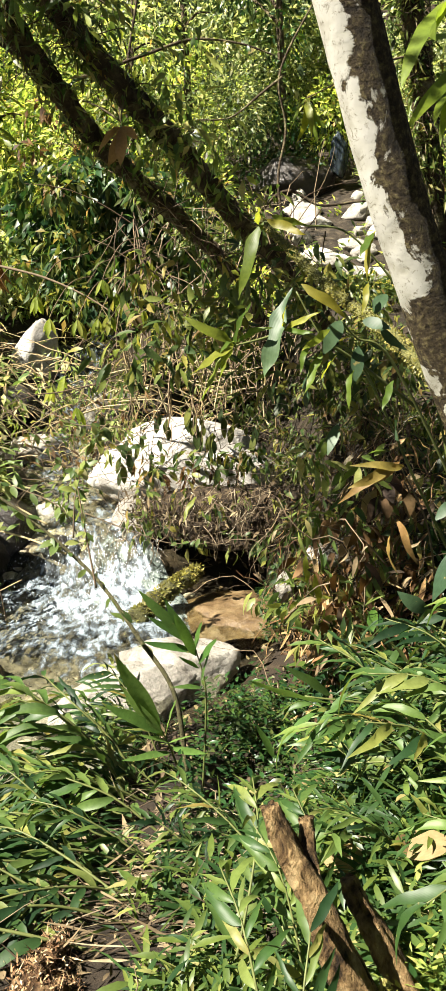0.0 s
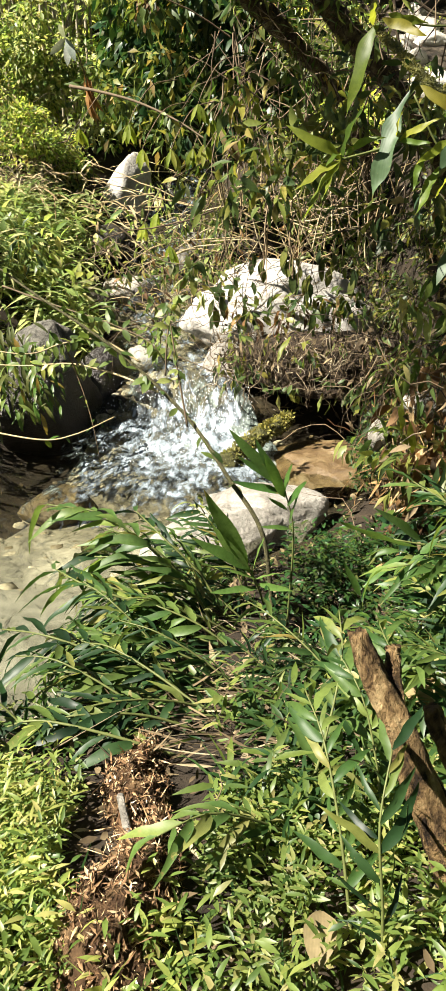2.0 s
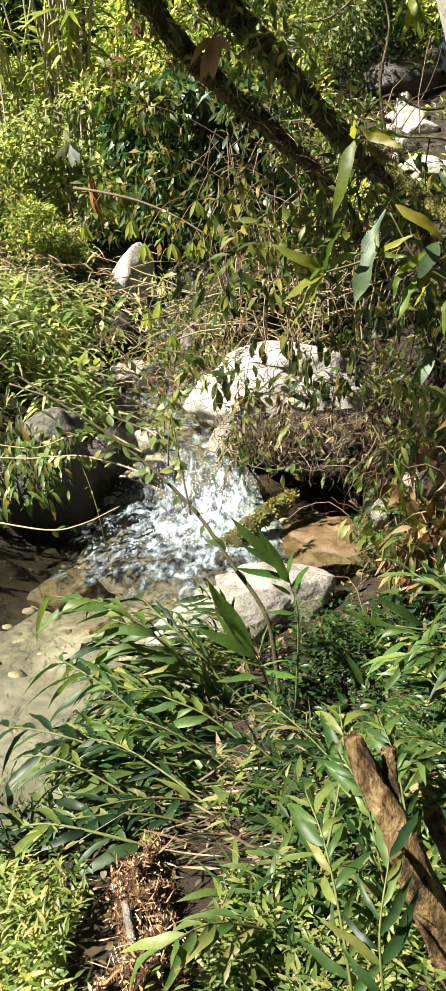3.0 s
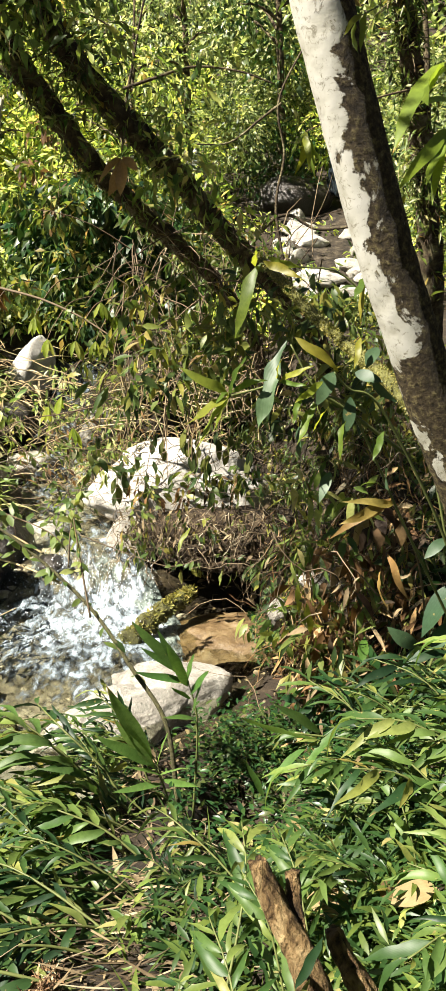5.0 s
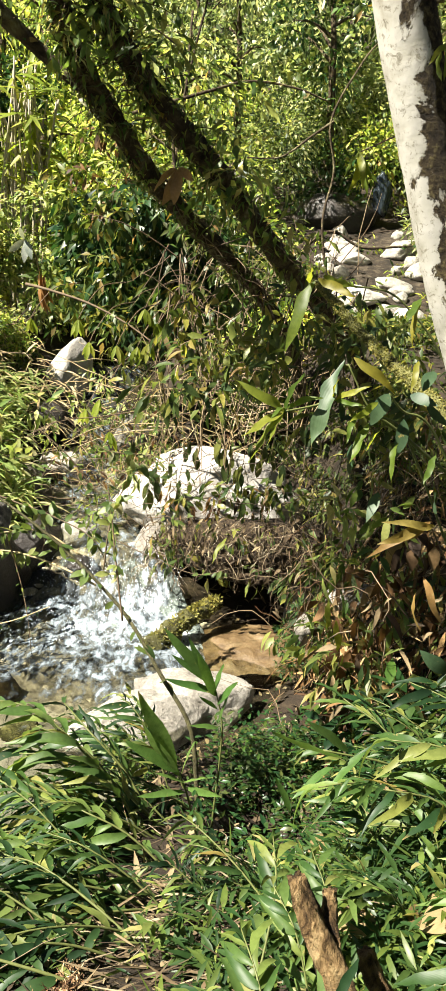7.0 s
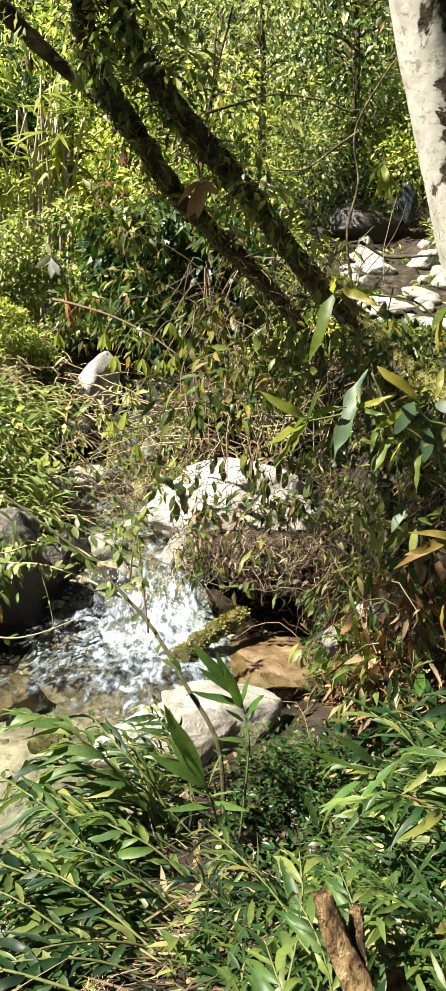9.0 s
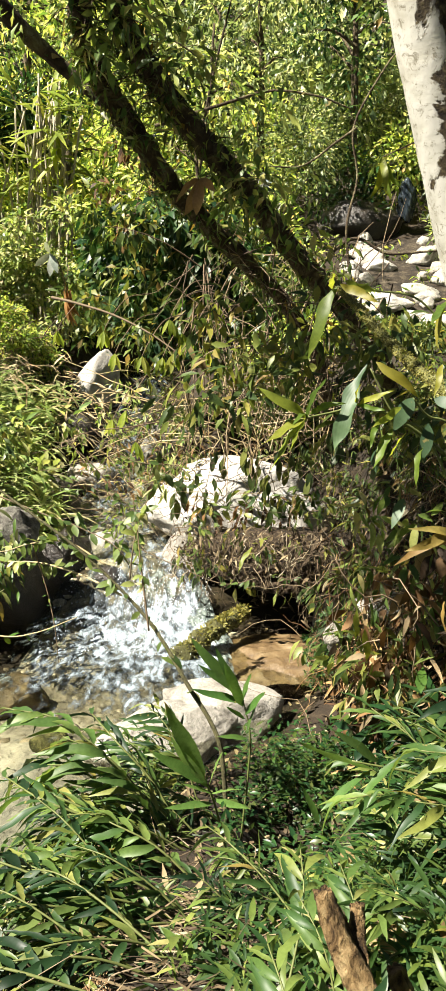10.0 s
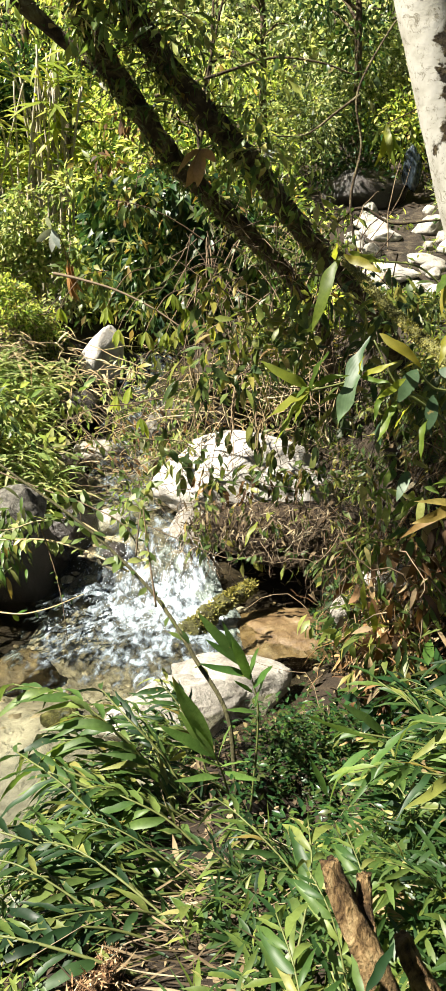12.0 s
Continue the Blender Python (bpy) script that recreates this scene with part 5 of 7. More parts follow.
    zones = [  # x0, x1, y0, y1, number, heading, spread, lean, size, share of shoots in the sunlit leaf colour
        (-0.5, -0.12, 2.6, 3.3, 15, 184, 22, 54, 0.85, 0.5),
        (-0.36, -0.08, 2.65, 3.15, 10, 182, 16, 43, 1.12, 0.5),
        (-0.35, 0.08, 1.9, 2.6, 15, 184, 30, 58, 0.9, 0.35),
        (-0.45, 0.05, 1.6, 1.95, 9, 186, 25, 64, 0.8, 0.0),
        (-0.1, 0.25, 1.95, 2.35, 6, 178, 45, 48, 0.6, 0.2),
        (-0.4, 0.02, 3.3, 4.0, 12, 178, 60, 30, 0.85, 0.2),
        (-0.5, -0.05, 4.0, 4.4, 5, 178, 50, 20, 0.7, 0.2),
        (0.95, 1.8, 2.3, 3.2, 22, 176, 35, 46, 0.8, 0.45),
        (0.66, 1.3, 1.6, 2.25, 22, 172, 40, 36, 0.72, 0.55),
        (0.30, 0.62, 1.65, 2.2, 10, 170, 60, 30, 0.5, 0.4),
        (0.05, 1.0, 0.85, 1.4, 34, 150, 70, 26, 0.6, 0.9),
        (-0.9, -0.5, 1.35, 1.8, 7, 190, 40, 50, 0.6, 0.3),
        (0.85, 1.6, 3.1, 3.7, 9, 178, 40, 40, 0.7, 0.2)]
    for x0, x1, y0, y1, n, head, spread, lean, size, fresh in zones:
        for _ in range(n):
            x, y = rng.uniform(x0, x1), rng.uniform(y0, y1)
            if 0.24 < x < 0.72 and y < 1.32:  # shoots left out here to keep the stump in the camera's view
                continue
            kd = kinds[rng.integers(9, 12) if rng.random() < fresh else rng.integers(9)]
            m = pose(x, y, float(height(x, y)), 0, 0, head + rng.uniform(-spread, spread)) @ pose(0, 0, 0, rng.normal(0, 8), lean + rng.normal(0, 10), 0)
            kd.scale = (size * rng.uniform(0.8, 1.15),) * 3
            copy_thing(kd, m)
    for kd in kinds:
        for o in (*kd.children_recursive, kd):
            bpy.data.objects.remove(o)


build_ginger()


def herb_leaves(rng, x, y, per, height_, length, width, spread=1.0):
    """Little herbs: leaves set in whorls up short stems."""
    n = len(x)
    z = height(x, y)
    hh = height_ * rng.uniform(0.4, 1.3, n)
    lean = rng.normal(0, 0.25, (n, 2))
    P, D = [], []
    for k in range(per):
        u = (k + 0.6) / per
        a = k * 2.4 + rng.uniform(0, 6.28, n) * 0.4 + x * 50
        P.append(np.stack([x + lean[:, 0] * hh * u, y + lean[:, 1] * hh * u, z + hh * u], 1))
        D.append(np.stack([np.cos(a) * spread, np.sin(a) * spread, np.full(n, 0.15 + 0.5 * u) + rng.normal(0, 0.25, n)], 1))
    P, D = np.concatenate(P), np.concatenate(D)
    m = len(P)
    L = length * rng.uniform(0.5, 1.3, m)
    return leaf_strip(P, D, unit(rng.normal(0, 0.3, (m, 3)) + [0, 0, 1]), L, L * width * rng.uniform(0.8, 1.2, m), 0.3, 3)


def build_cover():
    rng = np.random.default_rng(90)

    def field(n, x0, x1, y0, y1, margin=0.15):
        x, y = rng.uniform(x0, x1, n), rng.uniform(y0, y1, n)
        y = np.where((y0 < 0.6) & (rng.random(n) < 0.22), y0 - np.abs(rng.normal(0, 0.8, n)), y)
        x = np.where(rng.random(n) < 0.12, x + np.sign(x) * np.abs(rng.normal(0, 0.8, n)), x)
        pile = np.exp(-(((x + 0.30) / 0.16) ** 2 + ((y - 1.35) / 0.38) ** 2)) > 0.35
        wet = np.abs(x - table(CHANNEL, y, 1)) < table(CHANNEL, y, 2) + margin
        hollow = ((x - 0.3) / 0.3) ** 2 + ((y - 3.1) / 0.75) ** 2 < 1
        ok = ~pile & ~wet & ~(hollow & (rng.random(n) < 0.8))
        ok &= ~((x < 0.15) & (y > 1.45) & (rng.random(n) < 0.7))
        return x[ok], y[ok]

    v, f = joined([herb_leaves(rng, *field(3300, -0.95, 1.3, 0.45, 1.5), 9, 0.11, 0.038, 0.12), herb_leaves(rng, *field(1300, -0.95, -0.38, 0.5, 1.5), 9, 0.12, 0.036, 0.10), herb_leaves(rng, *field(260, -0.9, 2.2, 1.5, 2.9), 8, 0.16, 0.08, 0.11)])
    thing("ground_cover", "low fresh green herbs covering the near bank", "foliage", me=mesh_np("ground_cover", v, f, m_cover, True), kind="stuff")
    v, f = herb_leaves(rng, *field(620, -0.1, 0.78, 1.25, 2.3), 9, 0.11, 0.085, 0.085)
    thing("ground_cover", "fine narrow-leaved herbs in a dense green patch", "foliage", me=mesh_np("ground_cover", v, f, m_fine, True), kind="stuff")
    # the hollow's shade is painted by the dark leaf colour
    v, f = herb_leaves(rng, *field(950, -0.05, 0.85, 2.5, 4.6), 9, 0.22, 0.05, 0.17)
    thing("undergrowth", "small-leaved undergrowth with dark leaf colour for the shade in a hollow", "foliage", me=mesh_np("undergrowth", v, f, m_dark, True), kind="stuff")
    x, y = field(8000, -1.3, 1.8, 0.5, 4.3)
    n = len(x)
    P = np.stack([x, y, height(x, y)], 1)
    D = unit(np.stack([rng.normal(-0.2, 0.8, n), rng.normal(0, 0.8, n), rng.uniform(0.1, 1, n)], 1))
    v, f = leaf_strip(P, D, (0.3, -0.5, 0.8), rng.uniform(0.06, 0.2, n), rng.uniform(0.0015, 0.0045, n), rng.uniform(0.3, 0.8, n), 3)
    thing("grass", "fine grass blades among the ground cover", "grass", me=mesh_np("grass", v, f, m_fine, True), kind="stuff")
    n = 9000
    x, y = rng.normal(0.3, 1.5, n), rng.uniform(-3.0, 8.0, n)
    dry = np.abs(x - table(CHANNEL, y, 1)) > table(CHANNEL, y, 2) + 0.25
    x, y = x[dry], y[dry]
    n = len(x)
    P = np.stack([x, y, height(x, y) + 0.012], 1)
    D = unit(np.stack([rng.normal(0, 1, n), rng.normal(0, 1, n), rng.normal(0.1, 0.2, n)], 1))
    v, f = leaf_strip(P, D, unit(rng.normal(0, 0.4, (n, 3)) + [0, 0, 1]), rng.uniform(0.02, 0.055, n) * np.where(y > 2.2, 1.8, 1), rng.uniform(0.003, 0.010, n) * np.where(y > 2.2, 1.8, 1), rng.uniform(-0.5, 0.6, n), 3)
    thing("leaf_litter", "dry brown fallen leaves on the soil", "leaf litter", me=mesh_np("leaf_litter", v, f, m_deadleaf), kind="stuff")


build_cover()


def build_surroundings():
    """Low growth that carries the banks on beside and behind the viewpoint."""
    rng = np.random.default_rng(97)
    n = 5200
    x, y = rng.uniform(-7.5, 7.5, n), rng.uniform(-5.0, 9.0, n)
    ok = (np.abs(x - table(CHANNEL, y, 1)) > table(CHANNEL, y, 2) + 0.5) & ~((np.abs(x) < 1.6) & (y > 0.2))
    x, y = x[ok], y[ok]
    v, f = herb_leaves(rng, x, y, 7, 0.18, 0.11, 0.14)
    thing("ground_cover", "low herbs spread over the forest banks", "foliage", me=mesh_np("ground_cover", v, f, m_mixed, True), kind="stuff")


build_surroundings()
build_mass("thicket", "bushes on the bank above the steep slope", m_mixed, [((0.6 * y_ + d_, y_, float(height(0.6 * y_ + d_, y_)) + 0.3), rg.uniform(0.6, 1.0)) for y_, d_ in zip(rg.uniform(1.0, 9.0, 24), rg.uniform(0.9, 3.5, 24))], 240, (0.6, 0.6, 0.5), 0.13, 0.024, 76, strip=2)
build_mass("thicket", "bushes on the bank across the stream", m_mixed, spots_on(rg, 22, -7.0, -4.2, 1.0, 9.5, 0.25, 0.5, 0.8), 240, (0.6, 0.6, 0.35), 0.13, 0.024, 77, strip=2)


def build_stub():
    base = np.array([0.36, 1.09, 0.1])
    root = thing("broken_stump", "rotten forked brown stump with broken tips", "stump", base)

    def prong(name, pts, r0, r1, seed, label=""):
        p = curve(np.array(pts) - base, 14)
        sides = 26
        v, f = tube(p, np.linspace(r0, r1, len(p)), sides, 0.05, seed)
        ring = v[:-2].reshape(len(p), sides, 3)
        rg_ = np.random.default_rng(seed)
        groove = 1 + 0.14 * np.sin(np.arange(sides) * 1.45 + seed) * rg_.uniform(0.3, 1, sides) + rg_.normal(0, 0.06, sides)
        k = np.linspace(0, 1, len(p))[:, None]
        j = np.arange(sides)[None]
        # grooves, swellings and knots
        sway = groove[None] + 0.10 * np.sin(k * 17 + j * 0.9) + 0.07 * np.sin(k * 41 + j * 2.3) + 0.16 * np.exp(-((k - 0.62) / 0.05) ** 2) * np.cos(j * 0.24 + seed) + 0.13 * np.exp(-((k - 0.35) / 0.06) ** 2) * np.sin(j * 0.24 + 2 * seed)
        ring[:] = p[:, None] + (ring - p[:, None]) * sway[:, :, None]
        ring[-1] += (p[-1] - p[-3]) * rg_.uniform(-0.9, 0.25, sides)[:, None]
        part(name, mesh_np(name, v, f, m_stub, True), root, label)

    prong("main_prong", [(0.44, 1.04, -0.05), (0.345, 1.10, 0.19), (0.272, 1.155, 0.36), (0.212, 1.2, 0.49), (0.167, 1.235, 0.585), (0.138, 1.25, 0.655)], 0.047, 0.016, 1)
    prong("side_prong", [(0.235, 1.19, 0.46), (0.216, 1.22, 0.52), (0.212, 1.26, 0.56), (0.212, 1.28, 0.605)], 0.017, 0.013, 2)
    prong("back_prong", [(0.47, 1.16, -0.05), (0.42, 1.21, 0.2), (0.36, 1.265, 0.325), (0.318, 1.29, 0.40), (0.298, 1.3, 0.445)], 0.033, 0.015, 4)
    rng = np.random.default_rng(33)
    n = 520
    u = rng.random(n) ** 0.8
    P = np.outer(1 - u, (0.335, 1.185, 0.34)) + np.outer(u, (0.45, 1.10, 0.03)) + rng.normal(0, 1, (n, 3)) * np.array([0.016, 0.012, 0.02]) * (0.5 + 1.1 * u)[:, None] + np.array([0, -0.018, 0])
    D = np.stack([rng.normal(-0.1, 0.6, n), rng.normal(-0.5, 0.4, n), rng.normal(-0.3, 0.7, n)], 1)
    L = rng.uniform(0.008, 0.026, n)
    v, f = leaf_strip(P, D, unit(rng.normal(0, 0.5, (n, 3)) + [-0.3, -0.5, 0.6]), L, L * 0.2, 0.4, 3)
    thing("creeper", "pale olive creeper leaves and moss clinging to the stump", "creeper", me=mesh_np("creeper", v, f, m_moss, True), kind="stuff")


build_stub()


def build_wood_pile():
    """A collapsed rotten trunk: a low crumbling ridge with fibres and chips."""
    rng = np.random.default_rng(12)
    line = curve([(-0.24, 0.72, 0), (-0.31, 0.95, 0), (-0.27, 1.18, 0), (-0.34, 1.42, 0), (-0.36, 1.68, 0)], 14)
    nu, na = len(line), 22
    rows = []
    for k, p in enumerate(line):
        u = k / (nu - 1)
        w = (0.105 - 0.04 * u) * math.sin(math.pi * min(max(u, 0.04), 0.96)) ** 0.5 * (1 + 0.25 * math.sin(9 * u))
        for j in range(na):
            a = math.pi * j / (na - 1)
            x = p[0] + w * math.cos(a)
            y = p[1]
            q = Vector((x * 14, y * 14, a * 2))
            d = 0.030 * noise.noise(q) + 0.018 * noise.noise(q * 2.7) + 0.010 * noise.noise(q * 7)
            rows.append((x + d * 0.6, y + d * 0.5, float(height(x, y)) - 0.02 + 0.13 * (w / 0.1) * math.sin(a) + d))
    i = np.arange(na * (nu - 1)).reshape(nu - 1, na)[:, :-1].ravel()
    root = thing("rotten_trunk", "collapsed reddish-brown rotten trunk crumbling on the bank", "log", me=mesh_np("rotten_trunk", rows, np.stack([i, i + 1, i + 1 + na, i + na], 1), m_rotten, True))
    n = 6500
    k = rng.integers(0, nu, n)
    a = rng.uniform(0.05, math.pi - 0.05, n)
    V = np.array(rows).reshape(nu, na, 3)
    P = V[k, np.clip((a / math.pi * (na - 1)).astype(int), 0, na - 1)] + rng.normal(0, 0.008, (n, 3)) + np.array([0, 0, 0.004])
    D = unit(np.stack([rng.normal(0, 0.7, n), rng.normal(0, 1, n), rng.normal(-0.2, 0.7, n)], 1))
    L = rng.uniform(0.006, 0.024, n) * np.where(rng.random(n) < 0.1, 3.2, 1)
    v, f = leaf_strip(P, D, unit(rng.normal(0, 1, (n, 3)) + [0, -0.3, 0.6]), L, rng.uniform(0.0008, 0.0038, n), rng.uniform(-0.4, 0.5, n), 2, 0.5)
    part("splinter_layer", mesh_np("splinter_layer", v, f, m_chip), root, "loose pale splinters")["kind"] = "stuff"
    v, f = tube(curve([(-0.345, 1.31, 0.16), (-0.325, 1.25, 0.165), (-0.30, 1.18, 0.17)], 5), 0.009, 6, 0.1, 2)
    thing("white_stick", "short bleached white stick lying on the rotten trunk", "stick", me=mesh_np("white_stick", v, f, m_rock, True))


build_wood_pile()


def build_twigs():
    rng = np.random.default_rng(61)
    n = 170
    s = np.stack([rng.uniform(0.5, 1.9, n), rng.uniform(3.4, 7.2, n), np.zeros(n)], 1)
    s[:, 2] = height(s[:, 0], s[:, 1]) + rng.uniform(0.1, 1.3, n)
    w = np.stack([rng.normal(-0.3, 0.8, n), rng.normal(0, 0.5, n), rng.normal(-0.3, 0.9, n)], 1)
    v, f = twigs(s, w, rng.uniform(0.25, 0.8, n), 0.0038, rng, 0.5, 0.32, 8)
    thing("dry_twigs", "tangle of dry brown twigs hanging over the steep bank", "twigs", me=mesh_np("dry_twigs", v, f, m_twig), kind="stuff")
    n = 170
    s = np.stack([rng.uniform(-0.6, 1.2, n), rng.uniform(5.9, 8.6, n), rng.uniform(0.6, 2.1, n)], 1)
    w = np.stack([rng.normal(-0.25, 0.4, n), rng.normal(0, 0.3, n), rng.normal(-0.2, 1.0, n)], 1)
    v, f = twigs(s, w, rng.uniform(0.3, 0.9, n), 0.006, rng, 0.2, 0.18)
    thing("dry_twigs", "thin upright stems and dead vines in the thicket", "twigs", me=mesh_np("dry_twigs", v, f, m_twig), kind="stuff")
    n = 48
    s = np.stack([rng.uniform(-0.5, 1.0, n), rng.uniform(6.6, 8.2, n), rng.uniform(0.2, 0.9, n)], 1)
    w = np.stack([rng.normal(-0.1, 0.22, n), rng.normal(0, 0.2, n), rng.normal(1.0, 0.2, n)], 1)
    v, f = twigs(s, w, rng.uniform(0.3, 0.8, n), 0.007, rng, 0.1, 0.12)
    thing("dry_stems", "pale upright dead stems before the dark thicket", "twigs", me=mesh_np("dry_stems", v, f, m_straw), kind="stuff")
    # straw-coloured stems lying across the stream above the boulder
    n = 60
    s = np.stack([rng.uniform(-1.3, 0.7, n), rng.uniform(7.7, 9.0, n), rng.uniform(0.1, 0.85, n)], 1)
    w = np.stack([rng.choice([-1, 1], n) * rng.uniform(0.5, 1, n), rng.normal(0, 0.3, n), rng.normal(0, 0.25, n)], 1)
    v, f = twigs(s, w, rng.uniform(0.4, 1.2, n), 0.007, rng, 0.15, 0.15)
    thing("dry_twigs", "straw-coloured dead stems lying across the stream", "twigs", me=mesh_np("dry_twigs", v, f, m_straw), kind="stuff")
    n = 40
    s = np.stack([rng.uniform(-2.0, -0.4, n), rng.uniform(7.0, 9.4, n), rng.uniform(-0.4, 0.5, n)], 1)
    w = np.stack([rng.choice([-1, 1], n) * rng.uniform(0.4, 1, n), rng.normal(0, 0.3, n), rng.normal(0, 0.4, n)], 1)
    v, f = twigs(s, w, rng.uniform(0.3, 0.7, n), 0.005, rng, 0.3, 0.25)
    thing("dry_twigs", "thin dead sticks caught over the upper stream", "twigs", me=mesh_np("dry_twigs", v, f, m_root), kind="stuff")
    n = 150
    s = np.stack([rng.uniform(-1.55, 0.5, n), rng.uniform(7.7, 9.2, n), np.zeros(n)], 1)
    s[:, 2] = table(WATER, s[:, 1]) + rng.uniform(0.0, 0.75, n)
    w = np.stack([rng.choice([-1, 1], n) * rng.uniform(0.2, 1, n), rng.normal(0, 0.4, n), rng.normal(0, 0.55, n)], 1)
    v, f = twigs(s, w, rng.uniform(0.2, 0.65, n), 0.0045, rng, 0.35, 0.4, 7)
    thing("dry_twigs", "tangled tan twigs over the stream above the boulder", "twigs", me=mesh_np("dry_twigs", v, f, m_straw), kind="stuff")
    for m, mat, label in ((420, m_mixed, "small green leaves on the tangle above the boulder"), (260, m_tanloose, "tan dead leaves caught in the tangle above the boulder")):
        k = rng.integers(0, n, m)
        P = s[k] + w[k] * rng.uniform(0, 0.4, (m, 1)) + rng.normal(0, 0.05, (m, 3))
        D = np.stack([rng.normal(0, 0.6, m), rng.normal(-0.3, 0.4, m), rng.normal(-0.5, 0.6, m)], 1)
        L = rng.uniform(0.06, 0.14, m)
        v, f = leaf_strip(P, D, unit(rng.normal(0, 0.6, (m, 3)) + [-0.3, -0.5, 0.6]), L, L * 0.13, 0.4, 3)
        thing("caught_leaves", label, "leaves", me=mesh_np("caught_leaves", v, f, mat, True), kind="stuff")
    n = 42
    s = np.stack([rng.uniform(-0.7, 0.9, n), rng.uniform(6.7, 7.0, n), rng.uniform(-0.2, 0.4, n)], 1)
    w = np.stack([rng.normal(-0.1, 0.5, n), rng.normal(0, 0.15, n), rng.normal(-0.8, 0.4, n)], 1)
    v, f = twigs(s, w, rng.uniform(0.2, 0.5, n), 0.003, rng, 0.3, 0.3, 7)
    thing("dry_twigs", "thin brown twigs hanging before the pale boulder", "twigs", me=mesh_np("dry_twigs", v, f, m_twig), kind="stuff")
    n = 80
    s = np.stack([rng.uniform(-1.5, 0.3, n), rng.uniform(6.6, 7.4, n), rng.uniform(-0.45, 0.35, n)], 1)
    w = np.stack([rng.choice([-1, 1], n) * rng.uniform(0.4, 1, n), rng.normal(0, 0.3, n), rng.normal(-0.1, 0.45, n)], 1)
    v, f = twigs(s, w, rng.uniform(0.2, 0.7, n), 0.0034, rng, 0.3, 0.22, 7)
    thing("dry_twigs", "thin tan twigs tangled over the stream beside the boulder", "twigs", me=mesh_np("dry_twigs", v, f, m_root), kind="stuff")
    n = 130
    s = np.stack([rng.uniform(0.4, 1.35, n), rng.uniform(4.2, 4.9, n), rng.uniform(-0.45, 0.85, n)], 1)
    w = np.stack([rng.normal(-0.1, 0.6, n), rng.normal(-0.1, 0.4, n), rng.normal(-0.5, 0.8, n)], 1)
    v, f = twigs(s, w, rng.uniform(0.15, 0.5, n), 0.0021, rng, 0.4, 0.3, 8)
    thing("dry_twigs", "sunlit tan twigs and vines over the steep bank", "twigs", me=mesh_np("dry_twigs", v, f, m_root), kind="stuff")
    n = 130
    s = np.stack([rng.uniform(-4.6, -2.5, n), rng.uniform(9.8, 11.2, n), np.zeros(n)], 1)
    s[:, 2] = height(s[:, 0], s[:, 1]) + rng.uniform(0.1, 0.9, n)
    w = np.stack([rng.normal(0, 1, n), rng.normal(0, 0.4, n), rng.normal(0.1, 0.6, n)], 1)
    v, f = twigs(s, w, rng.uniform(0.4, 1.1, n), 0.008, rng, 0.3, 0.3)
    thing("dry_twigs", "dry brown brush on the bank above the reed grass", "twigs", me=mesh_np("dry_twigs", v, f, m_root), kind="stuff")
    # roots and thin stalks over the dark undercut
    n = 230
    s = np.stack([rng.uniform(-0.55, 1.1, n), rng.uniform(6.05, 6.5, n), rng.uniform(-0.5, -0.15, n)], 1)
    w = np.stack([rng.normal(-0.3, 1, n), rng.normal(-0.2, 0.3, n), rng.normal(-0.4, 0.5, n)], 1)
    v, f = twigs(s, w, rng.uniform(0.2, 0.55, n), 0.0042, rng, 0.4, 0.65, 8)
    thing("dry_roots", "thin pale roots hanging before the dark undercut", "roots", me=mesh_np("dry_roots", v, f, m_root), kind="stuff")
    n = 520
    P = np.stack([rng.uniform(-0.5, 1.0, n), rng.uniform(6.05, 6.5, n), rng.uniform(-0.5, -0.12, n)], 1)
    D = np.stack([rng.normal(0, 0.6, n), rng.normal(-0.2, 0.4, n), rng.normal(-0.8, 0.5, n)], 1)
    v, f = leaf_strip(P, D, unit(rng.normal(0, 0.6, (n, 3)) + [0.2, -0.6, 0.6]), rng.uniform(0.04, 0.12, n), rng.uniform(0.005, 0.014, n), 0.3, 2)
    thing("dead_leaves", "withered leaves and roots clinging to the boulder's face", "leaves", me=mesh_np("dead_leaves", v, f, m_deadleaf), kind="stuff")
    n = 240
    s = np.stack([rng.uniform(0.65, 1.6, n), rng.uniform(4.4, 6.3, n), np.zeros(n)], 1)
    s[:, 2] = height(s[:, 0], s[:, 1]) + rng.uniform(0.25, 1.0, n)
    w = np.stack([rng.normal(-0.1, 0.25, n), rng.normal(-0.1, 0.2, n), rng.normal(-1.0, 0.2, n)], 1)
    v, f = twigs(s, w, rng.uniform(0.15, 0.5, n), 0.004, rng, 0.6, 0.5, 7)
    thing("dry_roots", "rusty dead fern stalks hanging down the steep bank", "roots", me=mesh_np("dry_roots", v, f, m_rustloose), kind="stuff")
    # dry and olive leaves caught in all of this
    n = 420
    P = np.stack([rng.uniform(0.45, 1.8, n), rng.uniform(3.6, 7.0, n), np.zeros(n)], 1)
    P[:, 2] = height(P[:, 0], P[:, 1]) + rng.uniform(0.05, 1.2, n)
    D = np.stack([rng.normal(-0.2, 0.6, n), rng.normal(-0.1, 0.5, n), rng.normal(-0.8, 0.5, n)], 1)
    v, f = leaf_strip(P, D, unit(rng.normal(0, 0.6, (n, 3)) + [0.2, -0.6, 0.6]), rng.uniform(0.04, 0.12, n), rng.uniform(0.006, 0.018, n), 0.6, 4)
    thing("dead_leaves", "withered brown leaves caught in the twigs", "leaves", me=mesh_np("dead_leaves", v, f, m_deadleaf, True), kind="stuff")


build_twigs()


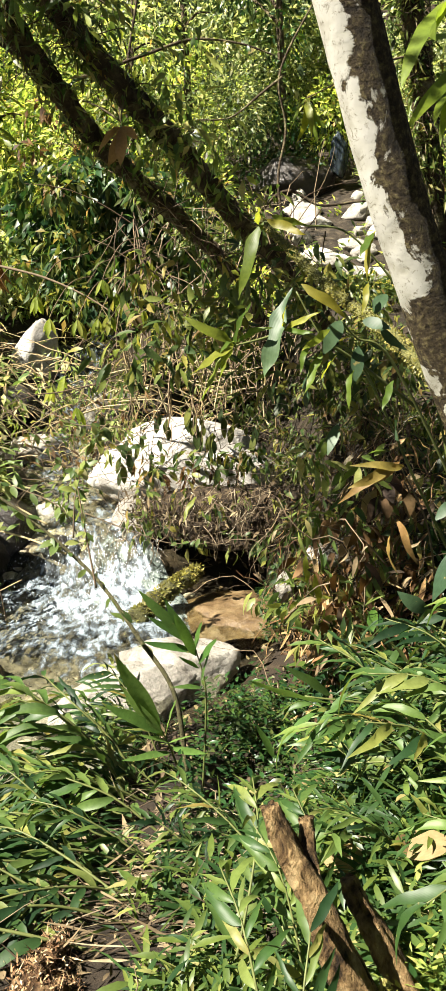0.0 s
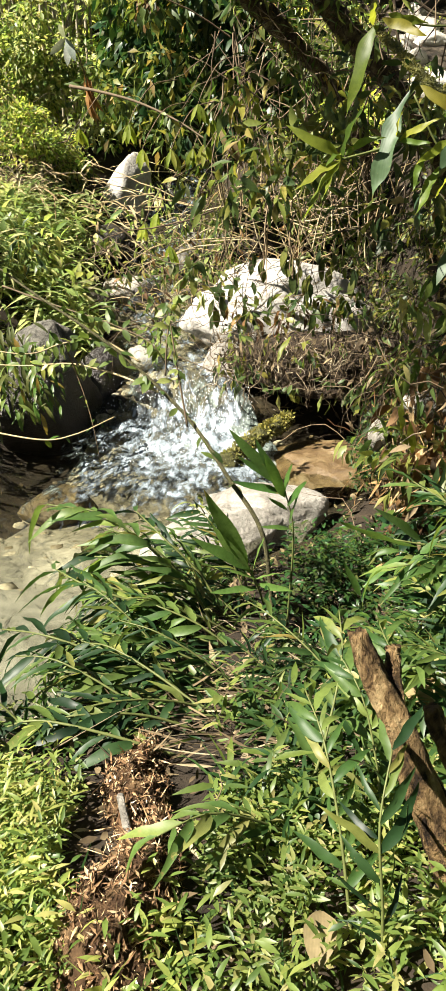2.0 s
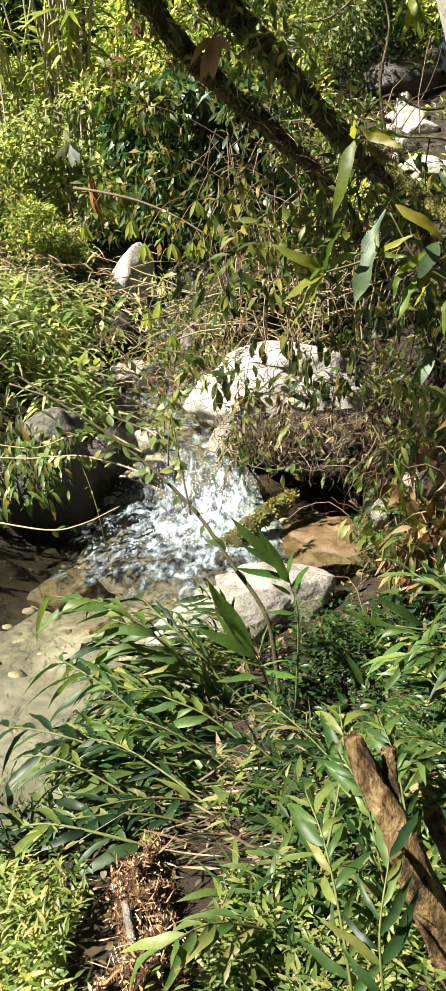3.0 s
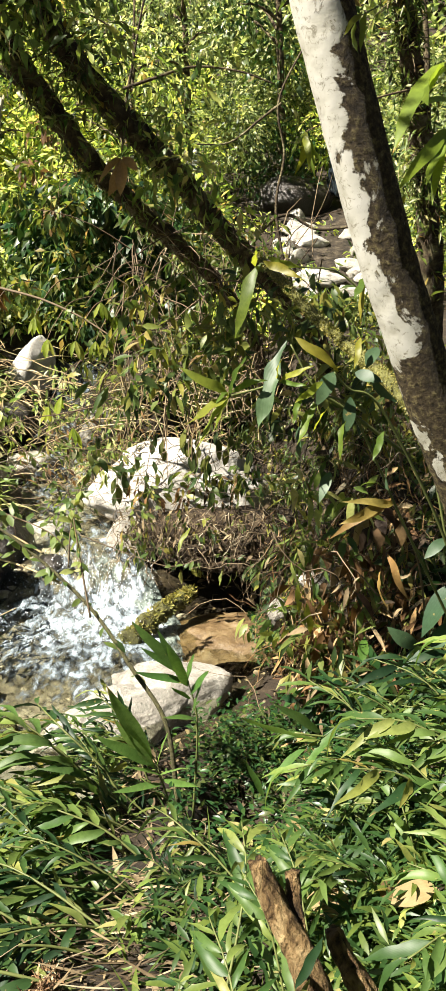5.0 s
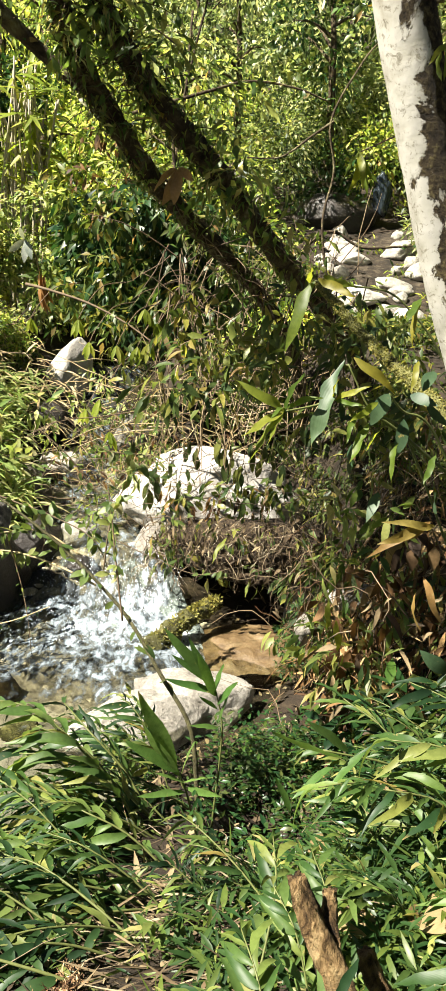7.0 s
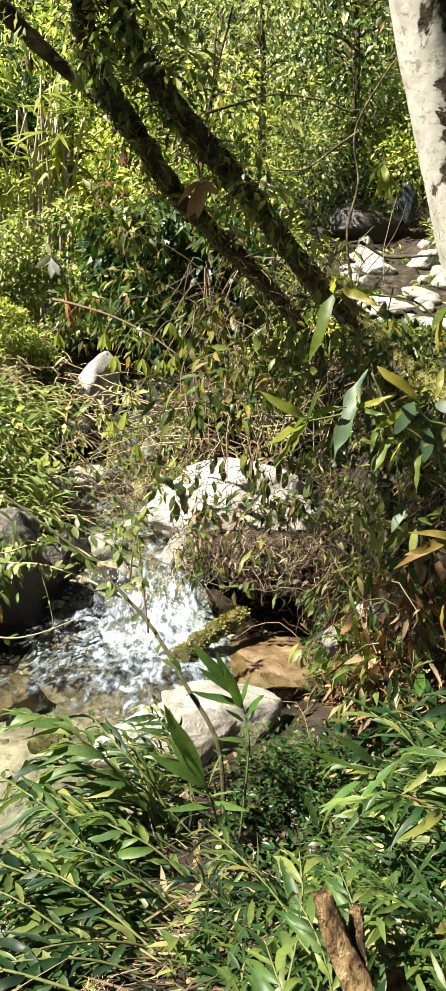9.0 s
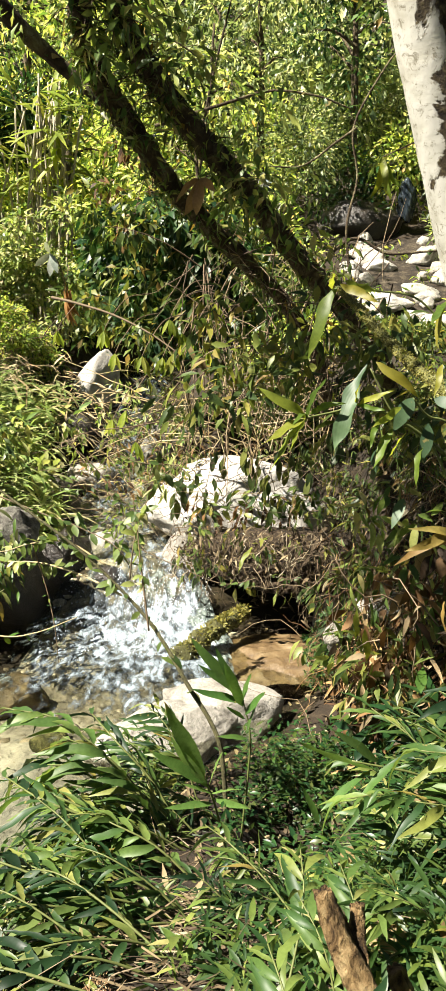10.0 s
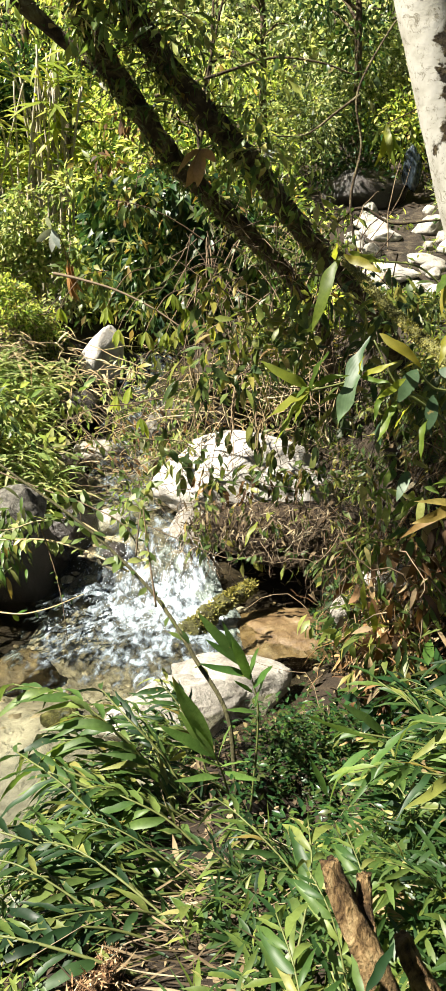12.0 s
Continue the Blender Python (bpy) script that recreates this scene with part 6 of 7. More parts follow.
# ---- leaves and stems that stand out one by one ----
def leaf_shape(name, mat, width, bend, fold=0.2, peak=0.42, twist=0.0, segs=9, ripple=0.4):
    v, f = leaf_strip([(0, 0, 0)], [(1, 0, 0)], (0, 0, 1), 1.0, width, bend, segs, fold, peak, twist)
    v = v + ripple * np.stack([np.zeros(len(v)), 0.02 * np.sin(v[:, 0] * 9 + bend * 20), np.sign(v[:, 1]) * 0.022 * np.sin(v[:, 0] * 17 + width * 60)], 1) * np.clip(v[:, :1] * 4, 0, 1)
    return mesh_np(name, v, f, mat, True)


def leafy(name, label, category, pairs, shapes, seed, stem=None, stem_r=0.004, stem_mat=None, up=(-0.5, -0.55, 0.65), part_name="leaf"):
    """A plant whose single leaves run from base to tip, with an optional stem through given points."""
    rng = np.random.default_rng(seed)
    base = Vector(stem[0] if stem else pairs[0][0])
    root = thing(name, label, category, base)
    if stem:
        p = curve(stem, 8) - np.array(base)
        v, f = tube(p, np.linspace(stem_r, stem_r * 0.45, len(p)), 7, 0.08, seed)
        part("stem", mesh_np("stem", v, f, stem_mat or m_stem, True), root)
    for a, b, *own in pairs:
        part(part_name, own[0] if own else shapes[rng.integers(len(shapes))], root, m=between(Vector(a) - base, Vector(b) - base, up, rng.normal(0, 32)))
    return root


shrub_shapes = [leaf_shape("leaf", m_shrub, w, b, 0.3, 0.45, t, 12, 1.0) for w, b, t in ((0.09, 0.16, 0.5), (0.10, 0.05, -0.5), (0.08, 0.3, 0.2), (0.09, 0.45, -0.2))]


long_leaf = leaf_shape("leaf", m_bluegreen, 0.085, 0.14, 0.4, 0.5, 0.9, 14, 1.2)
leafy("shrub_branch", "shrub branch with long yellow-green drooping leaves", "shrub", [((0.30, 2.22, 1.54), (0.19, 2.12, 1.31), long_leaf), ((0.32, 2.20, 1.55), (0.43, 2.12, 1.48)), ((0.14, 2.20, 1.39), (0.03, 2.12, 1.48)), ((0.14, 2.20, 1.39), (0.16, 2.12, 1.51)), ((0.14, 2.20, 1.39), (0.02, 2.12, 1.33)), ((0.14, 2.20, 1.39), (0.04, 2.12, 1.26)), ((0.14, 2.20, 1.39), (0.09, 2.12, 1.31)), ((0.15, 2.20, 1.40), (0.20, 2.12, 1.46)), ((0.14, 2.20, 1.40), (0.10, 2.12, 1.42))], shrub_shapes, 1, [(0.69, 2.35, 1.19), (0.42, 2.25, 1.38), (0.28, 2.22, 1.43), (0.23, 2.22, 1.41), (0.14, 2.20, 1.39)], 0.006)
leafy("shrub_branch", "side shoots of the shrub with yellowing narrow leaves", "shrub", [((0.28, 2.20, 1.43), (0.34, 2.12, 1.49)), ((0.28, 2.20, 1.43), (0.33, 2.12, 1.43)), ((0.28, 2.20, 1.43), (0.24, 2.12, 1.49)), ((0.38, 2.20, 1.37), (0.32, 2.12, 1.27)), ((0.42, 2.20, 1.36), (0.36, 2.12, 1.31)), ((0.47, 2.20, 1.32), (0.41, 2.12, 1.25)), ((0.40, 2.20, 1.43), (0.32, 2.12, 1.39)), ((0.50, 2.20, 1.55), (0.47, 2.12, 1.50)), ((0.34, 2.20, 1.40), (0.31, 2.12, 1.34)), ((0.58, 2.20, 1.29), (0.53, 2.12, 1.23))], shrub_shapes, 16, [(0.95, 2.40, 0.50), (0.70, 2.30, 0.95), (0.50, 2.25, 1.33), (0.39, 2.22, 1.40), (0.31, 2.22, 1.53)], 0.005)
leafy("shrub_branch", "thin branch with broad yellowing leaves above the bank", "shrub", [((0.33, 3.30, 1.76), (0.18, 3.15, 1.53)), ((0.31, 3.30, 1.75), (0.29, 3.15, 1.81)), ((0.36, 3.30, 1.78), (0.47, 3.15, 1.74)), ((0.34, 3.30, 1.77), (0.46, 3.15, 1.71)), ((0.78, 3.30, 1.73), (0.64, 3.15, 1.61)), ((0.77, 3.30, 1.72), (0.67, 3.15, 1.65))], shrub_shapes, 2, [(1.25, 3.40, 0.40), (1.00, 3.40, 1.30), (0.71, 3.35, 1.69), (0.49, 3.35, 1.75), (0.33, 3.30, 1.76)], 0.006)
palm_shapes = [leaf_shape("leaf", m_bright, w, b, 0.25, 0.4) for w, b in ((0.055, 0.15), (0.07, 0.25))]
leafy("palm_sprig", "bright yellow-green arching leaves beside the pale tree", "plant", [((0.8, 2.6, 2.33), (0.56, 2.3, 2.13)), ((0.81, 2.6, 2.31), (0.58, 2.3, 2.19)), ((0.79, 2.5, 2.13), (0.64, 2.3, 1.98)), ((0.79, 2.5, 2.12), (0.69, 2.3, 1.93)), ((0.8, 2.5, 2.08), (0.66, 2.3, 2.01)), ((0.83, 2.55, 2.2), (0.7, 2.35, 2.22)), ((0.85, 2.5, 2.0), (0.75, 2.3, 1.8))], palm_shapes, 4, [(1.5, 2.7, 0.6), (1.2, 2.7, 1.6), (0.95, 2.6, 2.2), (0.8, 2.58, 2.3)], 0.008)
leafy("tree_sprout", "small pale leaves sprouting from the white trunk", "plant", [((0.38, 1.80, 2.23), (0.34, 1.75, 2.19)), ((0.39, 1.80, 2.23), (0.36, 1.75, 2.17)), ((0.37, 1.80, 2.22), (0.34, 1.75, 2.15))], shrub_shapes, 5, [(0.42, 1.83, 2.25), (0.37, 1.8, 2.22)], 0.002)
m_tan = leaf_material("tan_leaf", [(0.0, (0.26, 0.15, 0.07)), (1.0, (0.36, 0.23, 0.12))], single=True, through_=0.35, rough=0.7)
tan_shapes = [leaf_shape("leaf", m_tan, 0.2, 0.2, 0.2, 0.5, 0.2), leaf_shape("leaf", m_tan, 0.17, 0.3, 0.25, 0.5, -0.3)]
dead_shapes = [leaf_shape("leaf", m_deadbig, w, b, 0.3, 0.45, t) for w, b, t in ((0.15, 0.35, 0.6), (0.12, 0.5, -0.6))]
leafy("dead_leaf_spray", "cluster of tan withered leaves hanging from the trunk", "leaves", [((-0.34, 5.30, 2.40), (-0.51, 5.20, 2.27)), ((-0.34, 5.30, 2.40), (-0.37, 5.20, 2.18)), ((-0.33, 5.30, 2.40), (-0.34, 5.20, 2.20)), ((-0.33, 5.30, 2.41), (-0.24, 5.20, 2.34)), ((-0.34, 5.30, 2.40), (-0.45, 5.20, 2.35))], tan_shapes, 6, [(-0.30, 5.50, 2.72), (-0.34, 5.30, 2.40)], 0.005, m_twig)
leafy("dead_leaf_spray", "pair of grey-brown dead leaves hanging in the thicket", "leaves", [((-0.45, 6.6, 1.33), (-0.38, 6.55, 1.05)), ((-0.36, 6.6, 1.29), (-0.33, 6.55, 1.02))], dead_shapes, 7, [(-0.15, 6.3, 2.0), (-0.3, 6.55, 1.6), (-0.42, 6.6, 1.33)], 0.004, m_twig)
pleat = [leaf_shape("leaf", m_pleat, w, b, 0.35, 0.45, t, 12, 1.0) for w, b, t in ((0.10, 0.45, 0.6), (0.08, 0.6, -0.7))]
leafy("dead_leaf_spray", "large pleated yellow-brown leaves above the steep bank", "leaves", [((0.90, 3.25, 0.80), (0.66, 3.1, 0.70)), ((0.90, 3.25, 0.79), (0.70, 3.1, 0.76)), ((0.92, 3.25, 0.78), (0.75, 3.1, 0.82)), ((0.9, 3.25, 0.55), (0.95, 3.1, 0.40)), ((0.86, 3.2, 0.49), (0.8, 3.1, 0.38))], pleat, 8, [(1.15, 3.4, 0.1), (1.05, 3.3, 0.5), (0.9, 3.25, 0.79)], 0.006, m_root)
leafy("yellow_leaf_spray", "hanging yellowed leaves on a thin branch", "leaves", [((0.81, 5.5, 2.6), (0.7, 5.4, 2.42)), ((0.83, 5.5, 2.6), (0.8, 5.4, 2.36)), ((0.83, 5.5, 2.58), (0.89, 5.4, 2.39)), ((0.82, 5.5, 2.6), (0.81, 5.3, 2.43)), ((0.86, 5.5, 2.55), (0.82, 5.4, 2.35))], shrub_shapes, 9, [(1.7, 6.15, 3.0), (1.3, 5.8, 2.85), (0.82, 5.5, 2.6)], 0.008, m_twig)
leafy("hanging_leaf_spray", "two broad green leaves hanging over the bank", "leaves", [((0.63, 4.0, 0.12), (0.63, 3.95, -0.06)), ((0.68, 4.0, 0.01), (0.71, 3.95, -0.2)), ((0.05, 3.6, 0.57), (-0.03, 3.5, 0.5))], shrub_shapes, 10, [(1.1, 4.1, 0.0), (0.9, 4.05, 0.2), (0.64, 4.0, 0.13)], 0.005, m_twig)
hero_shapes = [leaf_shape("leaf", m_hero, w, b, 0.2, 0.4, t) for w, b, t in ((0.068, 0.08, 0.4), (0.08, 0.04, -0.4))]
leafy("ginger_plant", "tall ginger shoot with upright dark green leaves at the pool", "plant", [((0.03, 3.20, -0.01), (-0.20, 3.14, 0.31)), ((0.02, 3.20, 0.00), (-0.10, 3.14, 0.26)), ((0.02, 3.20, -0.03), (0.05, 3.14, 0.15)), ((0.05, 3.20, -0.17), (0.09, 3.14, 0.06)), ((0.01, 3.20, 0.03), (-0.17, 3.14, 0.18)), ((0.04, 3.20, -0.10), (-0.04, 3.14, -0.01)), ((0.03, 3.20, -0.04), (-0.06, 3.10, 0.20)), ((0.04, 3.20, -0.08), (0.11, 3.08, 0.10)), ((0.03, 3.20, -0.02), (-0.20, 3.16, 0.06)), ((0.05, 3.21, -0.2), (-0.08, 3.12, -0.14))], hero_shapes, 11, [(0.05, 3.25, -0.75), (0.07, 3.22, -0.24), (0.03, 3.20, -0.01)], 0.006)
leafy("ginger_plant", "tall ginger shoot with upright dark green leaves at the pool", "plant", [((-0.12, 2.80, -0.14), (-0.28, 2.74, 0.21)), ((-0.11, 2.80, -0.18), (-0.26, 2.74, 0.07)), ((-0.09, 2.80, -0.21), (-0.20, 2.74, -0.12)), ((-0.09, 2.80, -0.21), (0.02, 2.74, -0.13)), ((-0.10, 2.80, -0.17), (-0.06, 2.74, 0.02)), ((-0.11, 2.80, -0.16), (-0.33, 2.72, 0.02)), ((-0.08, 2.81, -0.26), (-0.27, 2.72, -0.22)), ((-0.08, 2.81, -0.24), (0.06, 2.7, -0.2))], hero_shapes, 12, [(0.0, 2.85, -0.6), (-0.07, 2.82, -0.29), (-0.12, 2.80, -0.14)], 0.006)
leafy("ginger_plant", "ginger shoot with pale pointed leaves arching down the bank", "plant", [((0.49, 2.5, 0.12), (0.2, 2.45, 0.23)), ((0.49, 2.5, 0.15), (0.31, 2.4, 0.33)), ((0.26, 2.2, 0.11), (0.2, 2.2, 0.24)), ((0.45, 2.5, 0.1), (0.28, 2.4, 0.02)), ((0.55, 2.5, 0.16), (0.4, 2.4, 0.05))], hero_shapes, 13, [(0.85, 2.6, -0.2), (0.7, 2.55, 0.05), (0.4, 2.5, 0.15)], 0.007)


blue_shapes = [leaf_shape("leaf", m_bluegreen, w, b, 0.15, 0.45, t) for w, b, t in ((0.19, 0.25, 0.5), (0.16, 0.4, -0.5))]
leafy("shrub_branch", "broad blue-green leaves with gloss on a drooping shrub branch", "shrub", [((0.44, 2.25, 1.45), (0.38, 2.17, 1.38)), ((0.49, 2.25, 1.38), (0.48, 2.17, 1.29)), ((0.56, 2.25, 1.52), (0.51, 2.17, 1.49)), ((0.55, 2.25, 1.43), (0.58, 2.17, 1.37)), ((0.50, 2.25, 1.45), (0.55, 2.17, 1.44)), ((0.35, 2.25, 1.30), (0.31, 2.17, 1.27)), ((0.36, 2.25, 1.25), (0.30, 2.17, 1.21)), ((0.44, 2.25, 1.16), (0.40, 2.17, 1.11)), ((0.61, 2.25, 1.17), (0.57, 2.17, 1.12))], blue_shapes, 14, [(1.00, 2.50, 0.50), (0.85, 2.40, 0.90), (0.60, 2.30, 1.33), (0.49, 2.27, 1.40), (0.44, 2.25, 1.45)], 0.006)

big_shapes = [leaf_shape("leaf", m_bluegreen, w, b, 0.15, 0.45, t) for w, b, t in ((0.24, 0.2, 0.2), (0.2, 0.35, -0.3))]
leafy("broad_leaf_plant", "large dark blue-green leaves at the foot of the pale tree", "plant", [((1.14, 3.00, 0.51), (0.92, 2.94, 0.34)), ((1.13, 3.00, 0.34), (1.00, 2.94, 0.23)), ((0.98, 3.00, 0.23), (0.85, 2.94, 0.31)), ((0.98, 3.00, 0.23), (0.93, 2.94, 0.13)), ((1.06, 3.00, 0.70), (0.97, 2.94, 0.65))], big_shapes, 17, [(0.98, 3.10, -0.10), (1.06, 3.05, 0.12), (1.10, 3.02, 0.36), (1.11, 3.00, 0.57)], 0.008)


def build_hanging_sprays():
    """Bright drooping hand-like leaf bunches before the dark thicket."""
    rng = np.random.default_rng(15)
    shapes = [leaf_shape("leaflet", m_young, 0.115, b, 0.3, 0.5, 0.0, 7) for b in (0.1, 0.35)]
    for x, y, z in ((-0.25, 6.6, 1.64), (-0.63, 6.8, 1.5), (-0.52, 6.8, 1.39), (-0.33, 6.7, 1.29), (-0.59, 6.8, 1.22), (-0.69, 6.9, 1.18), (-0.9, 7.2, 1.16), (-1.17, 7.4, 1.16), (-1.29, 7.5, 1.35), (-1.01, 7.0, 0.7), (-0.9, 6.8, 0.46), (-1.16, 7.2, 0.58), (-1.83, 8.0, 1.31), (-0.46, 6.8, 1.35)):
        root = thing("leaf_bunch", "bright yellow-green drooping leaf bunch on a thin stalk", "leaves", (x, y, z), group="drooping young leaf bunches")
        p = curve([(0, 0, 0), (0.05, 0.1, 0.12), (0.15, 0.5, 0.3), (0.3, 1.1, 0.35)], 5)
        v, f = tube(p, np.linspace(0.003, 0.006, len(p)), 5)
        part("stalk", mesh_np("stalk", v, f, m_twig), root)
        for k in range(rng.integers(5, 8)):
            a = rng.uniform(0, 6.28)
            d = np.array([0.6 * math.cos(a), 0.45 * math.sin(a), -1.0]) * rng.uniform(0.11, 0.18)
            part("leaflet", shapes[k % 2], root, m=between((0, 0, 0), d, (0.3 * math.cos(a), -0.8, 0.5)))
    dark = [leaf_shape("leaflet", m_dullleaf, 0.17, b, 0.25, 0.5, 0.0, 6) for b in (0.1, 0.3)]
    for x, y, z in ((-0.23, 7.0, 0.31), (-0.14, 7.0, 0.25), (0.1, 6.9, 0.23), (0.06, 6.9, 0.31), (-0.5, 7.0, 0.01), (0.33, 6.9, 0.29), (0.43, 6.9, 0.27), (0.51, 6.9, 0.3), (-0.39, 7.0, 0.1), (0.16, 6.9, 0.17), (-0.56, 7.0, -0.14), (-0.72, 6.9, 0.2), (0.25, 6.8, 0.1), (0.6, 6.7, 0.1), (-0.3, 6.9, -0.1)):
        root = thing("leaf_bunch", "dull green leaves hanging on a vine before the boulder", "leaves", (x, y, z), group="leaves hanging before the boulder")
        p = curve([(0, 0, 0), (0.02, 0, 0.2), (0.1, 0.05, 0.5), (0.3, 0.2, 0.95)], 5)
        v, f = tube(p, np.linspace(0.0025, 0.004, len(p)), 5)
        part("stalk", mesh_np("stalk", v, f, m_twig), root)
        for k in range(rng.integers(2, 5)):
            a = rng.uniform(0, 6.28)
            d = np.array([0.35 * math.cos(a), 0.3 * math.sin(a), -1.0]) * rng.uniform(0.11, 0.2)
            part("leaflet", dark[k % 2], root, m=between((0, 0, 0.06 * k), (d[0], d[1], d[2] + 0.06 * k), (0.6 * math.cos(a), -0.8, 0.2)))


build_hanging_sprays()


def build_vine(name, label, pts, r, leaves, size, seed, mat, leaf_mat):
    rng = np.random.default_rng(seed)
    p = curve(pts, 10)
    base = p[0].copy()
    root = thing(name, label, "vine", base)
    v, f = tube(p - base, np.linspace(r, r * 0.4, len(p)), 7, 0.06, seed)
    part("stem", mesh_np("stem", v, f, mat, True), root)
    shapes = [leaf_shape("leaf", leaf_mat, 0.2, b, 0.2, 0.5, 0.2, 6) for b in (0.1, 0.3)]
    for k in range(leaves):
        i = int(rng.uniform(0.25, 1) * (len(p) - 1))
        a = p[i] - base
        d = unit(rng.normal(0, 1, 3) + np.array([0, -0.2, -0.3])) * size * rng.uniform(0.6, 1.2)
        part("leaf", shapes[k % 2], root, m=between(a, a + d, unit(rng.normal(0, 0.4, 3) + np.array([0, -0.4, 0.8]))))


build_vine("sapling", "bare slanting green sapling stem reaching over the pool", [(-0.02, 3.15, -0.6), (-0.07, 3.2, -0.22), (-0.22, 3.3, 0.0), (-0.41, 3.45, 0.23), (-0.66, 3.55, 0.45), (-0.84, 3.6, 0.58), (-1.18, 3.75, 0.76), (-1.5, 3.9, 0.95)], 0.0118, 26, 0.08, 71, m_sap, m_vine)
build_vine("vine", "thin dark twig rising from the sapling", [(-0.41, 3.4, 0.21), (-0.45, 3.45, 0.46), (-0.48, 3.5, 0.66), (-0.5, 3.5, 0.8)], 0.005, 16, 0.06, 72, m_twig, m_vine)
build_vine("vine", "thin pale vine strung over the pool", [(-0.55, 3.5, 0.34), (-0.78, 3.7, 0.36), (-1.02, 3.8, 0.38), (-1.3, 3.9, 0.34), (-1.8, 4.1, 0.3)], 0.006, 60, 0.07, 73, m_straw, m_vine)
build_vine("vine", "thin pale vine strung over the pool", [(-0.64, 3.6, 0.45), (-0.83, 3.65, 0.54), (-1.02, 3.7, 0.51), (-1.24, 3.7, 0.46), (-1.8, 3.9, 0.5)], 0.005, 60, 0.07, 74, m_straw, m_vine)
build_vine("vine", "short bare vine end hanging over the water", [(-1.6, 3.9, 0.0), (-1.19, 3.7, 0.02), (-0.98, 3.6, 0.09), (-0.77, 3.55, 0.2)], 0.005, 5, 0.05, 75, m_straw, m_single)
build_vine("vine", "dry vine looping below the boulder", [(-0.75, 5.80, -0.17), (-0.41, 5.80, -0.32), (-0.07, 5.80, -0.43), (0.27, 5.80, -0.35), (0.61, 5.80, -0.44)], 0.0045, 18, 0.075, 95, m_root, m_vine)
build_vine("vine", "thin vine looping over the upper stream", [(-1.17, 5.20, 0.75), (-0.96, 5.20, 0.56), (-0.80, 5.20, 0.33), (-0.78, 5.20, 0.09), (-0.85, 5.20, -0.07)], 0.0045, 34, 0.075, 94, m_root, m_vine)
build_vine("vine", "thin vine looping before the pale boulder", [(-1.07, 5.60, 0.77), (-0.79, 5.60, 0.55), (-0.45, 5.60, 0.51), (-0.27, 5.60, 0.33), (-0.12, 5.60, 0.05)], 0.0045, 36, 0.075, 93, m_root, m_vine)
build_vine("vine", "leafy twig rising beside the sapling", [(-0.52, 3.55, 0.40), (-0.50, 3.55, 0.59), (-0.47, 3.60, 0.72), (-0.39, 3.65, 0.87), (-0.28, 3.70, 0.95)], 0.0045, 40, 0.075, 92, m_root, m_vine)
build_vine("vine", "thin leafy vine hanging across the chute", [(-1.29, 3.75, 0.77), (-1.01, 3.70, 0.68), (-0.76, 3.65, 0.61), (-0.57, 3.60, 0.52), (-0.48, 3.60, 0.32)], 0.0045, 34, 0.075, 91, m_root, m_vine)
build_vine("vine", "drooping side shoot of the vine", [(-1.01, 3.7, 0.5), (-0.95, 3.7, 0.29), (-0.9, 3.65, 0.11), (-0.88, 3.65, -0.1)], 0.004, 6, 0.04, 76, m_twig, m_single)
build_vine("mossy_branch", "yellow-green moss covered branch slanting down the bank", [(0.94, 3.00, 1.19), (0.82, 3.20, 1.33), (0.74, 3.40, 1.41), (0.63, 3.60, 1.52), (0.52, 3.85, 1.65), (0.39, 4.10, 1.81)], 0.03, 8, 0.06, 77, m_mossbark, m_single)
build_vine("bare_branch", "grey bare branch curving up from the far bank", [(1.2, 9.0, 1.6), (1.05, 9.0, 2.4), (1.13, 9.05, 2.95), (1.05, 9.0, 3.43), (1.3, 9.2, 3.96), (1.57, 9.4, 4.32), (2.0, 9.5, 4.5)], 0.017, 14, 0.1, 78, m_bark, m_single)
build_vine("bare_branch", "grey side branch reaching over the far stream", [(1.08, 9.0, 3.43), (0.87, 9.0, 3.28), (0.55, 8.9, 3.04), (0.2, 8.8, 3.0)], 0.016, 8, 0.1, 79, m_bark, m_single)
build_vine("bare_branch", "thin dark branch spanning before the hillside", [(-0.9, 8.0, 3.2), (-0.23, 8.0, 3.42), (0.16, 8.0, 3.53), (0.57, 8.0, 3.5), (0.9, 8.0, 3.4)], 0.018, 10, 0.1, 80, m_bark, m_single)
build_vine("sapling", "thin dark sapling rising behind the leaning trees", [(-0.20, 9.30, 0.90), (-0.57, 9.30, 3.00), (-0.54, 9.30, 3.38), (-0.48, 9.30, 3.69), (-0.38, 9.30, 4.17), (-0.26, 9.30, 4.71), (-0.19, 9.30, 5.28)], 0.02, 22, 0.11, 81, m_bark, m_single)

build_vine("mossy_branch", "dark mossy limb joining the thinner leaning trunk", [(-2.6, 4.8, 4.5), (-1.95, 5.1, 3.75), (-1.6, 5.2, 3.38), (-1.41, 5.3, 3.2), (-1.28, 5.38, 3.1), (-1.05, 5.4, 2.92), (-0.78, 5.4, 2.72)], 0.075, 22, 0.1, 82, m_bark, m_single)
build_vine("bare_branch", "dark bent branch lying over the far stones", [(0.7, 9.2, 1.9), (0.97, 9.1, 2.25), (1.2, 9.1, 2.35), (1.51, 9.1, 2.21), (1.91, 9.1, 2.24), (2.2, 9.1, 2.27)], 0.024, 12, 0.1, 83, m_bark, m_single)

build_vine("bare_branch", "pale thin branch slanting before the dark thicket", [(-1.65, 7.00, 1.64), (-1.42, 6.90, 1.60), (-1.10, 6.80, 1.52), (-0.79, 6.70, 1.39), (-0.55, 6.60, 1.25)], 0.014, 3, 0.06, 84, m_root, m_single)


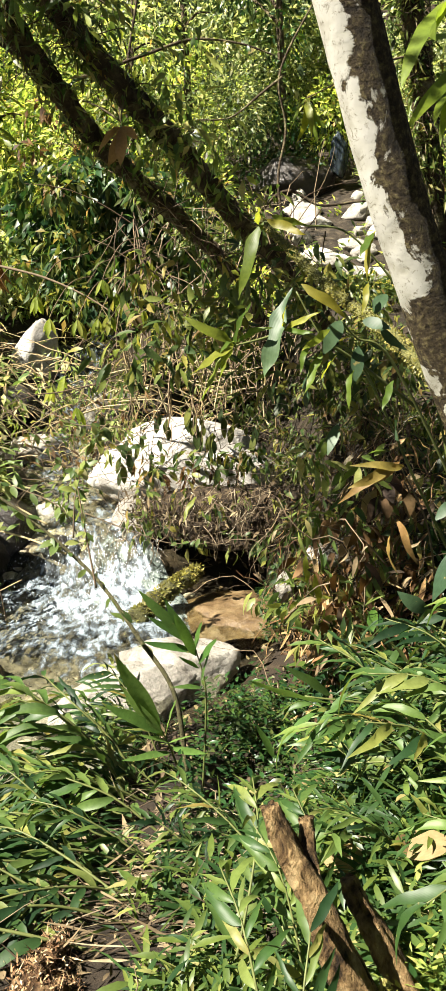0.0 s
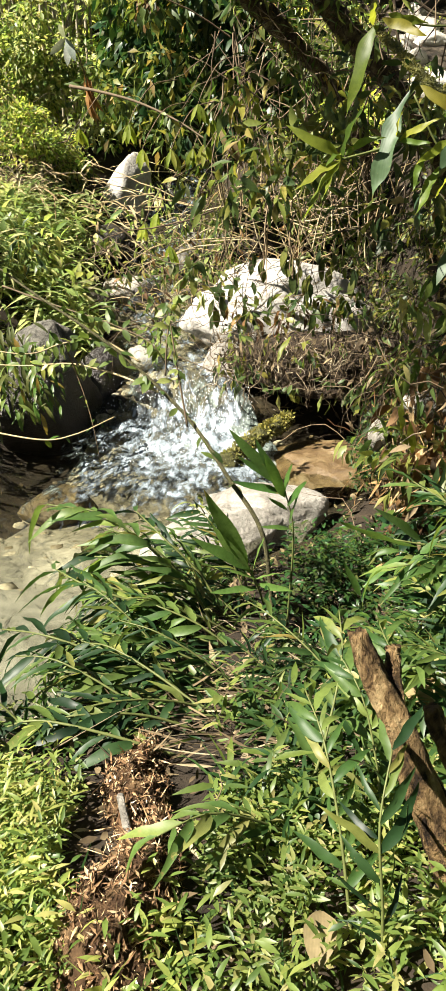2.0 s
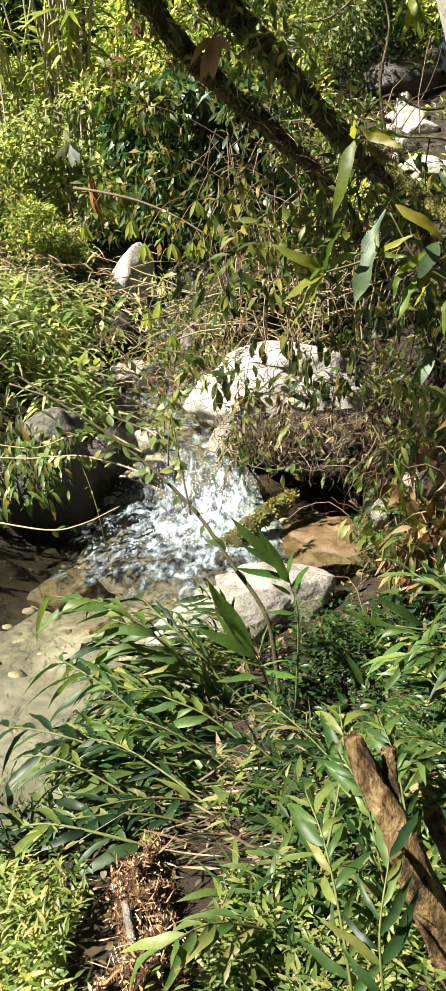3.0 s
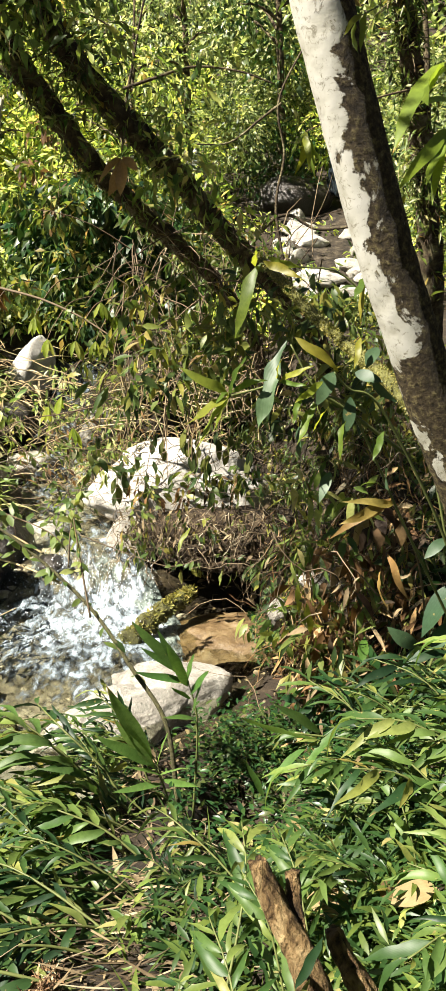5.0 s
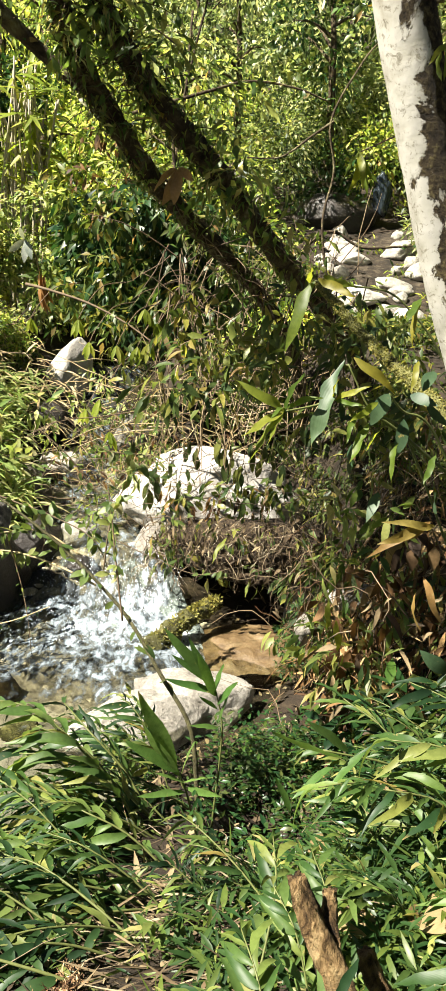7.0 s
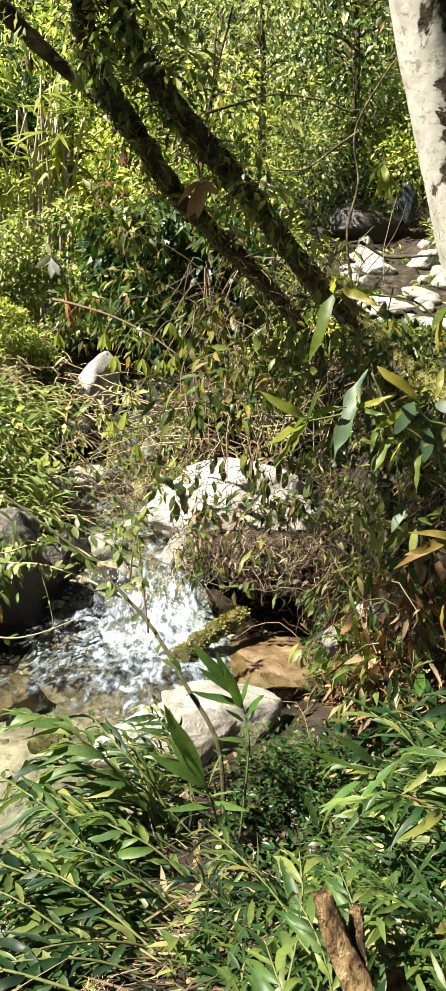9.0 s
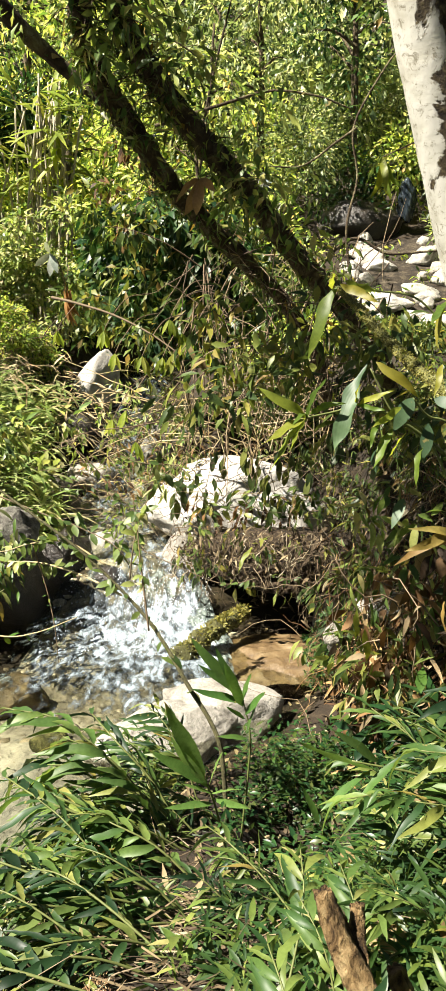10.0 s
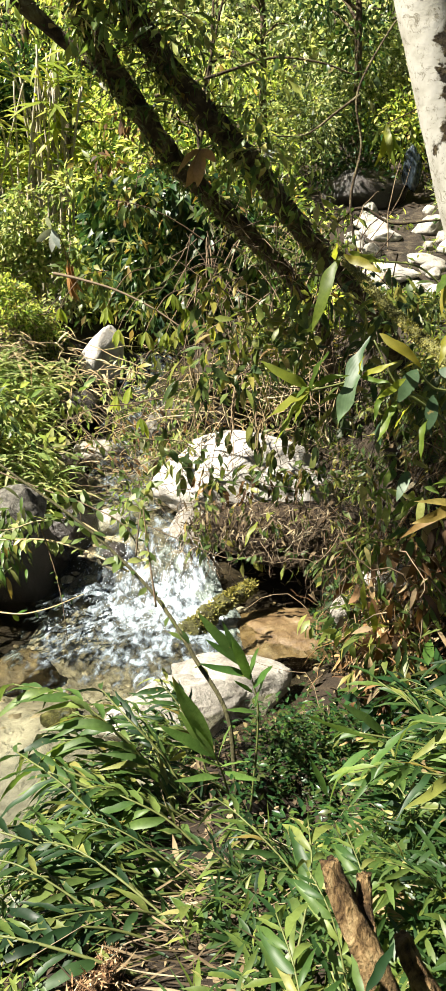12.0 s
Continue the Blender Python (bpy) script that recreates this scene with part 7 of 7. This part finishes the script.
def build_moss():
    """Shaggy moss on the slanting branch."""
    rng = np.random.default_rng(44)
    p = curve([(0.94, 3.00, 1.19), (0.82, 3.20, 1.33), (0.74, 3.40, 1.41), (0.63, 3.60, 1.52), (0.52, 3.85, 1.65), (0.39, 4.10, 1.81)], 40)
    n = 5200
    k = rng.integers(0, len(p), n)
    r = np.interp(k, [0, len(p) - 1], [0.033, 0.013])
    d = unit(rng.normal(0, 1, (n, 3)))
    L = rng.uniform(0.004, 0.016, n)
    v, f = leaf_diamond(p[k] + d * r[:, None], unit(d + rng.normal(0, 0.5, (n, 3)) + [0, 0, -0.2]), unit(rng.normal(0, 1, (n, 3))), L, L * 0.3)
    thing("moss", "shaggy yellow-green moss on the slanting branch", "moss", me=mesh_np("moss", v, f, m_moss), kind="stuff")


build_moss()


def build_bamboo():
    rng = np.random.default_rng(14)
    shapes = [leaf_shape("leaf", m_young, 0.06, b, 0.2, 0.4, 0.0, 6) for b in (0.2, 0.5)]
    for k in range(44):
        x, y = rng.uniform(-4.3, -2.6), rng.uniform(12.1, 12.7)
        z = float(height(x, y))
        root = thing("bamboo_culm", "pale dry bamboo culm on the far bank", "bamboo", (x, y, z), group="bamboo culms on the far bank")
        h = rng.uniform(2.9, 3.8)
        p = curve([(0, 0, -0.1), (rng.normal(0, 0.08), 0, h * 0.5), (rng.normal(0, 0.25), -0.1, h)], 8)
        v, f = tube(p, np.linspace(0.024, 0.013, len(p)), 7)
        part("culm", mesh_np("culm", v, f, m_culm, True), root)
        for j in range(rng.integers(3, 7)):
            a = p[-1 - int(rng.integers(0, 7))]
            d = unit(np.array([rng.normal(0.3, 0.8), rng.normal(-0.3, 0.5), rng.normal(0.1, 0.5)])) * rng.uniform(0.3, 0.7)
            part("leaf", shapes[j % 2], root, m=between(a, a + d, (0, -0.5, 0.8)))


build_bamboo()


def build_tree(label, x, y, h, r, seed, mat, lean=0.0):
    """A background tree: tapered trunk, limbs, and a crown of small leaves with gaps."""
    rng = np.random.default_rng(seed)
    z = float(height(x, y))
    root = thing("tree", label, "tree", (x, y, z), group="trees on the far hillside")
    p = curve([(0, 0, -0.2), (lean * 0.2, 0, h * 0.3), (lean * 0.6 + rng.normal(0, 0.1), 0, h * 0.65), (lean, 0.1, h)], 8)
    v, f = tube(p, np.linspace(r, r * 0.3, len(p)), 9, 0.12, seed)
    part("trunk", mesh_np("trunk", v, f, m_bark, True), root)
    pieces = []
    for k in range(11):
        i = int(rng.uniform(0.35, 1) * (len(p) - 1))
        a = rng.uniform(0, 6.28)
        e = p[i] + np.array([math.cos(a), math.sin(a), rng.uniform(0.0, 0.8)]) * rng.uniform(0.5, 1.3)
        v, f = tube(curve([p[i], (p[i] + e) / 2 + [0, 0, 0.12], e], 5), np.linspace(r * 0.35, r * 0.08, 11), 5)
        part("limb", mesh_np("limb", v, f, m_bark, True), root)
        pieces.append(leaf_diamond(*leaf_cloud(e, (0.6, 0.6, 0.5), 130, rng, 0.15, 0.032, 0.7)))
    v, f = joined(pieces)
    part("crown", mesh_np("crown", v, f, mat), root)


build_tree("slender tree with a dull green crown on the hillside", -0.9, 16.8, 4.2, 0.07, 101, m_far, 0.3)
build_tree("dark-leaved tree on the shaded hillside", 2.3, 18.5, 5.5, 0.12, 102, m_dark, -0.4)
build_tree("thin forked tree with yellow-green leaves", -1.1, 13.4, 4.6, 0.06, 103, m_hill, 0.5)
build_tree("dark-leaved tree on the shaded hillside", 0.3, 17.3, 5.0, 0.10, 104, m_far, -0.3)
build_tree("thin forked tree with yellow-green leaves", -3.2, 15.0, 4.5, 0.08, 105, m_hill, 0.2)
build_tree("dull green tree above the far stream bed", 4.6, 15.5, 5.0, 0.1, 106, m_far, -0.5)
build_tree("dark-leaved tree on the shaded hillside", -4.6, 17.5, 5.5, 0.12, 107, m_dark, 0.3)
broad = [leaf_shape("leaf", m_young, 0.27, b, 0.12, 0.45, t) for b, t in ((0.12, 0.2), (0.25, -0.2))]
leafy("broad_leaf_plant", "broad yellow-green veined leaves close to the ground", "plant", [((0.43, 0.98, 0.34), (0.33, 0.92, 0.42)), ((0.42, 0.97, 0.33), (0.31, 0.88, 0.30)), ((0.44, 1.0, 0.35), (0.42, 0.97, 0.47))], broad, 91, [(0.47, 1.05, 0.1), (0.45, 1.0, 0.25), (0.43, 0.98, 0.34)], 0.006, up=(-0.3, -0.5, 0.8))
pale_shapes = [leaf_shape("leaf", m_pale, 0.16, 0.2, 0.15, 0.5, 0.1)]
leafy("pale_leaf_spray", "pale silvery leaves shining above the thicket", "leaves", [((-2.0, 8.5, 2.06), (-2.13, 8.4, 1.92)), ((-2.0, 8.5, 2.06), (-1.9, 8.4, 1.88)), ((-1.98, 8.5, 2.05), (-1.98, 8.38, 1.84)), ((-2.0, 8.5, 2.06), (-2.05, 8.4, 2.18))], pale_shapes, 92, [(-1.9, 9.2, 1.3), (-1.95, 8.8, 1.9), (-2.0, 8.5, 2.06)], 0.008, m_twig)
leafy("fern_frond", "pale grey-green fern frond on the far bank", "fern", [((0.155, 9.0, 2.97 - 0.025 * k_), (0.155 + (0.1 - 0.006 * k_) * (1 if k_ % 2 else -1), 8.97, 2.95 - 0.025 * k_)) for k_ in range(11)], pale_shapes, 93, [(0.15, 9.05, 2.3), (0.155, 9.0, 2.7), (0.155, 9.0, 2.98)], 0.006, part_name="pinna")
rust = [leaf_shape("leaf", m_rust, 0.08, 0.4, 0.3, 0.45, 0.5)]
leafy("dead_leaf_spray", "rust-coloured withered frond hanging in the scrub", "leaves", [((-1.84 + 0.02 * (k_ % 3), 8.5, 1.78 - 0.03 * k_), (-1.9 + 0.05 * (k_ % 4), 8.42, 1.5 - 0.03 * k_)) for k_ in range(7)], rust, 94, [(-1.85, 8.7, 1.95), (-1.84, 8.5, 1.78)], 0.005, m_twig)

build_mass("undergrowth", "olive leaves and dry sprays over the slope beside the boulder", m_mixed, [((x_, y_, float(height(x_, y_)) + rg.uniform(0.0, 0.25)), rg.uniform(0.35, 0.6)) for x_, y_ in zip(rg.uniform(0.85, 2.1, 75), rg.uniform(5.6, 9.2, 75))], 260, (0.4, 0.35, 0.28), 0.09, 0.013, 85, droop=0.6, strip=2)

build_mass("undergrowth", "fresh leaf sprays among the dry twigs of the steep bank", m_cover, [((rg.uniform(0.45, 1.4), rg.uniform(4.0, 4.7), rg.uniform(-0.35, 0.8)), rg.uniform(0.25, 0.45)) for _ in range(22)], 95, (0.3, 0.25, 0.28), 0.12, 0.016, 86, droop=0.8, strip=4)
build_mass("undergrowth", "withered brown leaves hanging on the steep bank", m_tanloose, [((rg.uniform(0.6, 1.4), rg.uniform(4.0, 4.6), rg.uniform(-0.4, 0.35)), rg.uniform(0.3, 0.5)) for _ in range(16)], 70, (0.3, 0.25, 0.28), 0.15, 0.03, 87, droop=1.6, strip=4)


def build_brown_ferns():
    """Withered fern tangle on the steep bank near the pale tree."""
    rng = np.random.default_rng(66)
    n = 700
    P = np.stack([rng.uniform(0.68, 1.5, n), rng.uniform(3.9, 5.2, n), np.zeros(n)], 1)
    P[:, 2] = height(P[:, 0], P[:, 1]) + rng.uniform(0.03, 0.75, n)
    D = np.stack([rng.normal(-0.3, 0.6, n), rng.normal(-0.2, 0.4, n), rng.normal(-0.7, 0.5, n)], 1)
    v, f = leaf_strip(P, D, unit(rng.normal(0, 0.6, (n, 3)) + [-0.3, -0.6, 0.5]), rng.uniform(0.06, 0.19, n), rng.uniform(0.005, 0.02, n), rng.uniform(-0.2, 0.9, n), 4, 0.5)
    thing("withered_fern", "rust-brown withered fern tangle on the steep bank", "fern", me=mesh_np("withered_fern", v, f, m_rustloose, True), kind="stuff")


build_brown_ferns()


def build_log():
    p = curve([(-0.42, 5.68, -1.02), (-0.16, 5.9, -0.86), (0.08, 6.12, -0.78)], 10)
    v, f = tube(p, np.linspace(0.085, 0.055, len(p)) * (1 + 0.18 * np.sin(np.arange(len(p)) * 1.3)), 14, 0.28, 5)
    thing("fallen_log", "mossy broken log lying between chute and sandy pool", "log", me=mesh_np("fallen_log", v, f, m_log, True))


build_log()


def build_log_moss():
    """Ragged moss and fine litter on the fallen log."""
    rng = np.random.default_rng(45)
    p = curve([(-0.42, 5.68, -1.02), (-0.16, 5.9, -0.86), (0.08, 6.12, -0.78)], 40)
    n = 2200
    k = rng.integers(0, len(p), n)
    r = np.interp(k, [0, len(p) - 1], [0.08, 0.052])
    d = unit(rng.normal(0, 1, (n, 3)) + [0, -0.2, 0.5])
    L = rng.uniform(0.01, 0.045, n)
    v, f = leaf_diamond(p[k] + d * r[:, None], unit(d + rng.normal(0, 0.7, (n, 3))), unit(rng.normal(0, 1, (n, 3))), L, L * 0.22)
    thing("moss", "ragged olive moss and litter on the fallen log", "moss", me=mesh_np("log_moss", v, f, m_moss), kind="stuff")


build_log_moss()


def build_bank_litter():
    """Dry stalks lying among the ginger, and a few broad dead leaves."""
    rng = np.random.default_rng(88)
    n = 190
    x, y = rng.uniform(-0.8, 0.9, n), rng.uniform(1.3, 3.0, n)
    s = np.stack([x, y, height(x, y) + rng.uniform(0.01, 0.06, n)], 1)
    w = np.stack([rng.choice([-1, 1], n) * rng.uniform(0.4, 1, n), rng.normal(0, 0.5, n), rng.normal(0.05, 0.15, n)], 1)
    v, f = twigs(s, w, rng.uniform(0.08, 0.26, n), 0.0028, rng, 0.3, 0.3, 5)
    thing("dry_stalks", "dry straw stalks lying among the ginger shoots", "straw", me=mesh_np("dry_stalks", v, f, m_root), kind="stuff")
    n = 420
    x, y = rng.uniform(-0.42, 0.2, n), rng.uniform(1.5, 2.35, n)
    P = np.stack([x, y, height(x, y) + rng.uniform(0.005, 0.05, n)], 1)
    D = np.stack([rng.choice([-1, 1], n) * rng.uniform(0.6, 1, n), rng.normal(0.15, 0.35, n), rng.normal(0.02, 0.08, n)], 1)
    v, f = leaf_strip(P, D, unit(rng.normal(0, 0.4, (n, 3)) + [0, -0.3, 0.8]), rng.uniform(0.05, 0.17, n), rng.uniform(0.0015, 0.0045, n), rng.uniform(-0.8, 1.0, n), 5, 0.5)
    thing("dry_sheaths", "brown withered leaf sheaths lying beside the rotten trunk", "leaf litter", me=mesh_np("dry_sheaths", v, f, m_deadleaf, True), kind="stuff")
    wide = [leaf_shape("dead_leaf", m_deadbig, w, b, 0.35, 0.5, t) for w, b, t in ((0.3, 0.2, 0.5), (0.26, 0.35, -0.4))]
    for k, (x, y) in enumerate(((0.43, 1.62), (0.5, 1.58), (0.56, 1.66), (0.47, 1.7), (0.62, 1.6), (0.08, 1.02), (0.78, 2.6), (0.7, 2.2), (0.35, 2.3))):
        ob = thing("dead_leaf", "broad curled dead leaf lying on the bank", "leaf", me=wide[k % 2], group="broad dead leaves on the bank")
        ob.matrix_basis = pose(x, y, float(height(x, y)) + 0.07, rng.uniform(-25, 25), rng.uniform(-25, 10), rng.uniform(0, 360)) @ Matrix.Scale(rng.uniform(0.12, 0.19), 4)
    # leaves hanging over the dark rock beyond the pool
    P, D = [], []
    for _ in range(420):
        P.append((rng.uniform(-2.7, -1.68), rng.uniform(5.4, 6.1), rng.uniform(-0.6, 0.05)))
        D.append((rng.normal(0.2, 0.4), rng.normal(-0.5, 0.3), rng.uniform(-1.2, 0.1)))
    L = rng.uniform(0.08, 0.22, len(P))
    v, f = leaf_strip(P, D, (0, -0.3, 1), L, L * 0.09, 0.4, 4)
    thing("hanging_fern", "fresh fern-like leaves hanging over the dark rock", "fern", me=mesh_np("hanging_fern", v, f, m_olive, True), kind="stuff")


build_bank_litter()
